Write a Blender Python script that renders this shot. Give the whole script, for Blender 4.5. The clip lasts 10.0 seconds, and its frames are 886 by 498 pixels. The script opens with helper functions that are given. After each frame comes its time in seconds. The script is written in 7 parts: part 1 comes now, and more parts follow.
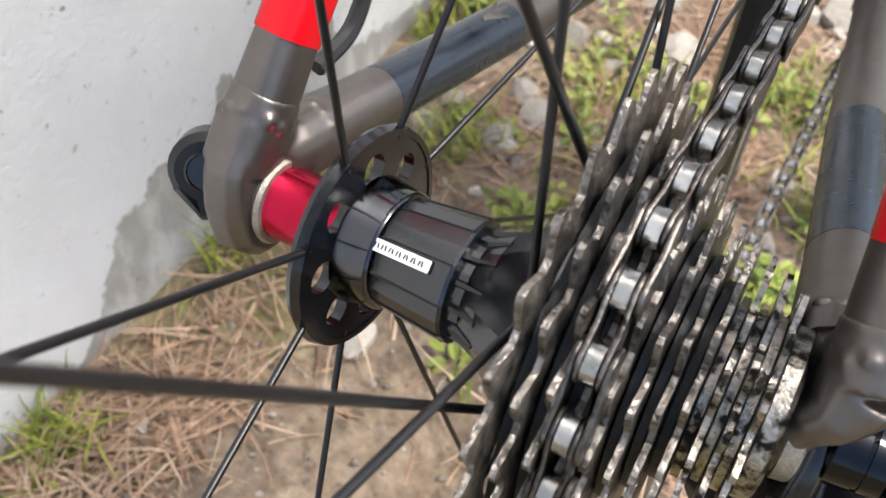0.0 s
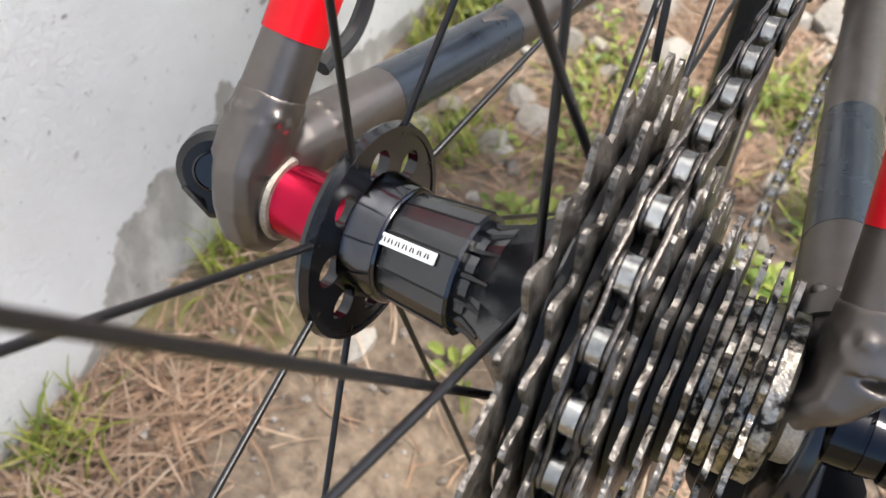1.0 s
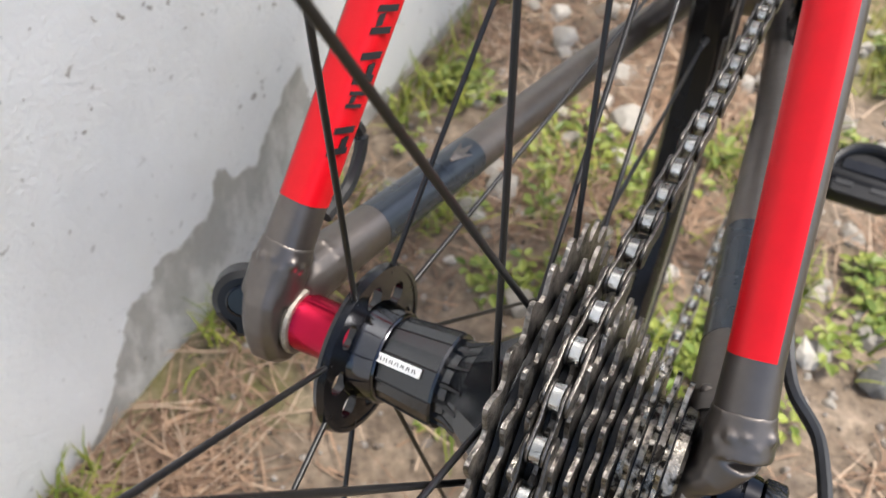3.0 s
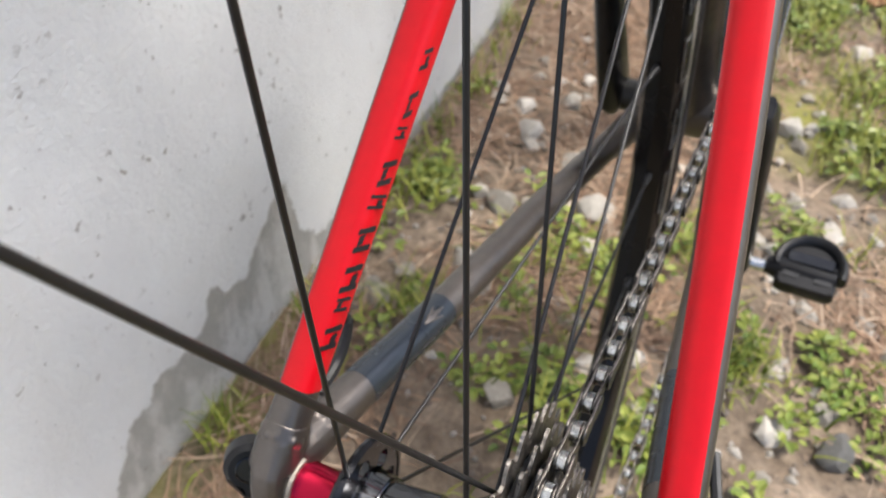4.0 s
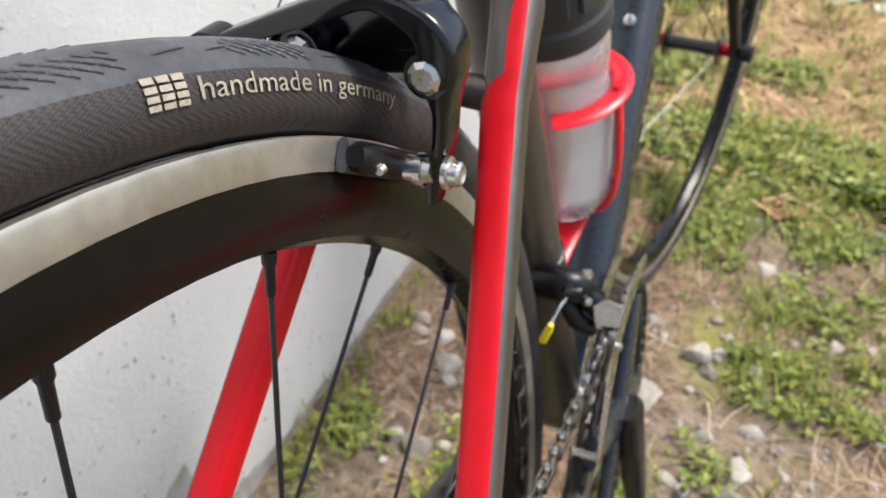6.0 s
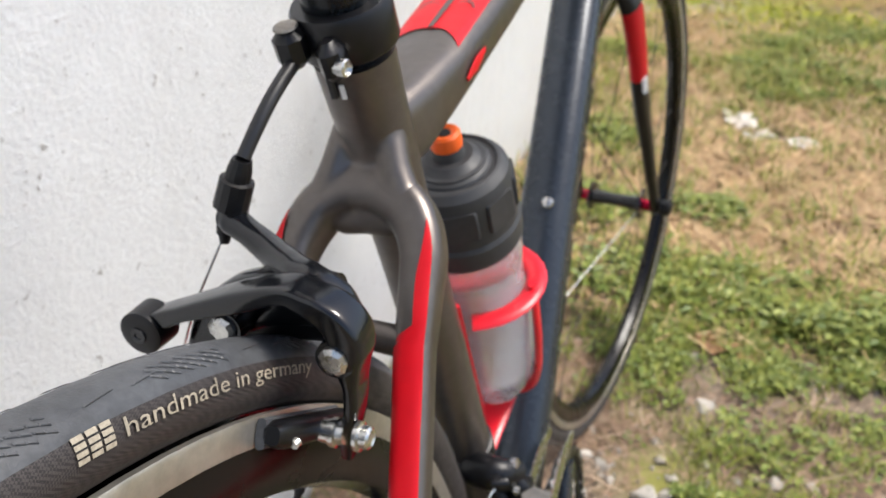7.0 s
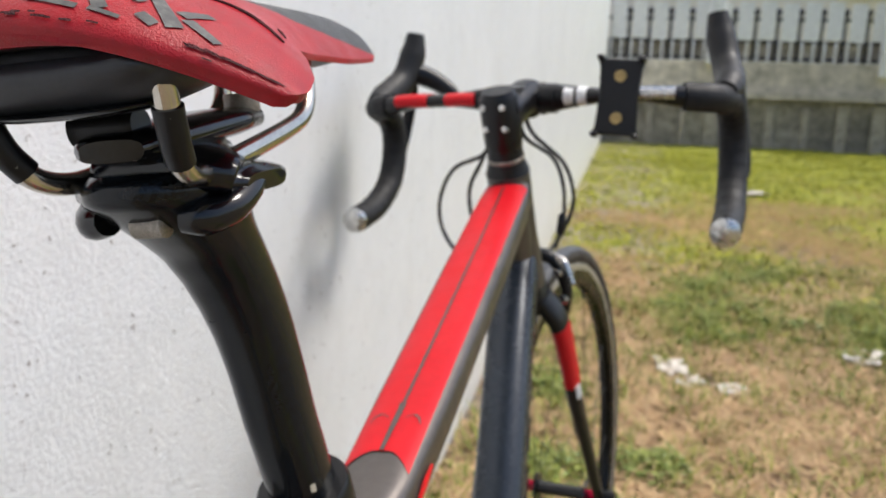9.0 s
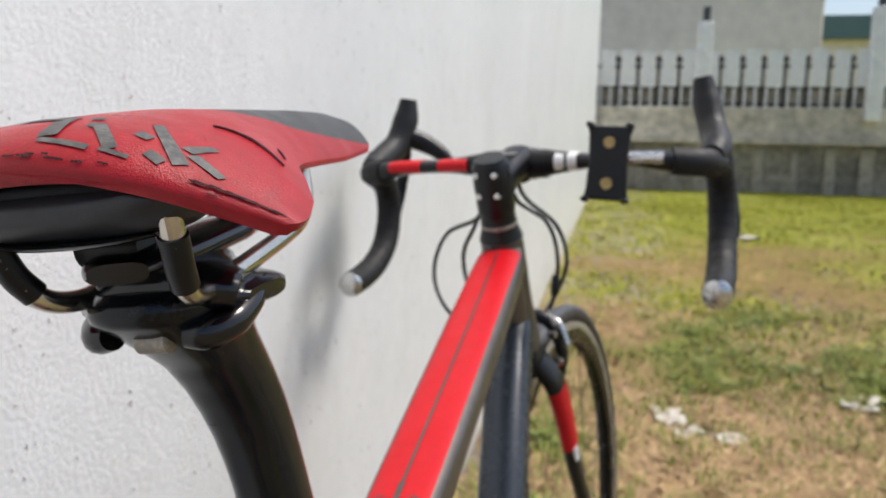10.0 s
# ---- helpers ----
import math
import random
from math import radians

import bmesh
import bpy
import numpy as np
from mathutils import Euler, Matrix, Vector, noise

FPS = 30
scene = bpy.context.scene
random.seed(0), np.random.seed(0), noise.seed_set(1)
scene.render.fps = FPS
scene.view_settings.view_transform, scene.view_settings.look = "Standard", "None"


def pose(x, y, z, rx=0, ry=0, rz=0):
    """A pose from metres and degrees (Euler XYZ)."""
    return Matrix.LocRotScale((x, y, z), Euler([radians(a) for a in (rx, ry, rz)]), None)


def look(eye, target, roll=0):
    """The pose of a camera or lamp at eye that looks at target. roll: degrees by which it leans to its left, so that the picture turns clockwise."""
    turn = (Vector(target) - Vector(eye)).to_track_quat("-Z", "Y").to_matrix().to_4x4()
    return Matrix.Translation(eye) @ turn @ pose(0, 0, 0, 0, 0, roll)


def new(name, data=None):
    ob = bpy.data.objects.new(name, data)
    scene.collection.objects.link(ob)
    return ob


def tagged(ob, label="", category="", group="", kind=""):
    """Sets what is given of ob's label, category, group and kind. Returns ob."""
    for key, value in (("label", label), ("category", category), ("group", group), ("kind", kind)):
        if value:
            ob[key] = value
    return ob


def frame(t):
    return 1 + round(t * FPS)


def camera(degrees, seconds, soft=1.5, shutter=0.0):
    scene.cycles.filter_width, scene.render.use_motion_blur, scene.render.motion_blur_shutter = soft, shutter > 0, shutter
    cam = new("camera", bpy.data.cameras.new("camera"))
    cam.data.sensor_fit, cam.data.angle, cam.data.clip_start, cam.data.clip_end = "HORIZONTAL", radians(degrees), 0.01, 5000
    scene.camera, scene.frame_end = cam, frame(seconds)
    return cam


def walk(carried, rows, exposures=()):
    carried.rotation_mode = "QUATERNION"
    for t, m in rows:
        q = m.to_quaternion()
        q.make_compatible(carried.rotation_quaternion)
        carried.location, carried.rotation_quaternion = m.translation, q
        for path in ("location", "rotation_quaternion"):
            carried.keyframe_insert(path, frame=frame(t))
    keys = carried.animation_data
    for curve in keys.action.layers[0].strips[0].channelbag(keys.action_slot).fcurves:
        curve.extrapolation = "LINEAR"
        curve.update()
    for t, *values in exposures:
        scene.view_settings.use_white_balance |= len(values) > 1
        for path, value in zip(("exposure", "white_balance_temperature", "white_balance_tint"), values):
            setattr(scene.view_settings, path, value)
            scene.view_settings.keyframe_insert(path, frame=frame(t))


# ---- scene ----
# ---- camera ----
LEAN = 7.0  # the bicycle leans against the wall; z=0 is the ground, its origin the rear tyre's contact
BIKE = pose(0, 0, 0, 0, -LEAN, 0)
cam = camera(58.35, 10.0, soft=1.5)
cam.data.dof.use_dof = True
cam.data.dof.focus_distance = 0.180
cam.data.dof.aperture_fstop = 25.0
ROWS = [
    (0, (0.0503, -0.0937, 0.4836), (-0.3132, 0.4357, -0.2829), -4.84),
    (0.5, (0.0503, -0.0960, 0.4827), (-0.3131, 0.4384, -0.2805), -4.86),
    (1, (0.0512, -0.0993, 0.4844), (-0.3117, 0.4408, -0.2749), -4.90),
    (1.5, (0.0522, -0.0985, 0.4893), (-0.3099, 0.4484, -0.2656), -5.04),
    (2, (0.0565, -0.1018, 0.5053), (-0.3012, 0.4553, -0.2442), -5.30),
    (2.2, (0.0596, -0.1037, 0.5102), (-0.2999, 0.4570, -0.2357), -5.32),
    (3.3, (0.0649, -0.1148, 0.5593), (-0.1805, 0.3016, 0.0529), -5.14),
    (3.5, (0.0647, -0.1145, 0.5729), (-0.1798, 0.3095, 0.0725), -5.41),
    (4, (0.0695, -0.1084, 0.6071), (-0.1762, 0.3323, 0.1220), -5.67),
    (4.5, (0.0786, -0.0998, 0.6222), (-0.1673, 0.3585, 0.1537), -5.27),
    (5, (0.0903, -0.0784, 0.6450), (-0.1589, 0.3979, 0.1967), -5.28),
    (5.5, (0.1067, -0.0475, 0.6746), (-0.1476, 0.4490, 0.2517), -5.41),
    (6, (0.1229, -0.0257, 0.7144), (-0.1312, 0.4950, 0.3216), -5.29),
    (6.2, (0.1265, -0.0147, 0.7305), (-0.1236, 0.5168, 0.3499), -5.10),
    (7.3, (0.1453, -0.0219, 0.7803), (-0.1696, 0.8418, 0.3868), -4.86),
    (7.5, (0.1441, -0.0197, 0.7900), (-0.1629, 0.8589, 0.4241), -4.63),
    (8, (0.1414, -0.0157, 0.8193), (-0.1463, 0.8946, 0.5217), -4.38),
    (8.5, (0.1447, -0.0144, 0.8502), (-0.1278, 0.9190, 0.6164), -4.67),
    (9, (0.1478, -0.0235, 0.8769), (-0.1140, 0.9243, 0.6949), -5.08),
    (9.5, (0.1501, -0.0274, 0.8945), (-0.1050, 0.9283, 0.7480), -5.49),
    (10, (0.1506, -0.0277, 0.8974), (-0.1016, 0.9319, 0.7726), -5.88),
]
walk(cam, [(t, BIKE @ look(eye, target, roll)) for t, eye, target, roll in ROWS], [(0.0, 1.28), (3.5, 1.0), (5.5, 0.85), (6.2, 0.88), (7.5, 0.69), (9.0, 0.50), (10.0, 0.43)])

# ---- light ----
SUN_UP, SUN_TURN = 60.0, 62.0  # degrees above the horizon; from +y, clockwise
world = bpy.data.worlds.new("sky")
scene.world = world
world.use_nodes = True
wn = world.node_tree.nodes
sky = wn.new("ShaderNodeTexSky")
sky.sky_type = "NISHITA"
sky.sun_disc = False
sky.sun_elevation, sky.sun_rotation = radians(SUN_UP), radians(SUN_TURN)
sky.air_density, sky.dust_density, sky.ozone_density = 1.0, 3.0, 2.0
wn["Background"].inputs["Strength"].default_value = 0.13
world.node_tree.links.new(sky.outputs["Color"], wn["Background"].inputs["Color"])
sun = new("sun", bpy.data.lights.new("sun", "SUN"))
sun.data.energy, sun.data.angle, sun.data.color = 2.3, radians(18), (1.0, 0.955, 0.885)
to_sun = Vector((math.sin(radians(SUN_TURN)) * math.cos(radians(SUN_UP)), math.cos(radians(SUN_TURN)) * math.cos(radians(SUN_UP)), math.sin(radians(SUN_UP))))
sun.matrix_world = look(to_sun * 20, (0, 0, 0))


# ---- materials ----
def material(name, color, rough=0.5, metal=0.0, vary=0.15, scale=40.0, bump=0.0, bump_scale=300.0, second=None, amount=0.5, sharp=0.1, coat=0.0, spec=0.5, rand=0.0, dirt=None, dirt_scale=25.0, dirt_at=0.6, island=None):
    """A surface with variation at two scales; second: another colour in patches; dirt: a colour in small specks; rand: a change from piece to piece."""
    m = bpy.data.materials.new(name)
    m.use_nodes = True
    nt = m.node_tree
    n, link = nt.nodes, nt.links.new
    b = n["Principled BSDF"]
    tc = n.new("ShaderNodeTexCoord")

    def noise_tex(s, detail=5.0, rough_=0.6):
        t = n.new("ShaderNodeTexNoise")
        t.inputs["Scale"].default_value, t.inputs["Detail"].default_value, t.inputs["Roughness"].default_value = s, detail, rough_
        link(tc.outputs["Object"], t.inputs["Vector"])
        return t

    def mix(kind, fac, a, c):
        x = n.new("ShaderNodeMix")
        x.data_type, x.blend_type = "RGBA", kind
        for i, v in ((0, fac), (6, a), (7, c)):
            if hasattr(v, "is_linked"):
                link(v, x.inputs[i])
            else:
                x.inputs[i].default_value = v
        return x.outputs[2]

    def ramp(src, lo, hi):
        r = n.new("ShaderNodeMapRange")
        r.inputs["From Min"].default_value, r.inputs["From Max"].default_value = lo, hi
        link(src, r.inputs["Value"])
        return r.outputs["Result"]

    col = (*color, 1)
    big, fine = noise_tex(scale * 0.2), noise_tex(scale * 3)
    if second:
        col = mix("MIX", ramp(noise_tex(scale).outputs["Fac"], 1 - amount - sharp, 1 - amount + sharp), col, (*second, 1))
    lo, hi = 1 - vary, 1 + vary
    for t in (big, fine):
        g = n.new("ShaderNodeMapRange")
        g.inputs["From Min"].default_value, g.inputs["From Max"].default_value = 0.3, 0.7
        g.inputs["To Min"].default_value, g.inputs["To Max"].default_value = lo, hi
        link(t.outputs["Fac"], g.inputs["Value"])
        c = n.new("ShaderNodeCombineColor")
        for i in range(3):
            link(g.outputs["Result"], c.inputs[i])
        col = mix("MULTIPLY", 1.0, col, c.outputs["Color"])
    if rand:
        info = n.new("ShaderNodeObjectInfo")
        g = n.new("ShaderNodeMapRange")
        g.inputs["To Min"].default_value, g.inputs["To Max"].default_value = 1 - rand, 1 + rand
        link(info.outputs["Random"], g.inputs["Value"])
        c = n.new("ShaderNodeCombineColor")
        for i in range(3):
            link(g.outputs["Result"], c.inputs[i])
        col = mix("MULTIPLY", 1.0, col, c.outputs["Color"])
    if island:
        geo = n.new("ShaderNodeNewGeometry")
        col = mix("MIX", geo.outputs["Random Per Island"], col, (*island, 1))
    if dirt:
        d = ramp(noise_tex(dirt_scale, 8.0, 0.7).outputs["Fac"], dirt_at - 0.05, dirt_at + 0.05)
        col = mix("MIX", d, col, (*dirt, 1))
    link(col, b.inputs["Base Color"]) if hasattr(col, "is_linked") else None
    g = n.new("ShaderNodeMapRange")
    g.inputs["From Min"].default_value, g.inputs["From Max"].default_value = 0.3, 0.7
    g.inputs["To Min"].default_value, g.inputs["To Max"].default_value = rough * 0.8, min(1.0, rough * 1.25)
    link(noise_tex(scale * 0.7).outputs["Fac"], g.inputs["Value"])
    link(g.outputs["Result"], b.inputs["Roughness"])
    b.inputs["Metallic"].default_value = metal
    b.inputs["Specular IOR Level"].default_value = spec
    b.inputs["Coat Weight"].default_value = coat
    b.inputs["Coat Roughness"].default_value = 0.08
    if bump:
        bp = n.new("ShaderNodeBump")
        bp.inputs["Strength"].default_value, bp.inputs["Distance"].default_value = bump, 0.002
        link(noise_tex(bump_scale, 4.0).outputs["Fac"], bp.inputs["Height"])
        link(bp.outputs["Normal"], b.inputs["Normal"])
    return m


GREY = material("satin_grey_paint", (0.145, 0.129, 0.118), 0.39, 0.85, 0.08, 60, 0.04, 2500)
DARK = material("dark_blue_grey_paint", (0.026, 0.033, 0.043), 0.26, 0.25, 0.1, 60)
RED = material("satin_red_paint", (0.58, 0.003, 0.010), 0.42, 0.0, 0.05, 50, 0.03, 2500, spec=0.3)
BLACK = material("black_anodised", (0.004, 0.0045, 0.006), 0.15, 0.0, 0.2, 80, 0.02, 900, spec=0.55)
HUBBLACK = material("hub_black", (0.009, 0.0105, 0.013), 0.18, 0.0, 0.2, 90, 0.02, 1500, spec=0.8)
HUBCHROME = material("polished_black_ring", (0.085, 0.087, 0.095), 0.12, 1.0, 0.1, 60)
SATIN = material("satin_black", (0.005, 0.005, 0.006), 0.33, 0.0, 0.2, 90, 0.04, 1500, spec=0.36)
RUBBER = material("black_rubber", (0.060, 0.063, 0.068), 0.46, 0.0, 0.25, 90, 0.15, 1200)
GUM = material("tyre_sidewall", (0.028, 0.024, 0.023), 0.6, 0.0, 0.3, 120, 0.3, 1400)
REDANO = material("red_anodised", (0.43, 0.010, 0.042), 0.20, 0.9, 0.06, 80)
STEEL = material("steel", (0.62, 0.61, 0.58), 0.25, 1.0, 0.12, 120, 0.03, 900)
CHROME = material("titanium_rail", (0.62, 0.575, 0.50), 0.20, 1.0, 0.1, 120)
COG = material("dirty_cog", (0.36, 0.33, 0.295), 0.33, 0.95, 0.35, 300, 0.5, 800, second=(0.018, 0.016, 0.014), amount=0.46, sharp=0.18)
COGNEW = material("worn_small_cog", (0.36, 0.33, 0.285), 0.3, 0.95, 0.3, 260, 0.3, 700, second=(0.016, 0.014, 0.012), amount=0.47, sharp=0.06)
CHAIN = material("oily_chain", (0.17, 0.155, 0.14), 0.33, 0.9, 0.3, 260, 0.25, 900, second=(0.015, 0.014, 0.013), amount=0.45, sharp=0.12, rand=0.25)
ROLLER = material("chain_roller", (0.72, 0.72, 0.70), 0.2, 1.0, 0.15, 200, rand=0.2)
SPACER = material("black_spacer", (0.010, 0.010, 0.010), 0.5, 0.0, 0.3, 200, 0.2, 900)
SPOKE = material("black_spoke", (0.010, 0.010, 0.011), 0.33, 0.2, 0.15, 200)
RIM = material("dark_rim", (0.004, 0.0035, 0.0035), 0.25, 0.0, 0.15, 40, 0.02, 900, spec=0.22)
TRACK = material("machined_brake_track", (0.46, 0.43, 0.38), 0.42, 0.9, 0.12, 60, 0.05, 1500)
WHITE = material("white_print", (0.78, 0.78, 0.77), 0.5, 0.0, 0.05, 100)
PALE = material("pale_tan_print", (0.33, 0.29, 0.22), 0.6, 0.0, 0.25, 400)
# black of printed bars, and of blocks that stand for shaded hollows
PRINTHOLLOW = material("black_print_and_hollows", (0.012, 0.012, 0.013), 0.45)
CARBON = material("carbon_fibre", (0.006, 0.008, 0.011), 0.22, 0.0, 0.3, 300, coat=0.25, spec=0.20)
SHELL = material("dull_black_shell", (0.021, 0.022, 0.026), 0.42, 0.0, 0.15, 100, 0.06, 1500)
LEATHER = material("red_leather", (0.34, 0.005, 0.012), 0.34, 0.0, 0.14, 70, 0.28, 1500, spec=0.36)
GREYLEATHER = material("dark_grey_leather", (0.045, 0.047, 0.048), 0.5, 0.0, 0.12, 70, 0.35, 900)
CRACKED = material("torn_dark_red_leather", (0.06, 0.008, 0.010), 0.8, 0.0, 0.5, 500, 1.0, 900)
SILVERPRINT = material("worn_grey_print", (0.062, 0.060, 0.058), 0.42, 0.0, 0.25, 300, second=(0.17, 0.165, 0.15), amount=0.36, sharp=0.2)
PLASTIC = material("black_plastic", (0.006, 0.006, 0.007), 0.4, 0.0, 0.2, 100, 0.08, 1500, spec=0.36)
TAPE = material("bar_tape", (0.010, 0.010, 0.011), 0.55, 0.0, 0.25, 150, 0.3, 500, spec=0.3)
HOOD = material("hood_rubber", (0.013, 0.013, 0.014), 0.5, 0.0, 0.2, 120, 0.15, 900, spec=0.35)
ORANGE = material("orange_plastic", (0.85, 0.12, 0.01), 0.45, 0.0, 0.08, 60)
YELLOW = material("yellow_cable_cap", (0.85, 0.70, 0.02), 0.4)
CAGE = material("red_cage_plastic", (0.70, 0.012, 0.025), 0.3, 0.0, 0.06, 60)
CAP = material("dark_bottle_cap", (0.032, 0.033, 0.035), 0.5, 0.0, 0.12, 90)
BRASS = material("brass_screw", (0.42, 0.30, 0.13), 0.4, 0.9, 0.2, 300)
CABLE = material("cable_housing", (0.013, 0.013, 0.014), 0.42, 0.0, 0.15, 200)
WASHER = material("worn_metal_ring", (0.33, 0.30, 0.26), 0.5, 0.8, 0.25, 500, 0.3, 1500)


NUTCHROME = material("polished_black_metal", (0.030, 0.031, 0.034), 0.10, 1.0, 0.1, 60)


def bottle_plastic():
    m = material("translucent_bottle", (0.70, 0.72, 0.75), 0.24, 0.0, 0.12, 30, second=(0.58, 0.50, 0.52), amount=0.35, sharp=0.25)
    b = m.node_tree.nodes["Principled BSDF"]
    b.inputs["Transmission Weight"].default_value = 0.72
    return m


BOTTLE = bottle_plastic()


def weave(m, scale, strength, tint=(0.014, 0.016, 0.017)):
    """Adds a fine woven relief and sheen to a material."""
    n, link = m.node_tree.nodes, m.node_tree.links.new
    tc = n.new("ShaderNodeTexCoord")
    ch = n.new("ShaderNodeTexChecker")
    ch.inputs["Scale"].default_value = scale
    ch.inputs["Color1"].default_value, ch.inputs["Color2"].default_value = (*tint, 1), (tint[0] * 0.3, tint[1] * 0.3, tint[2] * 0.3, 1)
    mp = n.new("ShaderNodeMapping")
    mp.inputs["Rotation"].default_value = (0.78, 0.0, 0.78)
    link(tc.outputs["Object"], mp.inputs["Vector"])
    link(mp.outputs["Vector"], ch.inputs["Vector"])
    link(ch.outputs["Color"], n["Principled BSDF"].inputs["Base Color"])
    bp = n.new("ShaderNodeBump")
    bp.inputs["Strength"].default_value, bp.inputs["Distance"].default_value = strength, 0.0005
    link(ch.outputs["Fac"], bp.inputs["Height"])
    link(bp.outputs["Normal"], n["Principled BSDF"].inputs["Normal"])


weave(CARBON, 620.0, 0.06, (0.0070, 0.0095, 0.0125))
weave(GUM, 1500.0, 0.4, (0.046, 0.038, 0.036))


def wall_paint():
    m = material("white_wall_paint", (0.73, 0.745, 0.755), 0.38, 0.0, 0.035, 9, 0.0)
    n, link = m.node_tree.nodes, m.node_tree.links.new
    b = n["Principled BSDF"]
    tc = n.new("ShaderNodeTexCoord")
    sep = n.new("ShaderNodeSeparateXYZ")
    link(tc.outputs["Object"], sep.inputs["Vector"])

    def noise_tex(s, detail=6.0, squash=None, rough_=0.6):
        t = n.new("ShaderNodeTexNoise")
        t.inputs["Scale"].default_value, t.inputs["Detail"].default_value, t.inputs["Roughness"].default_value = s, detail, rough_
        if squash:
            mp = n.new("ShaderNodeMapping")
            mp.inputs["Scale"].default_value = squash
            link(tc.outputs["Object"], mp.inputs["Vector"])
            link(mp.outputs["Vector"], t.inputs["Vector"])
        else:
            link(tc.outputs["Object"], t.inputs["Vector"])
        return t.outputs["Fac"]

    def calc(op, a, c):
        x = n.new("ShaderNodeMath")
        x.operation = op
        for i, v in ((0, a), (1, c)):
            if hasattr(v, "is_linked"):
                link(v, x.inputs[i])
            else:
                x.inputs[i].default_value = v
        return x.outputs[0]

    def ramp(src, lo, hi):
        r = n.new("ShaderNodeMapRange")
        r.inputs["From Min"].default_value, r.inputs["From Max"].default_value = lo, hi
        link(src, r.inputs["Value"])
        return r.outputs["Result"]

    def mix(fac, a, c):
        x = n.new("ShaderNodeMix")
        x.data_type = "RGBA"
        link(fac, x.inputs[0])
        for i, v in ((6, a), (7, c)):
            if hasattr(v, "is_linked"):
                link(v, x.inputs[i])
            else:
                x.inputs[i].default_value = v
        return x.outputs[2]

    base = b.inputs["Base Color"].links[0].from_socket
    # faint rain streaks and a warmer, dustier foot
    streak = ramp(noise_tex(1.0, 4.0, (3.0, 14.0, 0.35)), 0.55, 0.75)
    base = mix(calc("MULTIPLY", streak, 0.18), base, (0.56, 0.54, 0.50, 1))
    foot = ramp(calc("ADD", sep.outputs["Z"], calc("MULTIPLY", noise_tex(6.0), 0.25)), 0.34, 0.12)
    base = mix(calc("MULTIPLY", foot, 0.45), base, (0.55, 0.52, 0.45, 1))
    # bare damp cement where the paint has gone at the foot: its height by the place along the wall
    prof = n.new("ShaderNodeValToRGB")
    stops = ((-0.10, 0.0), (0.012, 0.0), (0.046, 0.036), (0.066, 0.064), (0.078, 0.090), (0.100, 0.083), (0.120, 0.100), (0.140, 0.090), (0.170, 0.090), (0.190, 0.122), (0.204, 0.098), (0.232, 0.094), (0.268, 0.122), (0.303, 0.150), (0.318, 0.075), (0.345, 0.040), (0.45, 0.012), (1.50, 0.005))
    els = prof.color_ramp.elements
    while len(els) < len(stops):
        els.new(0.5)
    for e, (y, h) in zip(els, stops):
        e.position, e.color = (y + 0.1) / 1.6, (h * 5, h * 5, h * 5, 1)
    wob = calc("ADD", sep.outputs["Y"], calc("MULTIPLY", calc("SUBTRACT", noise_tex(60.0, 5.0), 0.5), 0.022))
    link(calc("DIVIDE", calc("ADD", wob, 0.1), 1.6), prof.inputs["Fac"])
    h = calc("MULTIPLY", prof.outputs["Color"], 0.2)
    h = calc("ADD", h, calc("MULTIPLY", calc("SUBTRACT", noise_tex(45.0, 7.0), 0.5), 0.030))
    depth = calc("SUBTRACT", h, sep.outputs["Z"])
    bare = ramp(depth, -0.001, 0.0025)
    # the torn upper edge is the darkest; lower down a thin grey wash of old paint is left
    worn = ramp(calc("ADD", noise_tex(32.0, 5.0, (1.0, 1.5, 0.55)), calc("MULTIPLY", depth, -2.2)), 0.31, 0.47)
    cement = mix(worn, (0.52, 0.51, 0.475, 1), (0.335, 0.325, 0.295, 1))
    cement = mix(calc("MULTIPLY", ramp(noise_tex(90.0, 8.0), 0.45, 0.7), 0.5), cement, (0.40, 0.385, 0.35, 1))
    base = mix(bare, base, cement)
    # small dark specks and chips
    speck = ramp(noise_tex(105.0, 2.5), 0.668, 0.70)
    speck = calc("MULTIPLY", speck, ramp(noise_tex(14.0, 3.0), 0.38, 0.55))
    base = mix(calc("MULTIPLY", speck, 0.75), base, (0.16, 0.14, 0.12, 1))
    link(base, b.inputs["Base Color"])
    bp = n.new("ShaderNodeBump")
    bp.inputs["Strength"].default_value, bp.inputs["Distance"].default_value = 0.85, 0.0026
    height = calc("ADD", calc("MULTIPLY", noise_tex(210.0, 4.0, None, 0.7), 0.62), calc("MULTIPLY", noise_tex(50.0, 3.0), 0.28))
    height = calc("SUBTRACT", height, calc("MULTIPLY", bare, 0.25))
    link(height, bp.inputs["Height"])
    link(bp.outputs["Normal"], b.inputs["Normal"])
    return m


WALL = wall_paint()
STONE = material("grey_stone", (0.37, 0.335, 0.285), 0.85, 0.0, 0.25, 30, 0.6, 200, rand=0.35)
STRAW = material("dry_straw", (0.66, 0.47, 0.26), 0.75, 0.0, 0.25, 30, island=(0.33, 0.19, 0.085))
STRAWRED = material("brown_dry_needles", (0.40, 0.26, 0.165), 0.8, 0.0, 0.3, 30, island=(0.14, 0.080, 0.050))
BLADE = material("grass_blade", (0.075, 0.125, 0.012), 0.6, 0.0, 0.4, 12, island=(0.34, 0.34, 0.065), spec=0.3)
LEAFY = material("weed_leaf", (0.085, 0.135, 0.020), 0.5, 0.0, 0.35, 14, island=(0.28, 0.31, 0.065), spec=0.35)
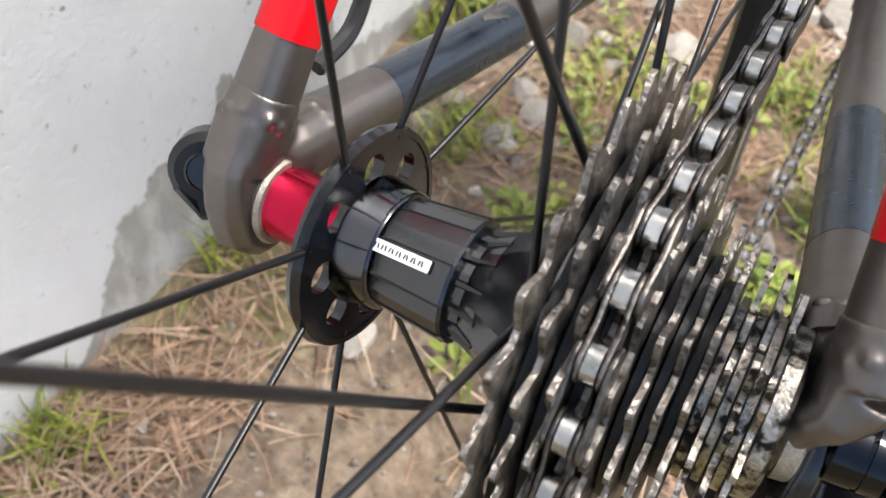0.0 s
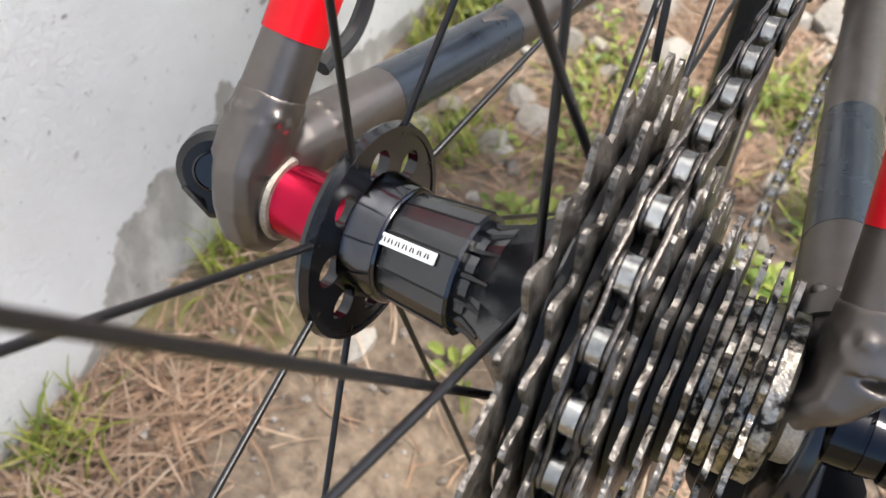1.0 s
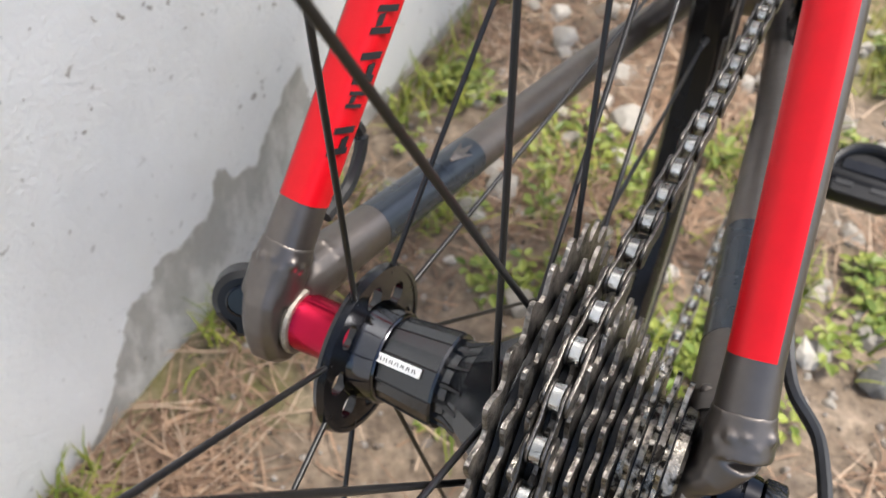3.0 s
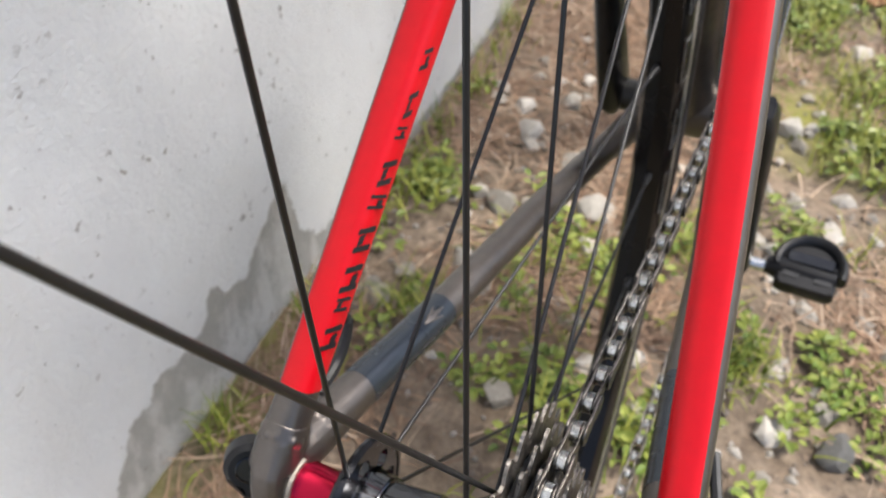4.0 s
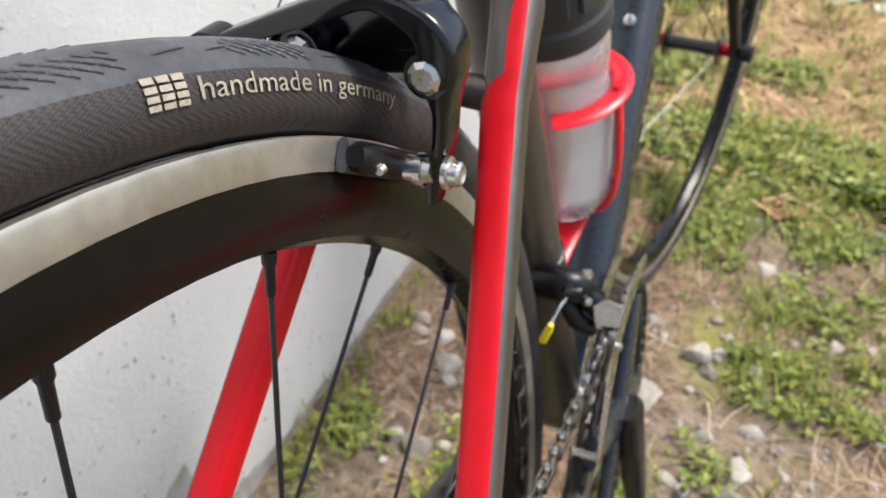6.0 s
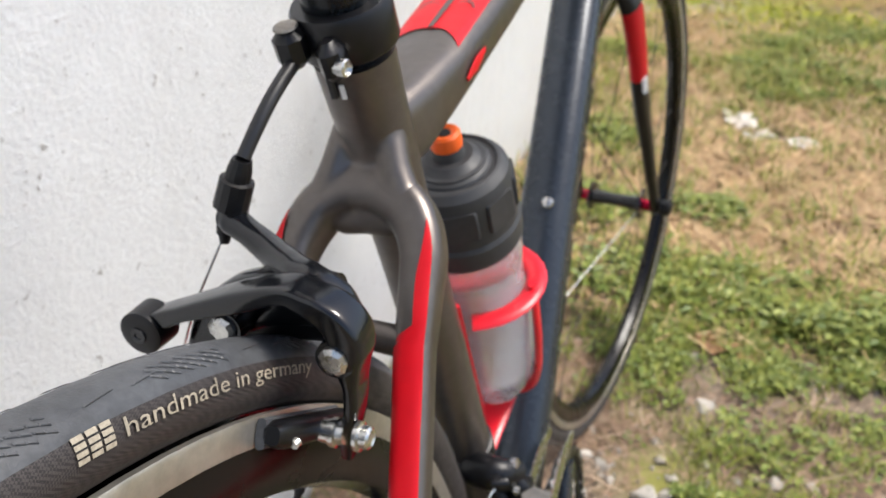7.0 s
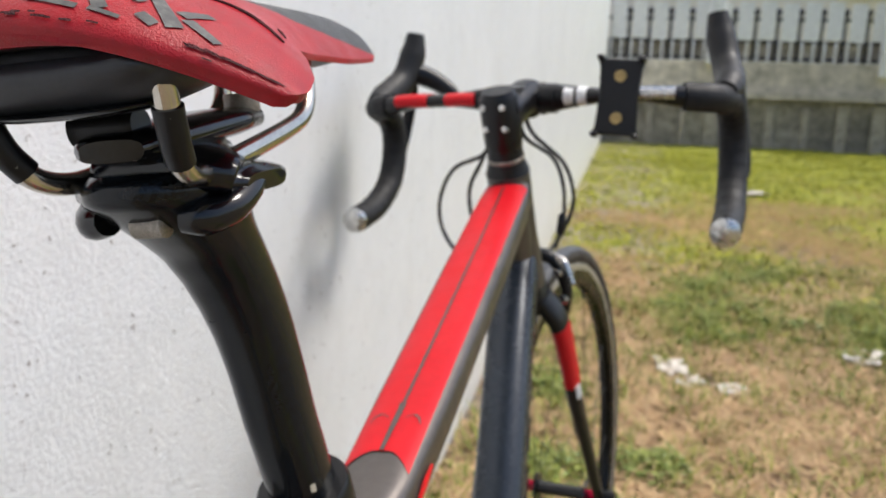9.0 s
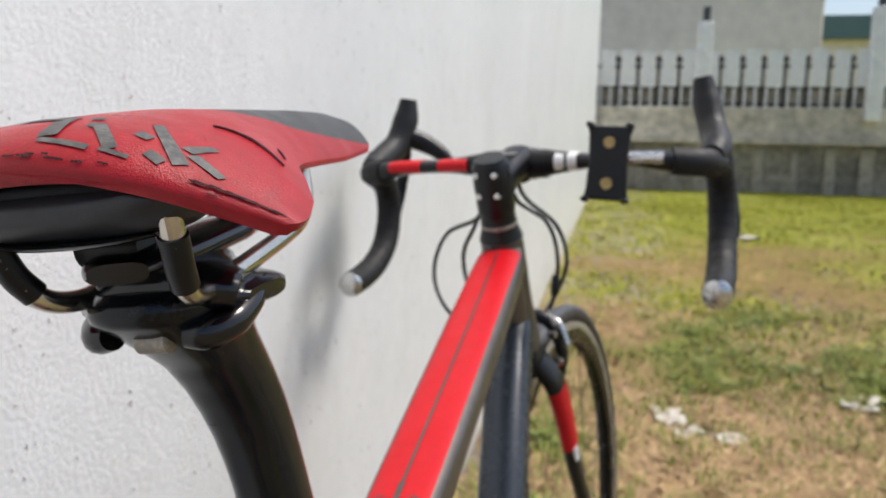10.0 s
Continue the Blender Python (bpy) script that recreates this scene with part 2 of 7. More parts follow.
STRAWNEAR = material("weathered_straw", (0.50, 0.375, 0.265), 0.75, 0.0, 0.25, 30, island=(0.24, 0.150, 0.090))
DRYLEAF = material("dry_leaf", (0.30, 0.15, 0.07), 0.8, 0.0, 0.3, 60, 0.4, 200)
GRAVEL = material("mixed_gravel", (0.36, 0.33, 0.29), 0.85, 0.0, 0.2, 60, island=(0.13, 0.10, 0.075))
BLUEBIT = material("pale_blue_plastic", (0.30, 0.42, 0.55), 0.4)
PAPER = material("crumpled_paper", (0.58, 0.53, 0.47), 0.8, 0.0, 0.15, 30, 0.3, 100)
CONCRETE = material("weathered_concrete", (0.66, 0.60, 0.51), 0.9, 0.0, 0.3, 2.6, 0.5, 60, second=(0.24, 0.215, 0.175), amount=0.36, sharp=0.3)
# mossy dark tone; the shade of the recess is put into this colour too
MOSSYSHADED = material("mossy_shaded_concrete", (0.43, 0.385, 0.315), 0.9, 0.0, 0.35, 3.0, 0.5, 60, second=(0.10, 0.094, 0.075), amount=0.5, sharp=0.3)
STAINED = material("streaked_concrete", (0.52, 0.47, 0.39), 0.9, 0.0, 0.3, 3.0, 0.5, 60, second=(0.14, 0.128, 0.104), amount=0.48, sharp=0.35)
FENCEWHITE = material("white_fence_paint", (0.80, 0.80, 0.80), 0.6, 0.0, 0.1, 5)
FENCEBLACK = material("black_iron", (0.060, 0.060, 0.062), 0.6, 0.0, 0.2, 20)
RENDERGREY = material("grey_house_wall", (0.80, 0.735, 0.675), 0.85, 0.0, 0.10, 1.0)
ROOF = material("teal_roof", (0.10, 0.17, 0.19), 0.6, 0.0, 0.1, 2)


# ---- building helpers ----
def part(name, shape, mat, parent=None, label="", m=None, smooth=True, angle=40.0, weld=False):
    """Links a shape (vertices, faces) as one mesh object; mat may be a list, with face indices as a third item of the shape."""
    verts, faces = shape[0], shape[1]
    me = bpy.data.meshes.new(name)
    me.from_pydata([tuple(v) for v in verts], [], [tuple(f) for f in faces])
    mats = mat if isinstance(mat, (list, tuple)) else [mat]
    for x in mats:
        me.materials.append(x)
    if len(shape) > 2:
        me.polygons.foreach_set("material_index", shape[2])
    bm = bmesh.new()
    bm.from_mesh(me)
    if weld:
        bmesh.ops.remove_doubles(bm, verts=bm.verts, dist=0.00002)
    bmesh.ops.recalc_face_normals(bm, faces=bm.faces)
    if smooth:
        for f in bm.faces:
            f.smooth = True
        for e in bm.edges:
            if len(e.link_faces) == 2 and e.calc_face_angle(0) > radians(angle):
                e.smooth = False
    bm.to_mesh(me)
    bm.free()
    return placed(name, me, parent, label, m)


def placed(name, me, parent=None, label="", m=None):
    ob = new(name, me)
    ob.parent = parent
    if m is not None:
        ob.matrix_basis = m
    return tagged(ob, label=label) if label else ob


def cast(ob, voxel, rounds):
    """Melts the overlapping bodies of a mesh into one cast or welded body."""
    r = ob.modifiers.new("melt", "REMESH")
    r.mode, r.voxel_size, r.use_smooth_shade = "VOXEL", voxel, True
    s = ob.modifiers.new("soften", "SMOOTH")
    s.factor, s.iterations = 0.5, rounds
    return ob


def ball(c, r, n=12):
    c = Vector(c)
    return lathe([(-r + 2 * r * k / 8, r * math.sqrt(max(0.0004, 1 - (2 * k / 8 - 1) ** 2))) for k in range(9)], c, n)


def join(*shapes):
    V, F = [], []
    for s in shapes:
        k = len(V)
        V += [tuple(v) for v in s[0]]
        F += [tuple(i + k for i in f) for f in s[1]]
    return V, F


def moved(shape, m):
    return [m @ Vector(v) for v in shape[0]], shape[1]


def smooth_path(pts, per=6):
    """A Catmull-Rom curve through the points."""
    P = [Vector(p) for p in pts]
    P = [2 * P[0] - P[1]] + P + [2 * P[-1] - P[-2]]
    out = []
    for i in range(1, len(P) - 2):
        a, b, c, d = P[i - 1:i + 3]
        for k in range(per):
            t = k / per
            out.append(0.5 * ((2 * b) + (c - a) * t + (2 * a - 5 * b + 4 * c - d) * t * t + (3 * b - a - 3 * c + d) * t ** 3))
    return out + [P[-2]]


def blend(values, count):
    """Stretches a short list of numbers or tuples over count steps."""
    out = []
    for i in range(count):
        u = i / max(1, count - 1) * (len(values) - 1)
        k = min(int(u), len(values) - 2) if len(values) > 1 else 0
        f = u - k
        a, b = values[k], values[min(k + 1, len(values) - 1)]
        out.append(tuple(x + (y - x) * f for x, y in zip(a, b)) if isinstance(a, tuple) else a + (b - a) * f)
    return out


def sweep(pts, sizes, n=16, up=(0, 0, 1), power=2.0, caps=True, loop=False):
    """A tube along pts; sizes: radius, or (half width, half height), at each point; power over 2 makes it squarer."""
    P = [Vector(p) for p in pts]
    sizes = blend([s if isinstance(s, tuple) else (s, s) for s in sizes], len(P)) if isinstance(sizes, list) else [sizes] * len(P)
    up = Vector(up)
    V, F = [], []
    for i, p in enumerate(P):
        if loop:
            t = P[(i + 1) % len(P)] - P[i - 1]
        else:
            t = P[min(i + 1, len(P) - 1)] - P[max(i - 1, 0)]
        t.normalize()
        side = t.cross(up)
        if side.length < 1e-4:
            side = t.cross(Vector((0, 1, 0)))
        side.normalize()
        over = side.cross(t)
        a, b = sizes[i] if isinstance(sizes[i], tuple) else (sizes[i], sizes[i])
        for k in range(n):
            w = 2 * math.pi * k / n
            c, s = math.cos(w), math.sin(w)
            c, s = math.copysign(abs(c) ** (2 / power), c), math.copysign(abs(s) ** (2 / power), s)
            V.append(p + side * (a * c) + over * (b * s))
    rings = len(P)
    for i in range(rings if loop else rings - 1):
        j = (i + 1) % rings
        for k in range(n):
            F.append((i * n + k, i * n + (k + 1) % n, j * n + (k + 1) % n, j * n + k))
    if caps and not loop:
        F += [tuple(range(n))[::-1], tuple((rings - 1) * n + k for k in range(n))]
    return V, F


def lathe(profile, centre=(0, 0, 0), n=32, axis="x", turn=0.0):
    """A turned body: (place along the axis, radius) from end to end."""
    V, F = [], []
    c = Vector(centre)
    for x, r in profile:
        for k in range(n):
            w = 2 * math.pi * k / n + turn
            u, v = r * math.cos(w), r * math.sin(w)
            V.append(c + Vector((x, u, v) if axis == "x" else (u, v, x) if axis == "z" else (u, x, v)))
    for i in range(len(profile) - 1):
        for k in range(n):
            F.append((i * n + k, i * n + (k + 1) % n, (i + 1) * n + (k + 1) % n, (i + 1) * n + k))
    F += [tuple(range(n))[::-1], tuple((len(profile) - 1) * n + k for k in range(n))]
    return V, F


def along(a, b, profile, n=16):
    """A turned body from a towards b: (metres from a, radius)."""
    a, b = Vector(a), Vector(b)
    q = Vector((0, 0, 1)).rotation_difference((b - a).normalized()).to_matrix().to_4x4()
    return moved(lathe(profile, (0, 0, 0), n, "z"), Matrix.Translation(a) @ q)


def slab(outline, thick, m, round_=0.0):
    """A flat plate: an outline in x and y, made thick along z, with softened rims, at the pose m."""
    n = len(outline)
    c = Vector((sum(p[0] for p in outline) / n, sum(p[1] for p in outline) / n))
    V = []
    levels = [(-thick / 2, 1.0 if not round_ else 0), (thick / 2, 0)] if not round_ else [(-thick / 2, round_), (-thick / 2 + round_, 0), (thick / 2 - round_, 0), (thick / 2, round_)]
    for z, inset in levels:
        inset = inset if round_ else 0
        for p in outline:
            d = Vector(p) - c
            q = c + d * (1 - min(0.9, inset / max(d.length, 1e-6)))
            V.append(m @ Vector((q.x, q.y, z)))
    F = [tuple(range(n))[::-1], tuple((len(levels) - 1) * n + k for k in range(n))]
    for i in range(len(levels) - 1):
        for k in range(n):
            F.append((i * n + k, i * n + (k + 1) % n, (i + 1) * n + (k + 1) % n, (i + 1) * n + k))
    return V, F


def block(sx, sy, sz, m, r=0.001):
    """A box with chamfered edges, at the pose m."""
    x, y = sx / 2, sy / 2
    k = min(r, x * 0.9, y * 0.9)
    o = [(-x + k, -y), (x - k, -y), (x, -y + k), (x, y - k), (x - k, y), (-x + k, y), (-x, y - k), (-x, -y + k)]
    return slab(o, sz, m, min(k, sz * 0.4))


def plate(outer, inner, n, x0, x1):
    """A toothed ring in the y-z plane: outer and inner radius by angle."""
    V, F = [], []
    for x in (x0, x1):
        for f in (outer, inner):
            for k in range(n):
                w = 2 * math.pi * k / n
                r = f(w)
                V.append((x, r * math.cos(w), r * math.sin(w)))
    for k in range(n):
        j = (k + 1) % n
        F.append((k, j, n + j, n + k))
        F.append((2 * n + k, 3 * n + k, 3 * n + j, 2 * n + j))
        F.append((k, 2 * n + k, 2 * n + j, j))
        F.append((n + k, n + j, 3 * n + j, 3 * n + k))
    return V, F


def holed_disc(r0, r1, x0, x1, count, hole_r, hole_at, turn=0.0, n=24):
    """A disc in the y-z plane from radius r0 to r1 with round holes."""
    V, F = [], []
    step = 2 * math.pi / count
    for s in range(count):
        mid = turn + s * step
        k0 = len(V)
        for x in (x0, x1):
            for ring in (0, 1):
                for k in range(n):
                    w = 2 * math.pi * (k + 0.5) / n
                    c, d = math.cos(w), math.sin(w)
                    if ring:
                        y = hole_at + hole_r * c
                        ang, rad = mid + math.atan2(hole_r * d, y), math.hypot(y, hole_r * d)
                    else:
                        q = max(abs(c), abs(d))
                        rad = (r0 + r1) / 2 + (r1 - r0) / 2 * c / q
                        ang = mid + step / 2 * d / q
                    V.append((x, rad * math.cos(ang), rad * math.sin(ang)))
        for k in range(n):
            j = (k + 1) % n
            a = k0
            F.append((a + k, a + j, a + n + j, a + n + k))
            F.append((a + 2 * n + k, a + 3 * n + k, a + 3 * n + j, a + 2 * n + j))
            F.append((a + n + k, a + n + j, a + 3 * n + j, a + 3 * n + k))
            c0, c1 = math.cos(2 * math.pi * (k + 0.5) / n), math.cos(2 * math.pi * (j + 0.5) / n)
            d0, d1 = math.sin(2 * math.pi * (k + 0.5) / n), math.sin(2 * math.pi * (j + 0.5) / n)
            if abs(c0) >= abs(d0) - 1e-6 and abs(c1) >= abs(d1) - 1e-6 and c0 * c1 > 0:
                F.append((a + k, a + 2 * n + k, a + 2 * n + j, a + j))
    return V, F


def text_shape(body, size, depth=0.0):
    """The vertices and faces of flat letters in the x-y plane, cut into small pieces."""
    cu = bpy.data.curves.new("letters", "FONT")
    cu.body, cu.size, cu.resolution_u = body, size, 3
    ob = bpy.data.objects.new("letters", cu)
    scene.collection.objects.link(ob)
    me = bpy.data.meshes.new_from_object(ob.evaluated_get(bpy.context.evaluated_depsgraph_get()))
    V, F = [v.co.copy() for v in me.vertices], [tuple(p.vertices) for p in me.polygons]
    bpy.data.objects.remove(ob)
    bpy.data.curves.remove(cu)
    bpy.data.meshes.remove(me)
    return V, F


def at_angle(r, deg, x=0.0, centre=(0.0, 0.34)):
    """A place on a circle round a wheel's axle."""
    return Vector((x, centre[0] + r * math.cos(radians(deg)), centre[1] + r * math.sin(radians(deg))))


# ---- the bicycle ----
bicycle = tagged(new("bicycle"), "grey and red road bicycle leaning on a white wall", "bicycle")
bicycle.matrix_basis = BIKE
AXLE = Vector((0, 0, 0.34))
BB = Vector((0, 0.405, 0.265))
SEAT_TOP = Vector((0, 0.2578, 0.72))
seat_way = (SEAT_TOP - BB).normalized()


def seat_at(z):
    return BB + (SEAT_TOP - BB) * ((z - BB.z) / (SEAT_TOP.z - BB.z))


def head_at(z):
    """The steering axis."""
    return Vector((0, 0.94 - 0.325 * (z - 0.34), z))


STEER = 9.5
head_way = (head_at(1) - head_at(0)).normalized()
TURNED = Matrix.Translation(head_at(0.7)) @ Matrix.Rotation(radians(-STEER), 4, head_way) @ Matrix.Translation(-head_at(0.7))

# frame
frame_ = part("frame", sweep([seat_at(z) + Vector((0.0010, 0, 0)) for z in (0.268, 0.30, 0.45, 0.58, 0.64, 0.675, 0.704)], [0.0205, 0.018, 0.0160, 0.0152, 0.0154, 0.0160, 0.0168], 28), GREY, bicycle, "satin dark grey frame with red and blue-grey bands")
part("bottom_bracket_shell", lathe([(-0.035, 0.017), (-0.034, 0.021), (-0.012, 0.022), (0.012, 0.022), (0.034, 0.021), (0.035, 0.017)], BB, 32), GREY, frame_)
top_a, top_b = Vector((0, 0.262, 0.6600)), Vector((0, 0.785, 0.7740))
tt = [top_a.lerp(top_b, u) for u in (0.034, 0.06, 0.14, 0.3, 0.5, 0.7, 0.9, 1.0)]
part("top_tube", sweep(tt, [(0.0150, 0.0190), (0.0186, 0.0185), (0.0220, 0.0155), (0.0245, 0.0145), (0.0255, 0.0145), (0.0262, 0.0150), (0.0255, 0.0165), (0.0235, 0.018)], 32, power=3.4), GREY, frame_)
part("down_tube", sweep([BB + Vector((0, 0.004, 0.006)), (0, 0.46, 0.333), (0, 0.60, 0.490), (0, 0.74, 0.640), (0, 0.822, 0.700)], [(0.026, 0.022), (0.0245, 0.023), (0.0235, 0.0235), (0.0235, 0.024), (0.021, 0.024)], 28, power=2.5), DARK, frame_, "dark blue-grey down tube")
part("head_tube", sweep([head_at(z) for z in (0.672, 0.69, 0.73, 0.775, 0.800)], [0.0260, 0.0245, 0.0225, 0.0225, 0.0225], 28), GREY, frame_)
part("head_gusset", sweep([head_at(0.70) + Vector((0, -0.012, 0)), head_at(0.76) + Vector((0, -0.016, 0))], [(0.018, 0.020), (0.019, 0.022)], 20), GREY, frame_)
# faint marks along the down tube
for side in (-1, 1):
    for k in range(6):
        a = Vector((side * 0.0238, 0.50 + 0.032 * k, 0.372 + 0.0352 * k))
        part("tube_mark", sweep([a + Vector((0, 0.002, 0.002)), a + Vector((0, 0.024, 0.026))], [(0.0006, 0.004), (0.0006, 0.004)], 8, up=(0, -0.7, 0.7)), SATIN, frame_, "faint dark mark on the down tube")
part("bottle_boss", lathe([(-0.001, 0.0045), (0.001, 0.0052), (0.003, 0.0042), (0.0036, 0.002)], (0, 0.0, 0.0), 16, "z"), STEEL, frame_, "small steel bolt", m=Matrix.Translation((0.004, 0.582, 0.505)) @ Euler((0.80, 0.1, 0)).to_matrix().to_4x4())


def top_face(u, x, lift=0.0006):
    """A place on the flat top of the top tube."""
    us = (0, 0.06, 0.14, 0.3, 0.5, 0.7, 0.9, 1.0)
    hs = (0.022, 0.0185, 0.0155, 0.0145, 0.0145, 0.0150, 0.0165, 0.018)
    h = float(np.interp(u, us, hs))
    d = (top_b - top_a).normalized()
    over = Vector((0, -d.z, d.y))
    wide = float(np.interp(u, us, (0.0165, 0.0190, 0.0220, 0.0245, 0.0255, 0.0262, 0.0255, 0.0235)))
    s = min(0.999, abs(x) / wide)
    return top_a.lerp(top_b, u) + over * (h * (1 - s ** 3.4) ** (1 / 3.4) + lift) + Vector((x, 0, 0))


def top_decal(u0, u1, w0, w1, lift, rows=24, cols=8, notch=0.0):
    V, F = [], []
    for i in range(rows + 1):
        for j in range(cols + 1):
            s = j / cols * 2 - 1
            u = u0 + (u1 - u0) * i / rows
            if i == 0:
                u += notch * (1 - s * s)
            w = w0 + (w1 - w0) * i / rows
            V.append(top_face(u, s * w, lift))
    for i in range(rows):
        for j in range(cols):
            a = i * (cols + 1) + j
            F.append((a, a + 1, a + cols + 2, a + cols + 1))
    return V, F


part("red_top_panel", top_decal(0.150, 0.975, 0.0188, 0.0225, 0.0006, 30, 16, 0.030), RED, frame_, "bright red panel on the top tube")
part("panel_line", top_decal(0.255, 0.965, 0.0011, 0.0011, 0.0012, 24, 1), GREY, frame_, "thin grey line")
# the stylised flower at the end of the line
part("flower_mark", top_decal(0.178, 0.262, 0.0013, 0.0020, 0.0013, 4, 2), GREY, frame_)
for side in (-1, 1):
    curl = [(0.001, 0.222), (0.005, 0.234), (0.0095, 0.240), (0.0130, 0.236), (0.0150, 0.226)]
    V, F = [], []
    for i, (x, u) in enumerate(curl):
        w = 0.0011 - 0.00015 * i
        V += [top_face(u - w * 1.6, side * (x - w * 0.6), 0.0013), top_face(u + w * 1.6, side * (x + w * 0.6), 0.0013)]
    for i in range(len(curl) - 1):
        F.append((2 * i, 2 * i + 1, 2 * i + 3, 2 * i + 2))
    part("flower_mark", (V, F), GREY, frame_)
part("red_side_flash", sweep([(0.0232, 0.335, 0.6745), (0.0240, 0.348, 0.679), (0.0243, 0.362, 0.683)], [(0.0006, 0.001), (0.0006, 0.0036), (0.0006, 0.0015)], 10), RED, frame_)


def seat_stay(side):
    """One seat stay: grey foot, red middle with a grey outer face, and the grey shoulder that joins its twin over the wheel."""
    low, high = Vector((side * 0.0690 + (0.0040 if side > 0 else 0), 0.004, 0.358)), Vector((side * 0.0315 + (0.0016 if side > 0 else 0), 0.219, 0.598))
    red0 = low.lerp(high, 0.072)
    way = (high - low).normalized()
    part("stay_foot", sweep([low.lerp(high, 0.02), low.lerp(high, 0.035), red0], [(0.0078, 0.0080), (0.0076, 0.0078), (0.0070, 0.0076)], 20, up=(0, -0.7, 0.7), power=2.4), GREY, frame_)
    k = 1.0 if side > 0 else 0.93
    curve = smooth_path([high, (side * 0.0312 * k, 0.235, 0.615), (side * 0.0290 * k, 0.247, 0.6275), (side * 0.0215 * k, 0.257, 0.6385), (side * 0.0085, 0.2625, 0.6445), (0, 0.2635, 0.6455)], 6)
    straight = [red0.lerp(high, u) + Vector((0.0020 * math.sin(math.pi * u) if side > 0 else 0, 0, 0)) for u in np.linspace(0, 1, 9)]
    pts = straight[:-1] + curve
    sizes = blend([(0.0070, 0.0076), (0.0072, 0.0074), (0.0074, 0.0074), (0.0076, 0.0076), (0.0080, 0.0080)], 9)[:-1] + blend([(0.0080, 0.0080), (0.0086, 0.0092), (0.0094, 0.0105), (0.0102, 0.0115), (0.0112, 0.0120), (0.0115, 0.0120)], len(curve))
    n = 40
    V, F = sweep(pts, sizes, n, up=(0, -0.7, 0.7), power=2.9)
    # the red paint ends aslant across the tube; its outer side stays grey
    tint = []
    for f in F:
        ring = min(f) // n if len(f) == 4 else (0 if min(f) == 0 else len(pts) - 1)
        if ring < 8:
            turn = (f[0] % n + 0.5) * 360 / n if len(f) == 4 else 90
            out = turn if side > 0 else (180 - turn) % 360
            out = out if out <= 180 else out - 360
            tint.append(1 if -90 < out < 50 else 0)
        else:
            tint.append(1)
    stay = part("seat_stay", (V, F, tint), [RED, GREY], frame_, "red seat stay with a grey outer face and grey shoulder")
    V2, F2, cols = [], [], 6
    rows_ = list(range(7, 24))
    for k, i in enumerate(rows_):
        u = k / (len(rows_) - 1)
        wide_ = 34 * (1 - u ** 4) * (1.0, 1.0, 1.0)[min(k, 2)] + (70 if k < 2 else 30 if k == 2 else 0) + 0.5
        lo = 52 + 8 * u
        for j in range(cols + 1):
            w = radians(lo + wide_ * j / cols)
            w = w if side > 0 else math.pi - w
            p = pts[i]
            t = (pts[i + 1] - pts[i - 1]).normalized()
            sd = t.cross(Vector((0, -0.7, 0.7))).normalized()
            ov = sd.cross(t)
            c, s = math.cos(w), math.sin(w)
            c, s = math.copysign(abs(c) ** (2 / 2.9), c), math.copysign(abs(s) ** (2 / 2.9), s)
            up_by = 0.0008 * min(1.0, k / 4) - 0.00005
            V2.append(p + sd * ((sizes[i][0] + up_by) * c) + ov * ((sizes[i][1] + up_by) * s))
    for k in range(len(rows_) - 1):
        for j in range(cols):
            a = k * (cols + 1) + j
            F2.append((a, a + 1, a + cols + 2, a + cols + 1))
    part("red_tip", (V2, F2), RED, frame_)
    return stay, sweep(pts[18:], sizes[18:], 24, up=(0, -0.7, 0.7), power=2.7)


(stay_left, arch_left), (stay_right, arch_right) = seat_stay(-1), seat_stay(1)
lug = sweep([seat_at(0.608), seat_at(0.622), seat_at(0.640) + Vector((0, -0.001, 0)), seat_at(0.656) + Vector((0, -0.001, 0)), seat_at(0.684)], [(0.0146, 0.0146), (0.0150, 0.0154), (0.0156, 0.0164), (0.0158, 0.0166), (0.0148, 0.0152)], 28, up=(0, 1, 0))
lug = moved(lug, Matrix.Translation((0.0012, 0, 0)))
root = sweep([top_a.lerp(top_b, u) for u in (0.03, 0.05, 0.09)], [(0.0130, 0.0185), (0.0170, 0.0188), (0.0196, 0.0166)], 28, power=3.2)
webs = [sweep([(-0.0130, 0.2570, 0.6335), (0, 0.2590, 0.6362), (0.0140, 0.2570, 0.6335)], [0.0066, 0.0085, 0.0066], 20)]
for side in (1, -1):
    webs.append(sweep([seat_at(0.676) + Vector((side * 0.0085, 0, 0)), (side * 0.0135, 0.2625, 0.6560), (side * 0.0185, 0.2570, 0.6430)], [0.0060, 0.0072, 0.0085], 16))
cast(part("seat_lug", join(lug, root, arch_left, arch_right, *webs), GREY, frame_), 0.0012, 20)
part("brake_bridge", sweep([(-0.029, 0.220, 0.600), (0, 0.222, 0.602), (0.029, 0.220, 0.600)], [0.0065, 0.0060, 0.0065], 16), GREY, frame_)
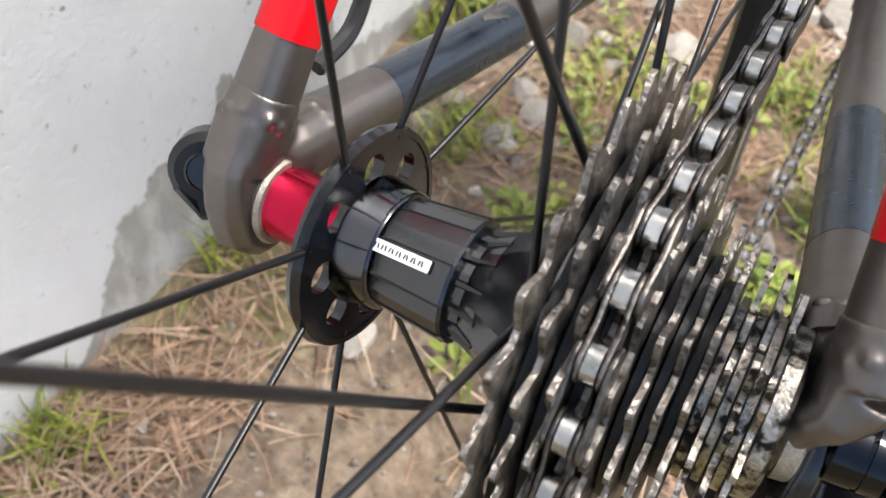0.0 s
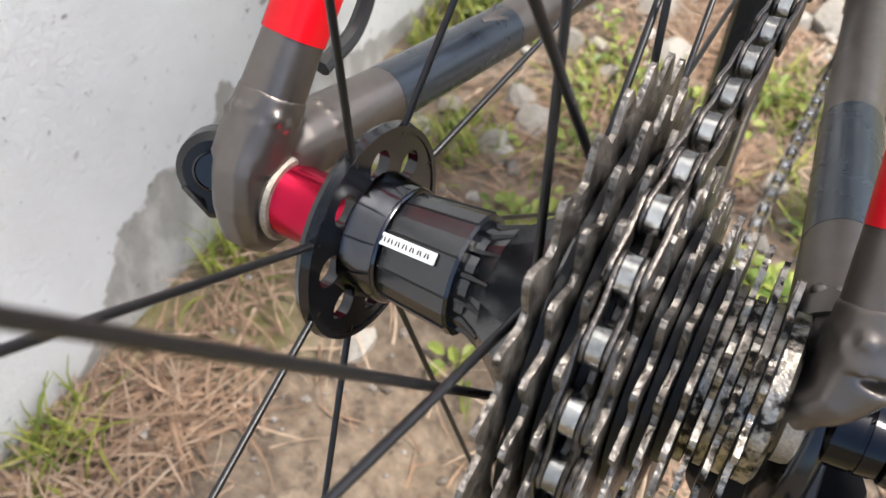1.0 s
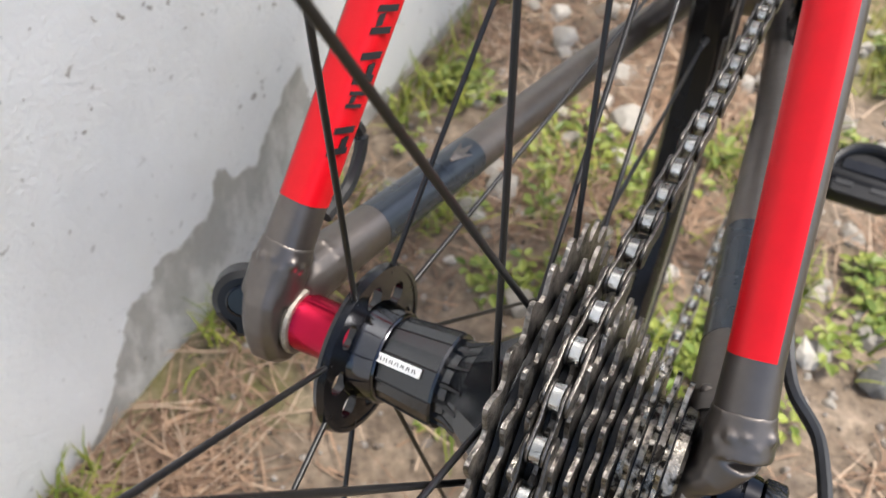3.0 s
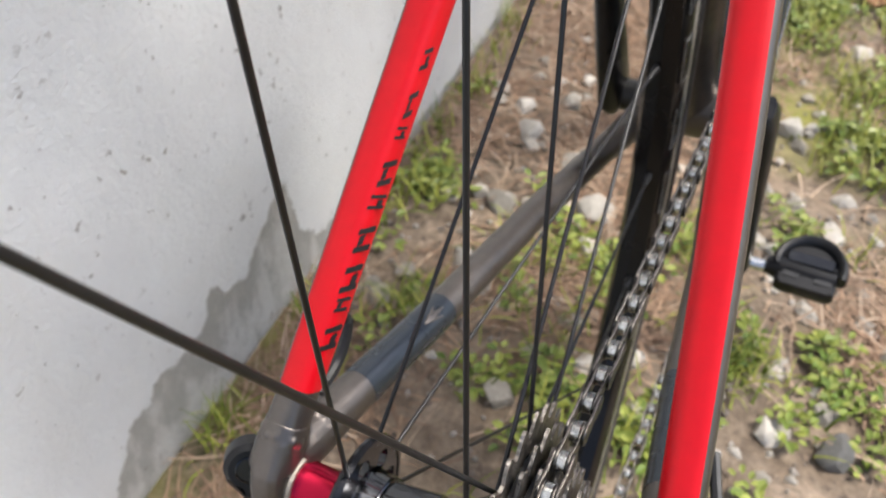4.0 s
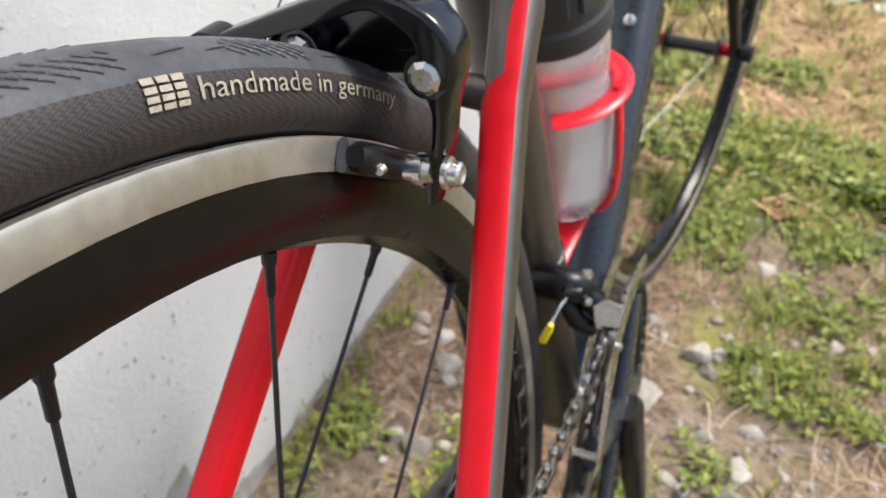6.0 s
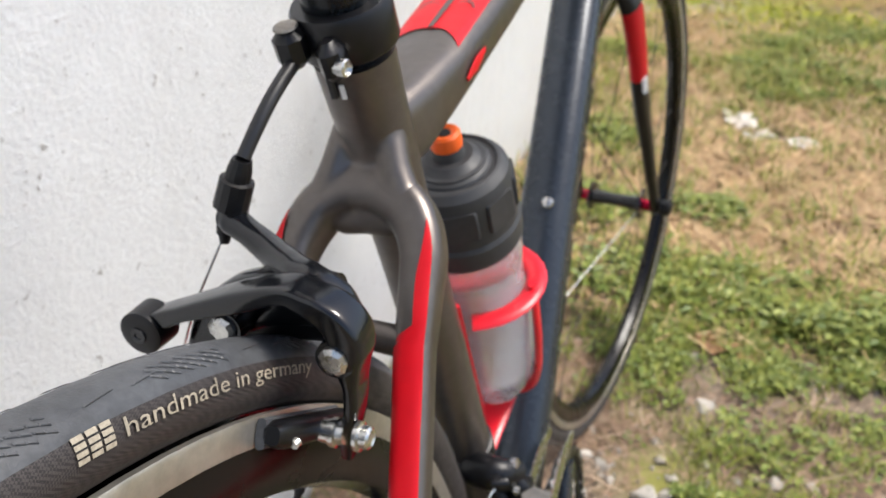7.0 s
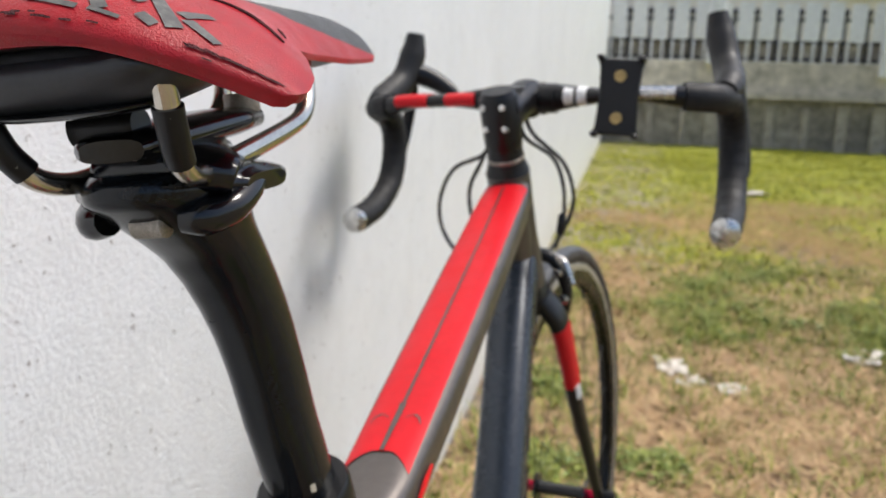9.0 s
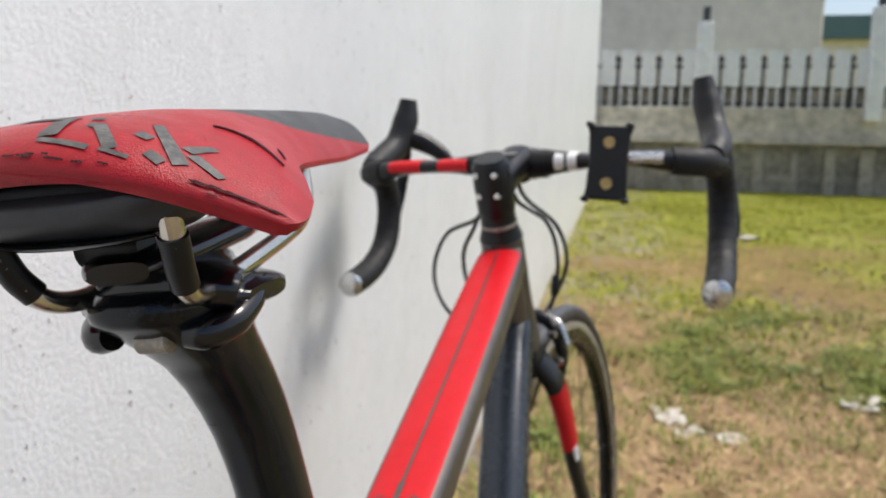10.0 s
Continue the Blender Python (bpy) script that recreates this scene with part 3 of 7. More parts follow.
# unreadable lettering on the inner side of the left stay
low, high = Vector((-0.0690, 0.004, 0.358)), Vector((-0.0315, 0.219, 0.598))
for k, (u, w, tall) in enumerate(((0.135, 0.012, 0.006), (0.175, 0.007, 0.005), (0.205, 0.013, 0.006), (0.250, 0.012, 0.006), (0.293, 0.007, 0.006), (0.325, 0.012, 0.005), (0.37, 0.006, 0.004), (0.40, 0.012, 0.003), (0.45, 0.010, 0.003))):
    c = low.lerp(high, u)
    d = (high - low).normalized()
    face = Vector((0.89, -0.32, 0.32)).normalized()
    side_ = d.cross(face).normalized()
    m = Matrix.Translation(c + face * 0.0077) @ Matrix((d, side_, face)).transposed().to_4x4()
    for shift, lean, part_ in ((-0.36, 0.20, 1.0), (-0.08, 0.20, 0.55), (0.20, 0.20, 1.0)):
        y0, y1 = (-tall * 0.5, tall * 0.5) if part_ == 1.0 else (tall * 0.2 * (-1) ** k - tall * 0.16, tall * 0.2 * (-1) ** k + tall * 0.16)
        t_ = w * (0.085 if part_ == 1.0 else 0.16)
        o = [(w * shift - t_, y0), (w * shift + t_, y0), (w * (shift + lean * part_) + t_, y1), (w * (shift + lean * part_) - t_, y1)]
        part("letter_bar", slab(o, 0.0010, m), PRINTHOLLOW, stay_left, "black lettering bar")


def chain_stay(side):
    a, b = Vector((side * 0.0680, 0.012, 0.346)), Vector((side * 0.0290, 0.388, 0.259))
    path = [a, a.lerp(b, 0.095), a.lerp(b, 0.095), a.lerp(b, 0.265), a.lerp(b, 0.265), a.lerp(b, 0.55) + Vector((side * 0.003, 0, 0)), a.lerp(b, 0.8) + Vector((side * 0.002, 0, 0)), b]
    part("chain_stay", sweep(path[:2], [0.0100, 0.0088], 20), GREY, frame_)
    part("chain_stay_band", sweep(path[2:4], [0.0089, 0.0088], 20), DARK, frame_, "dark blue-grey band on the chain stay")
    part("chain_stay", sweep(path[4:], [0.0087, 0.0088, 0.009, 0.0115], 20), GREY, frame_)


chain_stay(-1), chain_stay(1)
# the pale mark on the left band
mark_at, mark_way = Vector((-0.0547, 0.088, 0.3366)), Vector((0.10, 0.97, -0.224)).normalized()
face_ = (Vector((0.42, -0.33, 0.85)) - mark_way * Vector((0.42, -0.33, 0.85)).dot(mark_way)).normalized()
across = mark_way.cross(face_)
for spread, reach, thick in ((0.0, 0.0100, 0.0016), (0.0030, 0.0060, 0.0011), (-0.0030, 0.0060, 0.0011)):
    tip = [mark_at + face_ * 0.0088 - mark_way * 0.005, mark_at + face_ * 0.0090 + across * spread * 0.3, mark_at + face_ * 0.0088 + across * spread + mark_way * reach]
    part("band_mark", sweep(smooth_path(tip, 4), [(0.0006, 0.0004), (thick, 0.0005), (0.0004, 0.0003)], 8, up=face_), GREY, frame_, "pale flower mark on the band")



def dropout(side):
    c = Vector((side * 0.0690 + (0.0025 if side > 0 else 0), 0.0, 0.34))
    o = [(0.0, -0.0165), (0.009, -0.0150), (0.016, -0.009), (0.022, 0.0), (0.021, 0.007), (0.012, 0.015), (0.009, 0.021), (-0.003, 0.0225), (-0.011, 0.016), (-0.0150, 0.006), (-0.0155, -0.006), (-0.010, -0.0135)]
    if side > 0:
        o = [(y, max(z, 0.0035 + 0.25 * y)) for y, z in o]
    big = []
    for i in range(len(o)):
        a, b = o[i], o[(i + 1) % len(o)]
        big += [a, ((a[0] + b[0]) / 2 * 1.02, (a[1] + b[1]) / 2 * 1.02)]
    m = Matrix.Translation(c) @ Matrix(((0, 0, side), (1, 0, 0), (0, 1, 0))).to_4x4()
    low, high = Vector((side * 0.0690 + (0.0040 if side > 0 else 0), 0.004, 0.358)), Vector((side * 0.0315, 0.219, 0.598))
    along_ = (high - low).normalized()
    sd = along_.cross(Vector((0, -0.7, 0.7))).normalized()
    ov = sd.cross(along_)
    plate_ = slab(big, 0.0120, m, 0.0026) if side < 0 else sweep(smooth_path([(0.0722, 0.006, 0.3570), (0.0700, 0.004, 0.3505), (0.0668, 0.002, 0.3455), (0.0645, -0.001, 0.3400), (0.0640, -0.003, 0.3335)], 5), [(0.0110, 0.0085), (0.0125, 0.0062), (0.0120, 0.0050), (0.0100, 0.0042), (0.0070, 0.0038)], 24, up=(1, 0, 0), power=2.8)
    bodies = [plate_, sweep([low - along_ * (0.010 if side < 0 else 0.002), low, low.lerp(high, 0.030)], [(0.0088, 0.0095), (0.0090, 0.0094), (0.0080, 0.0083)], 20, up=(0, -0.7, 0.7), power=2.3)]
    bodies.append(sweep([Vector((side * 0.0690, 0.006, 0.3475)), Vector((side * 0.0680, 0.012, 0.346)), Vector((side * 0.0655, 0.036, 0.3404))], [0.0098, 0.0104, 0.0092] if side < 0 else [0.0080, 0.0090, 0.0088], 20))
    for k in range(15):
        w = radians(24 * k + 10)
        bodies.append(ball(low + along_ * (0.0035 + 0.0015 * math.sin(k * 2.3)) + sd * (0.0078 * math.cos(w)) + ov * (0.0082 * math.sin(w)), 0.0019 + 0.0004 * math.sin(k * 1.7), 8))
        bodies.append(ball(Vector((side * 0.0675, 0.0200, 0.3440)) + Vector((0.0088 * math.cos(w), 0.002 * math.sin(w), 0.0088 * math.sin(w))), 0.0019 + 0.0004 * math.sin(k * 2.9), 8))
    d = cast(part("dropout", join(*bodies), GREY, frame_, "cast grey dropout with weld ripples"), 0.0007, 5)
    part("axle_ring", lathe([(-0.001, 0.0118), (0.0022, 0.0114), (0.0028, 0.0098), (0.0028, 0.0060)], c - Vector((side * 0.0062, 0, 0)), 28) if side > 0 else lathe([(-0.0028, 0.0060), (-0.0012, 0.0098), (0.0020, 0.0116), (0.0032, 0.0110)], c + Vector((0.0055, 0, 0)), 28), WASHER, d, "scratched bare metal ring")
    return d


drop_left, drop_right = dropout(-1), dropout(1)
# quick release: lever cap on the left, nut on the right
skewer = part("quick_release", sweep([(-0.081, 0, 0.34), (0.088, 0, 0.34)], 0.0025, 10), STEEL, bicycle)
lever_m = Matrix.Translation((-0.0825, -0.002, 0.3445)) @ Euler((radians(62), radians(14), radians(32))).to_matrix().to_4x4()
part("lever_head", slab([(0.0100 * math.cos(radians(k * 15)), 0.0100 * math.sin(radians(k * 15))) for k in range(-5, 18)] + [(-0.0085, -0.006), (-0.001, -0.0135), (0.006, -0.0130)], 0.0115, lever_m, 0.002), SATIN, skewer, "black quick release lever head")
part("lever_pin", lathe([(0, 0.0056), (0.0006, 0.0056), (0.0008, 0.0050), (0.0004, 0.0047), (0.0004, 0.001)], (0, 0, 0), 24, "z"), BLACK, skewer, m=lever_m @ Matrix.Translation((0, 0, 0.0056)))
part("release_nut", lathe([(0.0715, 0.0078), (0.0725, 0.0086), (0.0775, 0.0080), (0.0776, 0.0076), (0.0784, 0.0076), (0.0785, 0.0080), (0.0822, 0.0074), (0.0826, 0.0062), (0.0840, 0.0060)], AXLE, 36), NUTCHROME, skewer, "polished black cone of the quick release nut")
knurl = [(0.0826, 0.0066), (0.0832, 0.0076), (0.0848, 0.0077), (0.0864, 0.0077), (0.0880, 0.0076), (0.0886, 0.0068), (0.0887, 0.003)]
V, F = lathe(knurl, AXLE, 60)
V = [Vector((v[0], *(Vector((v[1], v[2] - 0.34)) * (1 + 0.03 * ((i + i // 60) % 2)) + Vector((0, 0.34))))) for i, v in enumerate(V)]
part("knurled_ring", (V, F), BLACK, skewer, smooth=False)

# ---- wheels ----
HOLE0 = 5.9


def tyre_shape(centre_r=0.3245, rx=0.0125, rz=0.0125, n=24, steps=128):
    V, F = [], []
    for i in range(steps):
        w = 2 * math.pi * i / steps
        for k in range(n):
            a = 2 * math.pi * k / n
            r = centre_r + rz * math.sin(a)
            V.append((rx * math.cos(a), r * math.cos(w), r * math.sin(w)))
    for i in range(steps):
        j = (i + 1) % steps
        for k in range(n):
            F.append((i * n + k, i * n + (k + 1) % n, j * n + (k + 1) % n, j * n + k))
    idx = []
    for i in range(steps):
        for k in range(n):
            a = 2 * math.pi * (k + 0.5) / n
            idx.append(0 if math.sin(a) > 0.45 else 1)
    return V, F, idx


def ring_shape(profile, steps=128):
    """A closed profile of (x, r) turned round the x axis."""
    V, F = [], []
    n = len(profile)
    for i in range(steps):
        w = 2 * math.pi * i / steps
        for x, r in profile:
            V.append((x, r * math.cos(w), r * math.sin(w)))
    for i in range(steps):
        j = (i + 1) % steps
        for k in range(n):
            F.append((i * n + k, i * n + (k + 1) % n, j * n + (k + 1) % n, j * n + k))
    return V, F


SPOKES_ME = {}


def spoke(name, parent, a, b, r=0.00092, mat=None):
    """A spoke with its bent head at a and a nipple at b."""
    a, b = Vector(a), Vector(b)
    key = (round((b - a).length, 4), r)
    if key not in SPOKES_ME:
        ln = key[0]
        me = part(name, lathe([(0.0, r), (0.012, r), (0.02, r * 0.95), (ln - 0.02, r * 0.95), (ln - 0.003, r)], (0, 0, 0), 10, "z"), SPOKE, parent)
        SPOKES_ME[key] = me.data
        nip = part("nipple", lathe([(ln - 0.0125, 0.0011), (ln - 0.012, 0.0015), (ln - 0.004, 0.0016), (ln - 0.003, 0.0022), (ln, 0.0022)], (0, 0, 0), 8, "z"), PLASTIC, None)
        SPOKES_ME[key, "n"] = nip.data
        bpy.data.objects.remove(me), bpy.data.objects.remove(nip)
    m = Matrix.Translation(a) @ Vector((0, 0, 1)).rotation_difference((b - a).normalized()).to_matrix().to_4x4()
    s = placed(name, SPOKES_ME[key], parent, m=m) if mat is None else part(name, lathe([(0.0, r), (key[0] - 0.003, r)], (0, 0, 0), 10, "z"), mat, parent, m=m)
    placed("nipple", SPOKES_ME[key, "n"], parent, m=m)
    return s


def wheel_rim(name, label, m):
    rim = part(name, ring_shape([(0.0106, 0.3040), (0.0116, 0.2985), (0.0114, 0.2920), (0.0080, 0.2842), (0.0, 0.2804), (-0.0080, 0.2842), (-0.0114, 0.2920), (-0.0116, 0.2985), (-0.0106, 0.3040), (-0.0098, 0.3045), (-0.0098, 0.3110), (0.0098, 0.3110), (0.0098, 0.3045)]), RIM, bicycle, label, m)
    for side in (1, -1):
        part("brake_track", ring_shape([(side * 0.0098, 0.3036), (side * 0.0110, 0.3040), (side * 0.0113, 0.3122), (side * 0.0106, 0.3136), (side * 0.0085, 0.3136), (side * 0.0085, 0.310)]), TRACK, rim, "machined bare metal brake track")
    t = part("tyre", tyre_shape(), [RUBBER, GUM], rim, "black road tyre with woven sidewalls")
    for mid_deg in (-3, 177):
        for k in range(5):
            w0 = mid_deg + 9 * (k - 2)
            for rr, span in ((0.2880, 5.5), (0.2975, 5.5)):
                part("rim_outline", sweep([at_angle(rr, w0 + span * (q / 6 - 0.5), 0.0118 - (0.0012 if rr < 0.29 else 0.0), (0.0, 0.0)) for q in range(7)], 0.0005, 6), SILVERPRINT, rim, "thin grey outline mark")
            for e in (-1, 1):
                part("rim_outline", sweep([at_angle(0.2880, w0 + e * 2.75, 0.0106, (0.0, 0.0)), at_angle(0.2928, w0 + e * (2.75 if k % 2 else 1.2), 0.0117, (0.0, 0.0)), at_angle(0.2975, w0 + e * 2.75, 0.0118, (0.0, 0.0))], 0.0005, 6), SILVERPRINT, rim)
    return rim, t


rear, rear_tyre = wheel_rim("rear_wheel", "rear wheel with dark rim and black spokes", Matrix.Translation(AXLE))
CZ = (0.0, 0.0)
CROSS = 67.0
# left side radial, drive side crossed
for k in range(24):
    ang = HOLE0 + 15 * k
    if k % 3 == 0:
        spoke("spoke", rear, at_angle(0.0245, ang, -0.0355, CZ), at_angle(0.2815, ang, -0.002, CZ))
    else:
        cross = CROSS if (k % 3 == 2) else -CROSS
        spoke("spoke", rear, at_angle(0.0225, ang + cross, 0.0165 + (0.002 if k % 3 == 1 else -0.001), CZ), at_angle(0.2815, ang, 0.002, CZ))

hub = part("hub_shell", lathe([(-0.0350, 0.0164), (-0.0343, 0.0162), (-0.0325, 0.0157), (-0.0300, 0.0153), (-0.0272, 0.0150), (-0.0262, 0.0148), (-0.0257, 0.0143), (-0.0255, 0.0130)], (0, 0, 0), 48), HUBCHROME, rear, "polished black ring of the rear hub")
part("hub_flange", holed_disc(0.0115, 0.0272, -0.0375, -0.0346, 8, 0.0040, 0.0190, radians(HOLE0 + 22.5)), BLACK, rear, "drilled black hub flange", weld=True)
part("flange_rim", ring_shape([(-0.0379, 0.0260), (-0.0379, 0.0276), (-0.0364, 0.0283), (-0.0342, 0.0276), (-0.0342, 0.0260)], 64), BLACK, rear)
part("hub_barrel", lathe([(-0.0263, 0.0118), (-0.0258, 0.0136), (-0.0075, 0.0152), (-0.0066, 0.0149), (-0.0062, 0.0110)], (0, 0, 0), 20, turn=radians(9)), HUBBLACK, rear, "faceted black hub barrel", smooth=False)
for k in range(10):
    a = radians(9 + 36 * k)
    part("barrel_rib", sweep([(-0.0258, 0.0136 * math.cos(a), 0.0136 * math.sin(a)), (-0.0072, 0.01525 * math.cos(a), 0.01525 * math.sin(a))], [(0.00035, 0.00025), (0.00035, 0.00025)], 6), SATIN, rear)
part("hub_waist", lathe([(-0.0085, 0.0128), (-0.0035, 0.0130), (0.0010, 0.0154), (0.0120, 0.0240), (0.0135, 0.0262), (0.0185, 0.0262), (0.0190, 0.012)], (0, 0, 0), 14, turn=radians(15)), HUBBLACK, rear, "faceted black cone of the drive side", smooth=False)
for k in range(14):
    a = radians(360 / 14 * k)
    part("hub_web", sweep([(-0.0075, 0.0122 * math.cos(a), 0.0122 * math.sin(a)), (-0.0030, 0.0126 * math.cos(a), 0.0126 * math.sin(a)), (0.0016, 0.0152 * math.cos(a), 0.0152 * math.sin(a))], [(0.0010, 0.0014), (0.0010, 0.0014), (0.0006, 0.0006)], 6, up=(0, math.cos(a), math.sin(a))), BLACK, rear)
part("axle_end", lathe([(-0.0638, 0.0096), (-0.0633, 0.0101), (-0.0618, 0.0101), (-0.0612, 0.0096), (-0.0430, 0.0096), (-0.0422, 0.0102), (-0.0370, 0.0102)], (0, 0, 0), 36), REDANO, rear, "red anodised axle end cap")
part("axle_core", lathe([(-0.03, 0.0075), (0.064, 0.0075)], (0, 0, 0), 20), BLACK, rear)
# a white name plate on the barrel, its lettering as a bar
for rr in (0.0149,):
    a0 = math.atan2(0.0105, -0.0075)
    nrm = Vector((-0.08, math.cos(a0), math.sin(a0))).normalized()
    lx = Vector((1, 0, 0)) - nrm * nrm.x
    lx.normalize()
    ly = nrm.cross(lx)
    m = Matrix.Translation(Vector((-0.0185, 0, 0)) + nrm * rr) @ Matrix((lx, ly, nrm)).transposed().to_4x4()
    tag = part("name_plate", block(0.0162, 0.0029, 0.0006, m, 0.0002), WHITE, rear, "white name plate with dark bars")
    for k, w in enumerate((0.0011, 0.0012, 0.0010, 0.0011, 0.0009, 0.0009, 0.0010)):
        for lean in (-1, 1):
            part("plate_bar", block(0.00028, 0.00125, 0.0002, m @ Matrix.Translation((-0.0058 + 0.00195 * k + lean * w * 0.38, 0, 0.0004)) @ Matrix.Rotation(lean * 0.18, 4, "Z"), 0.0001), PRINTHOLLOW, tag)
# tyre lettering and mark on the right side
def on_sidewall(u, v, lift=0.0006):
    """A place on the right sidewall: u metres along, clockwise from the mark, v out from the letters' foot."""
    rad = 0.3255 + v
    a = radians(LETTERS_AT) - u / 0.3285
    s = max(-1.0, min(1.0, (rad - 0.3245) / 0.0125))
    x = 0.0125 * math.sqrt(1 - s * s) + lift
    return Vector((x, rad * math.cos(a), rad * math.sin(a)))


LETTERS_AT = 73.4
V, F = text_shape("handmade in germany", 0.0080)
wide = max(v.x for v in V)
part("lettering", ([on_sidewall(v.x / wide * 0.0920, v.y * 0.85) for v in V], F), PALE, rear_tyre, "pale woven lettering", smooth=False)
for i in range(4):
    for j in range(3):
        q = [on_sidewall(-0.0150 + 0.0042 * j + du * 0.0034, 0.0017 * i - 0.0006 + dv * 0.0012) for du, dv in ((0, 0), (1, 0), (1, 1), (0, 1))]
        part("woven_mark", (q, [(0, 1, 2, 3)]), PALE, rear_tyre, smooth=False)
# tread: shallow blocks each side of the slick centre
groove = []
for k in range(132):
    for side in (-1, 1):
        dense = k % 4 < 2
        for q in range(5 if dense else 1):
            for h in range(3 if dense else 1):
                e = radians(47 + 5.2 * q + (k % 2) * 2) if dense else radians(58)
                a = 2 * math.pi * (k + h / 3 + 0.15 * (q % 2)) / 132
                r0 = 0.3245 + 0.0126 * math.sin(e)
                c = Vector((side * 0.0126 * math.cos(e), r0 * math.cos(a), r0 * math.sin(a)))
                nrm = Vector((side * math.cos(e), math.sin(e) * math.cos(a), math.sin(e) * math.sin(a)))
                t1 = Vector((0, -math.sin(a), math.cos(a)))
                t2 = nrm.cross(t1)
                la, lb = (0.0012, 0.00050) if dense else (0.0052, 0.0004)
                sl = 0.0006 * (1 if (k // 2) % 2 else -1)
                base_ = [c + t1 * la + t2 * (lb + sl), c + t1 * -la + t2 * (lb - sl), c + t1 * -la - t2 * (lb + sl), c + t1 * la - t2 * (lb - sl)]
                top_ = [c + nrm * 0.00026 + (b - c) * 0.65 for b in base_]
                groove.append((base_ + top_, [(4, 5, 6, 7), (0, 1, 5, 4), (1, 2, 6, 5), (2, 3, 7, 6), (3, 0, 4, 7)]))
tagged(part("tread", join(*groove), RUBBER, rear_tyre, "raised tread pattern", smooth=False), kind="stuff")

# ---- cassette and chain ----
TEETH = (28, 25, 23, 21, 19, 17, 15, 14, 13, 12, 11)
COG_X0, COG_STEP = 0.0205, 0.00374
CHAIN_COG = 3


def pitch_radius(n):
    return 0.0127 / 2 / math.sin(math.pi / n)


def tooth_outline(n, turn=0.0):
    rp = pitch_radius(n)

    def f(w):
        u = ((w - turn) * n / (2 * math.pi)) % 1.0
        d = abs(u - 0.5) * 2  # 0 in the middle of a tooth
        top = rp + 0.0024
        root = rp - 0.0036
        return root + (top - root) * max(0.0, min(1.0, (0.74 - d) * 1.6)) ** 0.8
    return f


cassette = part("cassette", lathe([(0.019, 0.0175), (0.062, 0.0175)], AXLE, 32), SPACER, bicycle, "dirty eleven-speed cassette with worn grey cogs")
for i, n in enumerate(TEETH):
    x = COG_X0 + COG_STEP * i
    rp = pitch_radius(n)
    turn = 0.3 * i
    inner = (lambda w, q=rp, k=i: max(0.0172, q - 0.0125 + 0.002 * math.sin(w * 7 + k))) if i < 7 else (lambda w: 0.0168)
    c = part("cog", plate(tooth_outline(n, turn), inner, n * 10, x - 0.0006, x + 0.0006), COG if i < 8 else COGNEW, cassette, m=Matrix.Translation(AXLE), smooth=False)
    if i < len(TEETH) - 1:
        r = max(0.0185, min(rp - 0.009, pitch_radius(TEETH[i + 1]) - 0.0045))
        part("spacer", lathe([(x + 0.0010, r - 0.001), (x + 0.0011, r), (x + 0.0027, r), (x + 0.0028, r - 0.001)], AXLE, 36), SPACER if i < 7 else COGNEW, cassette)
for k in range(6):
    a = radians(60 * k + 12)
    part("carrier_arm", sweep([AXLE + Vector((0.023, 0.018 * math.cos(a), 0.018 * math.sin(a))), AXLE + Vector((0.021, 0.044 * math.cos(a), 0.044 * math.sin(a)))], [(0.003, 0.003), (0.002, 0.0025)], 8), SPACER, cassette)
lock_x = COG_X0 + COG_STEP * 10
V, F = lathe([(lock_x + 0.001, 0.0170), (lock_x + 0.0012, 0.0182), (lock_x + 0.0040, 0.0182), (lock_x + 0.0050, 0.0165), (lock_x + 0.0050, 0.009)], AXLE, 48)
part("lockring", (V, F), COGNEW, cassette, "bare metal lockring")

CHAIN_X = COG_X0 + COG_STEP * CHAIN_COG
RING_X, RING_T = 0.0440, 50
ring_r = pitch_radius(RING_T)


def chain_line():
    """Chain joints from the rear derailleur round the cog, along the top run, round the chainring and back."""
    rc = pitch_radius(TEETH[CHAIN_COG])
    upper, lower = Vector((CHAIN_X + 0.001, 0.030, 0.258)), Vector((CHAIN_X + 0.002, 0.052, 0.195))
    pts = []
    # tension wheel, guide wheel, cog, chainring
    pts += [lower + Vector((0, 0.022 * math.cos(a), 0.022 * math.sin(a))) for a in np.radians(np.arange(-75, -200, -18))]
    pts += [upper + Vector((0, 0.022 * math.cos(a), 0.022 * math.sin(a))) for a in np.radians(np.arange(-30, 60, 18))]
    top_slope = math.atan2(BB.z + ring_r - AXLE.z - rc, BB.y)
    end = 90 + math.degrees(top_slope)
    pts += [AXLE + Vector((CHAIN_X, rc * math.cos(a), rc * math.sin(a))) for a in np.radians(np.arange(-82 + 360, end - 1, -7.5))]
    pts += [Vector((RING_X, BB.y + ring_r * math.cos(a), BB.z + ring_r * math.sin(a))) for a in np.radians(np.arange(end, -78, -4.0))]
    pts.append(pts[0] + Vector((0, 0.03, -0.004)))
    pts.append(pts[0].copy())
    out, keep = [pts[0]], 0.0
    cur, i = pts[0].copy(), 1
    while i < len(pts):
        d = (pts[i] - cur).length
        if d >= 0.0127:
            # step to the place where the distance from the last joint is one pitch
            lo, hi, a, b = 0.0, 1.0, pts[i - 1] if (pts[i - 1] - cur).length < 0.0127 else cur, pts[i]
            for _ in range(30):
                mid = (lo + hi) / 2
                if (a.lerp(b, mid) - cur).length < 0.0127:
                    lo = mid
                else:
                    hi = mid
            cur = a.lerp(b, lo)
            out.append(cur)
        else:
            i += 1
    return out


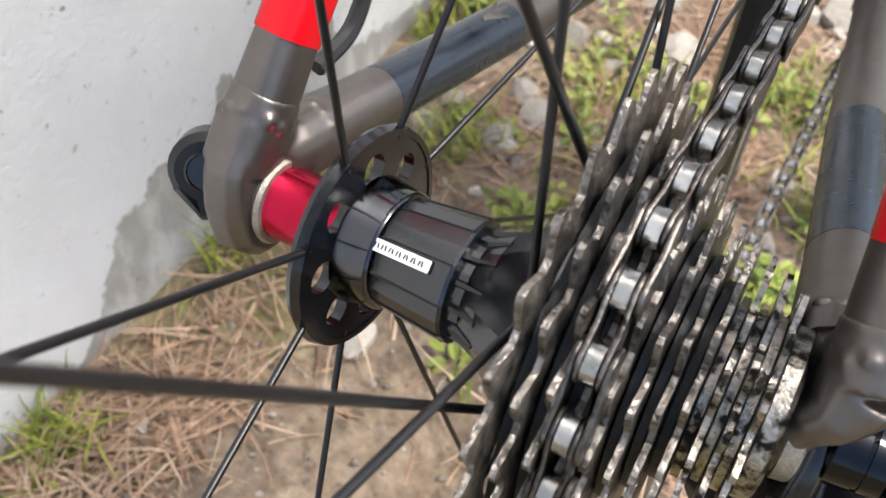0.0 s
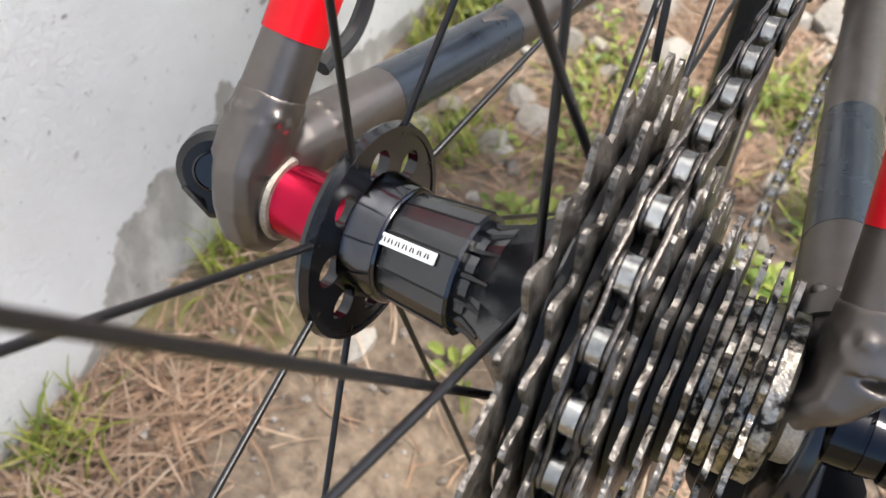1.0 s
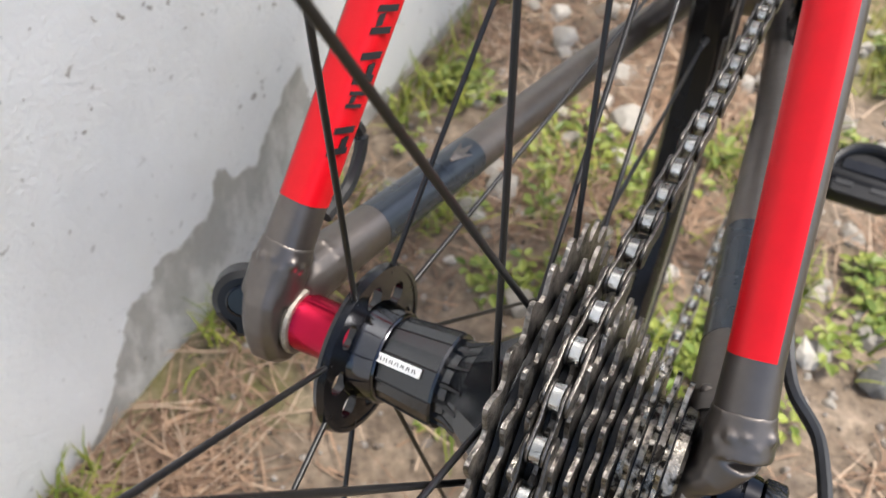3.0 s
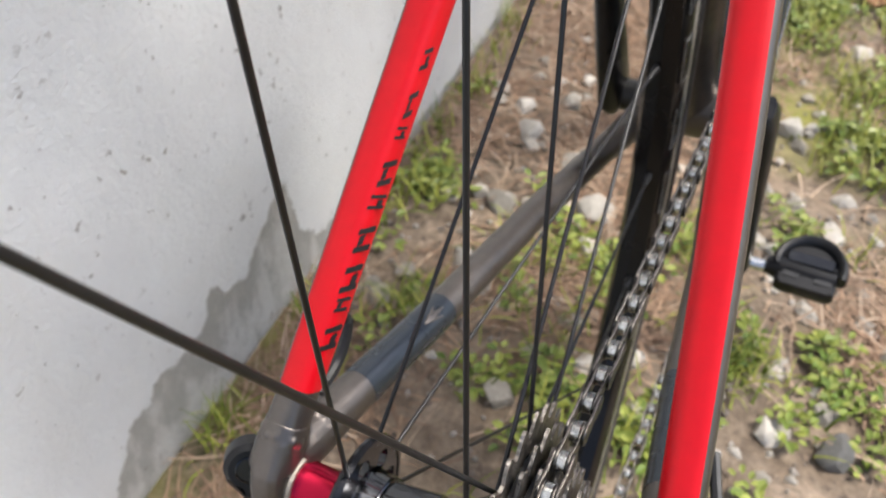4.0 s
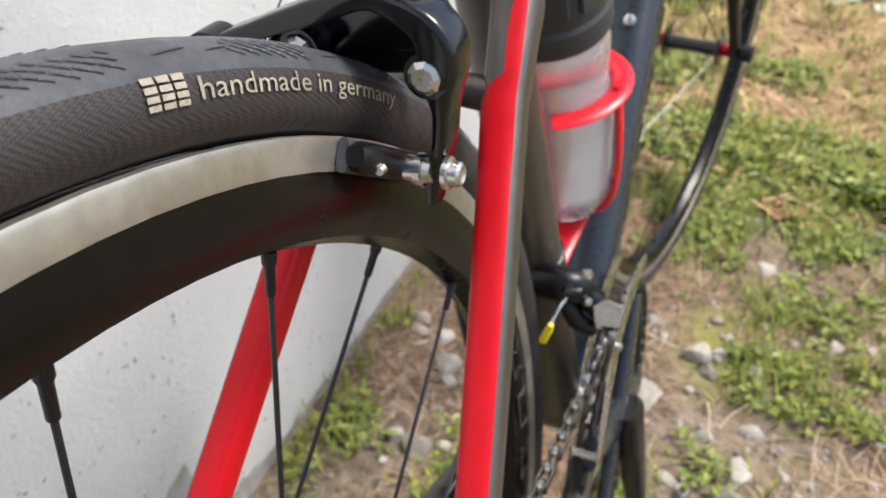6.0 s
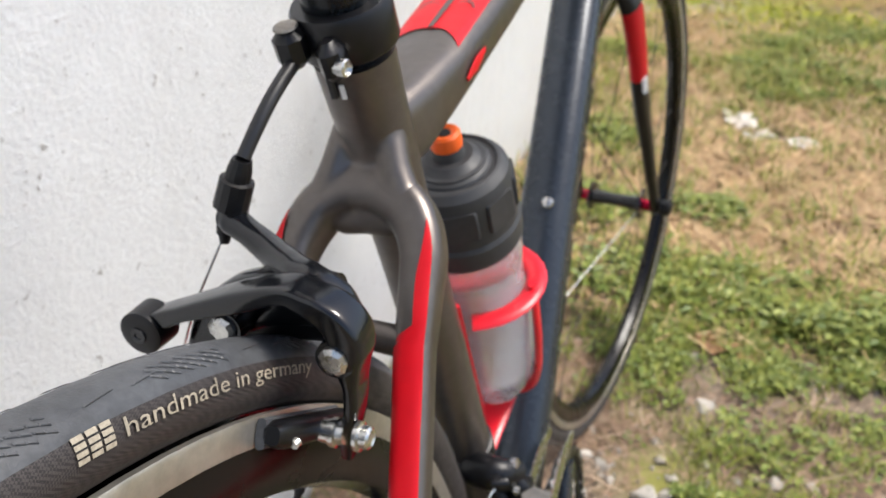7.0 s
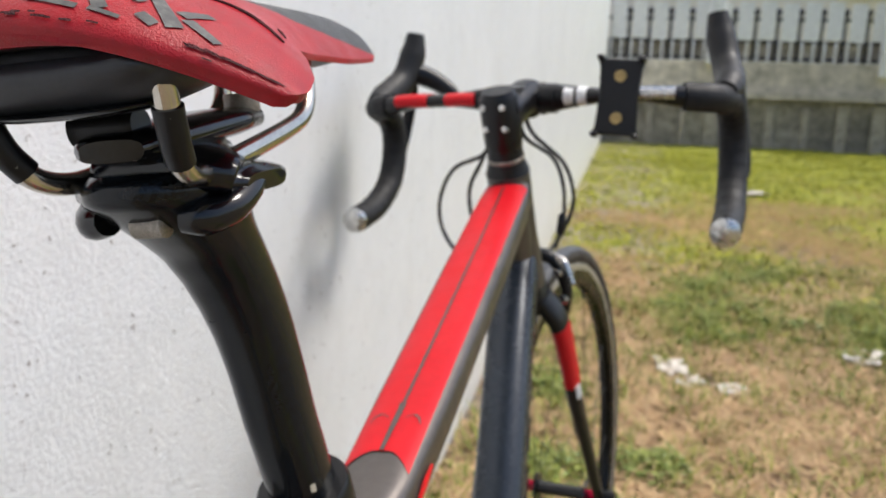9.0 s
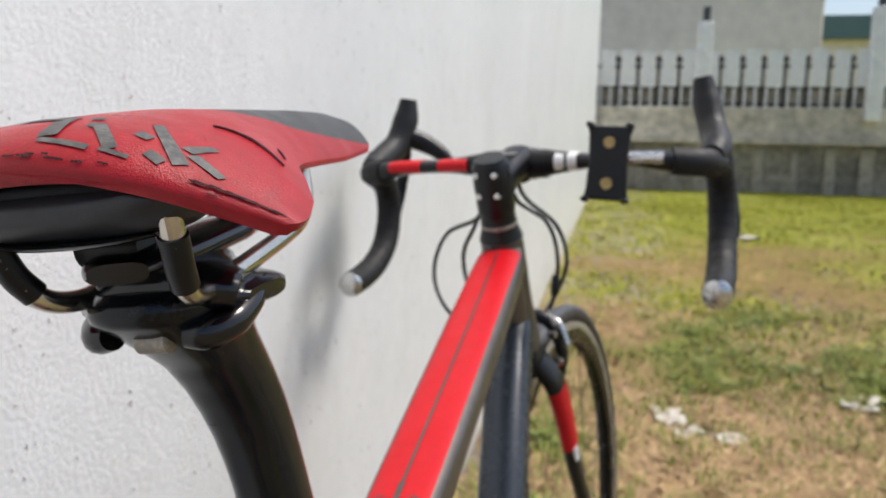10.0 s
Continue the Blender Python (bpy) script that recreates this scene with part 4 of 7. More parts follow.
def link_outline(waist):
    o = []
    for k in range(-4, 5):
        a = radians(90 - 22.5 * (k + 4) + 0)
        o.append((0.00635 + 0.0041 * math.cos(a), 0.0041 * math.sin(a)))
    o.append((0, -waist))
    for k in range(9):
        a = radians(-90 - 22.5 * k)
        o.append((-0.00635 + 0.0041 * math.cos(a), 0.0041 * math.sin(a)))
    o.append((0, waist))
    return o


def lift(z):
    return Matrix.Translation((0, 0, z))


chain = part("chain", sweep([(CHAIN_X, 0.05, 0.15), (CHAIN_X, 0.052, 0.15)], 0.0002, 4), CHAIN, bicycle, "oily grey roller chain")
outer_shape = join(slab(link_outline(0.0028), 0.0009, lift(0.0031), 0.0002), slab(link_outline(0.0028), 0.0009, lift(-0.0031), 0.0002), *[lathe([(-0.0037, 0.0017), (0.0037, 0.0017)], (x, 0, 0), 10, "z") for x in (-0.00635, 0.00635)])
inner_shape = join(slab(link_outline(0.0028), 0.0008, lift(0.0020), 0.0002), slab(link_outline(0.0028), 0.0008, lift(-0.0020), 0.0002))
roller_shape = lathe([(-0.0015, 0.0030), (-0.0013, 0.00385), (0.0013, 0.00385), (0.0015, 0.0030)], (0, 0, 0), 16, "z")
outer_me = inner_me = roller_me = None
joints = chain_line()
for i in range(len(joints) - 1):
    a, b = joints[i], joints[i + 1]
    d = (b - a).normalized()
    up = Vector((1, 0, 0)) - d * d.x
    up.normalize()
    m = Matrix((d, up.cross(d), up)).transposed().to_4x4()
    mid = Matrix.Translation((a + b) / 2) @ m
    if outer_me is None:
        outer_me, inner_me, roller_me = part("outer_link", outer_shape, CHAIN, chain).data, part("inner_link", inner_shape, CHAIN, chain).data, part("roller", roller_shape, ROLLER, chain).data
        for ob in list(chain.children):
            bpy.data.objects.remove(ob)
    placed("outer_link" if i % 2 else "inner_link", outer_me if i % 2 else inner_me, chain, m=mid)
    placed("roller", roller_me, chain, m=Matrix.Translation(a) @ m)

# rear derailleur below the dropout
mech = part("rear_derailleur", sweep(smooth_path([(0.074, -0.004, 0.322), (0.078, -0.002, 0.300), (0.070, 0.010, 0.278), (0.058, 0.022, 0.262)], 4), [(0.009, 0.011), (0.011, 0.013), (0.012, 0.012), (0.009, 0.010)], 16), SATIN, bicycle, "black rear derailleur")
part("hanger", sweep(smooth_path([(0.0695, 0.005, 0.3425), (0.0698, 0.001, 0.3370), (0.0695, -0.003, 0.328), (0.0680, -0.004, 0.314), (0.0690, -0.001, 0.304)], 4), [(0.0030, 0.0085), (0.0036, 0.0110), (0.0045, 0.0120), (0.0046, 0.0105), (0.004, 0.009)], 16, up=(0, 1, 0), power=2.8), BLACK, mech, "black derailleur hanger")
for x in (CHAIN_X - 0.006, CHAIN_X + 0.009):
    part("cage_plate", sweep([(x, 0.030, 0.262), (x, 0.036, 0.24), (x, 0.052, 0.192)], [(0.0010, 0.016), (0.0010, 0.009), (0.0010, 0.015)], 12, up=(0, 1, 0.2)), SATIN, mech)
for y, z in ((0.030, 0.258), (0.052, 0.195)):
    part("jockey_wheel", plate(tooth_outline(11), lambda w: 0.004, 88, CHAIN_X - 0.001, CHAIN_X + 0.002), PLASTIC, mech, m=Matrix.Translation((0, y, z)), smooth=False)
part("gear_cable", sweep(smooth_path([(0.076, 0.075, 0.335), (0.0845, 0.052, 0.326), (0.0980, 0.040, 0.316), (0.1060, 0.012, 0.302), (0.0960, -0.014, 0.284)], 6), 0.0023, 8), CABLE, mech)
part("gear_cable", sweep(smooth_path([(0.074, 0.02, 0.325), (0.0745, -0.045, 0.315), (0.076, -0.040, 0.27), (0.076, -0.01, 0.262)], 6), 0.0022, 8), CABLE, mech)

# ---- crankset ----
crank_dir = Vector((0, 0.034, -0.172)).normalized()
crankset = part("crankset", lathe([(-0.052, 0.012), (0.050, 0.012)], BB, 24), SATIN, bicycle, "dark grey and black crankset")
for n, x in ((RING_T, RING_X), (34, RING_X - 0.0075)):
    rp = pitch_radius(n)
    part("chainring", plate(tooth_outline(n), lambda w, q=rp: q - (0.014 if q > 0.09 else 0.012), n * 6, x - 0.001, x + 0.001), COG if n < 40 else SATIN, crankset, "toothed chainring", m=Matrix.Translation(BB), smooth=False)
for k in range(4):
    a = radians(-73 + 45 + 90 * k)
    part("spider_arm", sweep([BB + Vector((0.047, 0, 0)), BB + Vector((0.046, 0.045 * math.cos(a), 0.045 * math.sin(a))), BB + Vector((RING_X + 0.002, 0.094 * math.cos(a), 0.094 * math.sin(a)))], [(0.020, 0.007), (0.016, 0.006), (0.013, 0.004)], 16, up=(1, 0, 0), power=2.6), DARK, crankset, "wide dark grey spider arm")
for side in (1, -1):
    d = crank_dir * side
    a = BB + Vector((side * 0.055, 0, 0))
    b = a + d * 0.1725 + Vector((side * 0.010, 0, 0))
    part("crank_arm", sweep([a - d * 0.012, a, a.lerp(b, 0.3), a.lerp(b, 0.75), b, b + d * 0.012], [(0.012, 0.006), (0.019, 0.010), (0.0155, 0.0095), (0.0125, 0.0075), (0.0125, 0.0070), (0.008, 0.004)], 20, up=(1, 0, 0), power=2.8), SATIN, crankset, "black crank arm")
    part("pedal_axle", sweep([b, b + Vector((side * 0.022, 0, 0))], [0.0062, 0.005], 14), STEEL, crankset)
    M = Matrix.Translation(b + Vector((side * 0.053, 0.0, 0.002))) @ Euler((radians(14), 0, radians(-4 * side))).to_matrix().to_4x4() @ Matrix.Diagonal((0.86, 0.66, 0.95, 1))
    outline = [(0.030 * math.copysign(abs(math.cos(w)) ** 0.8, math.cos(w)), 0.040 * math.sin(w) + 0.004) if math.sin(w) > 0 else (0.029 * math.copysign(abs(math.cos(w)) ** 0.35, math.cos(w)), 0.030 * math.sin(w) + 0.004) for w in np.linspace(0, 2 * math.pi, 37)[:-1]]
    ped = part("pedal", slab([(x, y) for x, y in outline], 0.011, M, 0.003), PLASTIC, crankset, "black plastic clipless pedal")
    part("pedal_hoop", sweep([M @ Vector((0.031 * math.cos(w), 0.004 + 0.042 * math.sin(w), 0.003)) for w in np.linspace(-0.15, math.pi + 0.15, 22)], [(0.0045, 0.0075), (0.0055, 0.0090), (0.0045, 0.0075)], 12), PLASTIC, ped)
    part("axle_barrel", sweep([M @ Vector((-side * 0.040, 0, -0.002)), M @ Vector((-side * 0.028, 0, -0.002)), M @ Vector((side * 0.026, 0, -0.002))], [0.0080, 0.0105, 0.0095], 18), PLASTIC, ped)
    part("contact_plate", block(0.046, 0.016, 0.0040, M @ Matrix.Translation((0, 0.014, 0.0070)), 0.0018), BLACK, ped, "glossy contact plate")
    part("rear_catch", block(0.056, 0.020, 0.016, M @ Matrix.Translation((0, -0.026, 0.0060)), 0.0035), PLASTIC, ped, "black rear catch block")
    for x in (-0.015, 0.015):
        # raised black blocks: the dark of the catch's two holes put into colour
        part("catch_notch", block(0.015, 0.008, 0.0012, M @ Matrix.Translation((x, -0.020, 0.0142)), 0.0004), PRINTHOLLOW, ped)
# front derailleur on the seat tube
fd = part("front_derailleur", sweep(smooth_path([(0.010, 0.336, 0.432), (0.026, 0.330, 0.436), (0.036, 0.340, 0.428)], 4), [(0.010, 0.012), (0.010, 0.011), (0.008, 0.010)], 14), SATIN, bicycle, "black and silver front derailleur")
part("clamp_band", lathe([(-0.007, 0.0178), (-0.006, 0.0192), (0.006, 0.0192), (0.007, 0.0178)], (0, 0, 0), 28, "z"), SATIN, fd, m=Matrix.Translation(seat_at(0.436)) @ Vector((0, 0, 1)).rotation_difference(seat_way).to_matrix().to_4x4())
for x, w in ((RING_X - 0.0045, 0.0008), (RING_X + 0.0112, 0.0010)):
    part("cage_side", sweep(smooth_path([(x, 0.300, 0.330), (x, 0.308, 0.348), (x, 0.324, 0.374), (x, 0.345, 0.394), (x, 0.385, 0.404), (x, 0.42, 0.400)], 4), [(w, 0.005), (w, 0.010), (w, 0.012), (w, 0.012), (w, 0.010), (w, 0.004)], 10, up=(0, -0.4, 1)), STEEL, fd, "polished steel cage side")
part("cage_bridge", sweep([(RING_X - 0.0045, 0.302, 0.331), (RING_X + 0.0112, 0.302, 0.331)], 0.0026, 8), STEEL, fd)
part("cage_top", sweep([(RING_X - 0.0045, 0.346, 0.405), (RING_X + 0.0112, 0.346, 0.405)], [(0.006, 0.0012), (0.006, 0.0012)], 10), STEEL, fd)
part("bolt", lathe([(0, 0.0042), (0.004, 0.0040), (0.005, 0.002)], (0.034, 0.337, 0.4397), 14), STEEL, fd)
part("outer_link", sweep(smooth_path([(0.032, 0.338, 0.434), (0.039, 0.335, 0.424), (0.046, 0.338, 0.414), (0.050, 0.342, 0.404)], 4), [(0.005, 0.006), (0.006, 0.007), (0.006, 0.007), (0.005, 0.006)], 14), SATIN, fd)
part("inner_link", sweep([(0.024, 0.332, 0.424), (0.032, 0.330, 0.412), (0.040, 0.336, 0.402)], [(0.005, 0.006), (0.006, 0.006), (0.005, 0.005)], 12), PLASTIC, fd)
part("spring_cover", lathe([(-0.008, 0.005), (-0.007, 0.007), (0.007, 0.007), (0.008, 0.005)], (0.038, 0.340, 0.420), 18), PLASTIC, fd)
part("link_plate", slab([(-0.007, -0.006), (0.007, -0.008), (0.009, 0.004), (0.0, 0.009), (-0.008, 0.005)], 0.0018, Matrix.Translation((0.050, 0.330, 0.420)) @ Euler((radians(60), 0, radians(20))).to_matrix().to_4x4(), 0.0004), WASHER, fd, "grey metal lever plate")
for p in ((0.044, 0.331, 0.410), (0.052, 0.334, 0.402), (0.038, 0.328, 0.428), (0.056, 0.334, 0.394), (0.046, 0.326, 0.398)):
    part("pin", lathe([(0, 0.0026), (0.003, 0.0024), (0.0034, 0.001)], p, 12), STEEL, fd)
part("link_arm", sweep([(0.026, 0.328, 0.438), (0.031, 0.316, 0.442), (0.036, 0.320, 0.440)], [(0.003, 0.003), (0.004, 0.003), (0.003, 0.003)], 10), SATIN, fd)
part("cable_end", sweep(smooth_path([(0.032, 0.322, 0.440), (0.0275, 0.312, 0.435), (0.0245, 0.304, 0.4275)], 4), 0.0009, 6), STEEL, fd)
part("yellow_cap", sweep([(0.0247, 0.3032, 0.4276), (0.0236, 0.3040, 0.4240), (0.0190, 0.3058, 0.4125)], [0.0016, 0.0023, 0.0026], 10), YELLOW, fd, "yellow cable end cap")

# ---- rear brake ----
brake = part("rear_brake", sweep(smooth_path([(-0.0430, 0.169, 0.6320), (-0.0275, 0.169, 0.6385), (-0.0048, 0.169, 0.6457), (0.0122, 0.169, 0.6506), (0.0211, 0.169, 0.6489), (0.0300, 0.169, 0.6439), (0.0337, 0.169, 0.6374), (0.0336, 0.169, 0.6310), (0.0334, 0.169, 0.6250), (0.0333, 0.169, 0.6182), (0.0318, 0.169, 0.6075), (0.0284, 0.169, 0.5963), (0.0272, 0.169, 0.5870)], 5), [(0.0040, 0.0050), (0.0030, 0.0058), (0.0040, 0.0066), (0.0032, 0.0070), (0.0036, 0.0072), (0.0052, 0.0075), (0.0063, 0.0075), (0.0064, 0.0075), (0.0045, 0.0070), (0.0027, 0.0062), (0.0026, 0.0056), (0.0030, 0.0050), (0.0020, 0.0040)], 28, up=(0, -1, 0), power=5.0), BLACK, bicycle, "black dual pivot rim brake caliper")
part("brake_arm", sweep(smooth_path([(0.024, 0.182, 0.6400), (0.006, 0.184, 0.6390), (-0.012, 0.184, 0.6350), (-0.024, 0.180, 0.6270), (-0.030, 0.175, 0.613), (-0.0315, 0.172, 0.596)], 5), [(0.009, 0.007), (0.0105, 0.007), (0.0105, 0.0065), (0.009, 0.006), (0.006, 0.005), (0.0045, 0.0045)], 20, up=(0, -1, 0), power=3.4), BLACK, brake)
part("cable_arm", sweep(smooth_path([(0.0340, 0.1760, 0.6340), (0.0270, 0.1765, 0.6440), (0.0160, 0.1790, 0.6475), (0.0060, 0.185, 0.6480), (-0.006, 0.193, 0.6505), (-0.0180, 0.199, 0.6540), (-0.0270, 0.203, 0.6565), (-0.0315, 0.204, 0.6575)], 5), [(0.0030, 0.0040), (0.0055, 0.0060), (0.0072, 0.0060), (0.0074, 0.0052), (0.0056, 0.0046), (0.0046, 0.0046), (0.0052, 0.0052), (0.0040, 0.0040)], 20, up=(0, -1, 0), power=2.8), BLACK, brake)
part("spring_arm", sweep([(0.024, 0.186, 0.6300), (0.0, 0.187, 0.6290), (-0.020, 0.186, 0.6230)], [(0.008, 0.005), (0.009, 0.005), (0.007, 0.005)], 16, up=(0, -1, 0), power=3.0), SATIN, brake)
part("barrel_seat", along((-0.0330, 0.2035, 0.6470), (-0.0290, 0.2035, 0.6600), [(0.0, 0.0020), (0.004, 0.0026), (0.0042, 0.0034), (0.012, 0.0036)], 16), SATIN, brake)
V, F = along((-0.0275, 0.2035, 0.6605), (-0.0185, 0.2055, 0.6815), [(0.0, 0.0040), (0.001, 0.0066), (0.0125, 0.0064), (0.0130, 0.0048), (0.0165, 0.0046), (0.021, 0.0036)], 14)
part("barrel_adjuster", (V, F), PLASTIC, brake, "black ribbed barrel adjuster", smooth=False)
part("brake_cable_housing", sweep(smooth_path([(-0.0190, 0.2055, 0.680), (-0.0162, 0.2125, 0.6885), (-0.0136, 0.2215, 0.6970), (-0.0118, 0.2315, 0.7035), (-0.0108, 0.240, 0.7075)], 6), 0.0028, 10), CABLE, brake)
part("brake_wire", sweep([(-0.0325, 0.2035, 0.650), (-0.043, 0.190, 0.625), (-0.049, 0.178, 0.600)], 0.0005, 6), STEEL, brake)
part("lever_cap", lathe([(-0.0062, 0.0066), (-0.0054, 0.0082), (0.005, 0.0084), (0.006, 0.0074)], (-0.0445, 0.168, 0.6300), 28, "y"), SATIN, brake, "round black release lever end")
part("hex_bolt", lathe([(-0.0066, 0.0012), (-0.0070, 0.0014), (-0.0070, 0.0030), (-0.0060, 0.0032)], (-0.0445, 0.168, 0.6300), 20, "y"), BLACK, brake)
for x, y, z, r in ((0.0308, 0.1625, 0.6305, 0.0056), (-0.0140, 0.1690, 0.6325, 0.0056)):
    prof = [(-0.0028, 0.002), (-0.0028, r * 0.62), (-0.0018, r * 0.92), (0.004, r)]
    part("pivot_cap", lathe(prof, (x, y, z), 9, "y"), STEEL, brake, "faceted silver pivot cap", smooth=False)
    part("pivot_collar", lathe([(-0.0006, r * 0.9), (-0.0006, r * 1.20), (0.010, r * 1.28)], (x, y, z), 24, "y"), BLACK, brake)
for side in (1, -1):
    tang = Vector((0, -math.sin(radians(58)), math.cos(radians(58))))
    c = Vector((side * 0.0172, 0.163, 0.6010))
    hold = part("pad_holder", sweep([c - tang * 0.026, c - tang * 0.022, c + tang * 0.022, c + tang * 0.026], [(0.0035, 0.003), (0.0046, 0.0045), (0.0046, 0.0045), (0.003, 0.003)], 12, up=(1, 0, 0), power=3), SATIN, brake, "black brake pad holder")
    part("brake_pad", sweep([c - tang * 0.024 - Vector((side * 0.0038, 0, 0)), c + tang * 0.026 - Vector((side * 0.0038, 0, 0))], [(0.0050, 0.0018), (0.0050, 0.0018)], 10, up=(1, 0, 0), power=4), RUBBER, hold)
    part("pad_screw", lathe([(-0.002, 0.0014), (0.0, 0.0017)], c + tang * 0.014 + Vector((side * 0.0045, -0.004, 0.000)), 12, "y"), STEEL, hold)
    bx = c + Vector((side * 0.004, 0.0005, -0.001))
    part("pad_washer", lathe([(0, 0.0042), (0.0035, 0.0042), (0.0038, 0.0052), (0.0058, 0.0052), (0.0062, 0.0040), (0.0085, 0.0036)] if side > 0 else [(-0.0085, 0.0036), (-0.0062, 0.0040), (-0.0058, 0.0052), (-0.0038, 0.0052), (-0.0035, 0.0042), (0, 0.0042)], bx, 20), STEEL, hold, "silver washer")
    part("pad_bolt", lathe([(0.0125, 0.0036), (0.0128, 0.0052), (0.0142, 0.0052), (0.0146, 0.0040), (0.0172, 0.0039), (0.0180, 0.0030), (0.0172, 0.0020), (0.0172, 0.0004)] if side > 0 else [(-0.0180, 0.0030), (-0.0172, 0.0039), (-0.0146, 0.0040), (-0.0142, 0.0052), (-0.0128, 0.0052), (-0.0125, 0.0036)], bx, 20), STEEL, hold, "silver hex bolt")

# ---- seat clamp, seat post, saddle ----
q_seat = Vector((0, 0, 1)).rotation_difference(seat_way).to_matrix().to_4x4()
clamp = part("seat_clamp", lathe([(-0.0090, 0.0165), (-0.0088, 0.0192), (-0.0075, 0.0199), (0.0080, 0.0199), (0.0098, 0.0188), (0.0098, 0.0142)], (0, 0, 0), 36, "z"), SATIN, bicycle, "black two-piece seat clamp", m=Matrix.Translation(seat_at(0.7165) + Vector((0.0010, 0, 0))) @ q_seat)
for side, x, y in ((1, 0.0030, -0.0215), (-1, -0.0130, -0.0200)):
    part("clamp_ear", block(0.0120 if side < 0 else 0.0095, 0.0135, 0.0155, Matrix.Translation((x, y, 0.0015 if side < 0 else -0.003)), 0.0035), SATIN, clamp)
part("clamp_bolt", along((0.0000, -0.0235, -0.0045), (0.0115, -0.0255, -0.0045), [(0.0, 0.0030), (0.006, 0.0034), (0.0098, 0.0034), (0.0102, 0.0028), (0.0088, 0.0020), (0.0088, 0.0004)], 18), STEEL, clamp, "silver hex bolt")
part("clamp_pin", lathe([(0, 0.0048), (0.0008, 0.0044), (0.001, 0.0002)], (-0.0130, -0.0205, 0.0095), 20, "z"), WASHER, clamp, "round bare metal pin")
part("scratch_mark", block(0.0020, 0.0008, 0.006, Matrix.Translation((0.0005, -0.0175, -0.020)), 0.0001), WHITE, clamp, "faded white mark", m=Matrix.Identity(4))
# a black block in place of the slot's shaded inside
part("clamp_slot", block(0.0034, 0.003, 0.014, Matrix.Translation((-0.0035, -0.0175, -0.0160)), 0.0008), PRINTHOLLOW, clamp)

# the post's level sections from the clamp to its head: height, rear, front, half width
POST = ((0.690, 0.2535, 0.2817, 0.0135), (0.720, 0.2438, 0.2720, 0.0135), (0.740, 0.2374, 0.2656, 0.0134), (0.760, 0.2312, 0.2594, 0.0134), (0.785, 0.2252, 0.2533, 0.0136), (0.800, 0.2197, 0.2487, 0.0140), (0.812, 0.2135, 0.2445, 0.0144), (0.823, 0.2066, 0.2390, 0.0149), (0.834, 0.1974, 0.2325, 0.0157), (0.842, 0.1868, 0.2275, 0.0168), (0.850, 0.1756, 0.2235, 0.0190), (0.856, 0.1670, 0.2225, 0.0212), (0.8605, 0.1660, 0.2210, 0.0210), (0.8640, 0.1700, 0.2170, 0.0180))


def post_shape(n=40):
    V, F = [], []
    heights = np.concatenate([np.linspace(0.690, 0.80, 12), np.linspace(0.804, 0.864, 24)])
    zs = [p[0] for p in POST]
    for z in heights:
        r, f, w = (float(np.interp(z, zs, [p[i] for p in POST])) for i in (1, 2, 3))
        for k in range(n):
            c, d = math.cos(2 * math.pi * k / n), math.sin(2 * math.pi * k / n)
            V.append((0.0008 + w * math.copysign(abs(c) ** 0.82, c), (r + f) / 2 + (f - r) / 2 * math.copysign(abs(d) ** 0.82, d), float(z)))
    for i in range(len(heights) - 1):
        for k in range(n):
            F.append((i * n + k, i * n + (k + 1) % n, (i + 1) * n + (k + 1) % n, (i + 1) * n + k))
    F += [tuple(range(n))[::-1], tuple((len(heights) - 1) * n + k for k in range(n))]
    return V, F


post = part("seat_post", post_shape(), CARBON, bicycle, "glossy carbon fibre seat post", angle=60)
part("maker_sticker", block(0.0024, 0.0006, 0.008, Matrix.Translation(seat_at(0.733) + Vector((0.0112, -0.0090, 0))) @ Euler((radians(-18), 0, radians(50))).to_matrix().to_4x4(), 0.0002), PALE, post, "tiny pale sticker")
part("clamp_cradle", sweep(smooth_path([(-0.030, 0.196, 0.8575), (-0.022, 0.198, 0.8585), (-0.013, 0.200, 0.8630), (0.0, 0.200, 0.8650), (0.013, 0.202, 0.8630), (0.022, 0.206, 0.8588), (0.029, 0.206, 0.8575)], 5), [(0.010, 0.0030), (0.022, 0.0050), (0.025, 0.0085), (0.026, 0.0100), (0.025, 0.0085), (0.022, 0.0050), (0.012, 0.0030)], 20, power=3.0), BLACK, post, "black lower rail cradle")
part("clamp_plate", sweep(smooth_path([(0.002, 0.168, 0.8712), (0.0, 0.176, 0.8722), (0.0, 0.195, 0.8740), (0.0, 0.225, 0.8765), (0.0, 0.246, 0.8775)], 4), [(0.009, 0.0032), (0.014, 0.0046), (0.0160, 0.0052), (0.0155, 0.0050), (0.010, 0.0040)], 20, power=3.0), BLACK, post, "black upper rail clamp")
part("clamp_nut", lathe([(-0.020, 0.0050), (-0.019, 0.0062), (0.0, 0.0062), (0.002, 0.0050)], (0.0025, 0.180, 0.8780), 18), SATIN, post)
part("clamp_bolt", lathe([(0.0, 0.0030), (0.018, 0.0030)], (-0.0050, 0.180, 0.8790), 12, "z"), WASHER, post)
part("clamp_bolt", lathe([(0.0, 0.0036), (0.004, 0.0062), (0.010, 0.0062)], (0.006, 0.238, 0.876), 14, "z"), WASHER, post)
part("thumb_nut", lathe([(-0.0055, 0.0034), (-0.005, 0.0040), (0.005, 0.0040), (0.0055, 0.0034)], (0.0030, 0.1795, 0.8485), 28), WASHER, post, "knurled brass barrel nut")
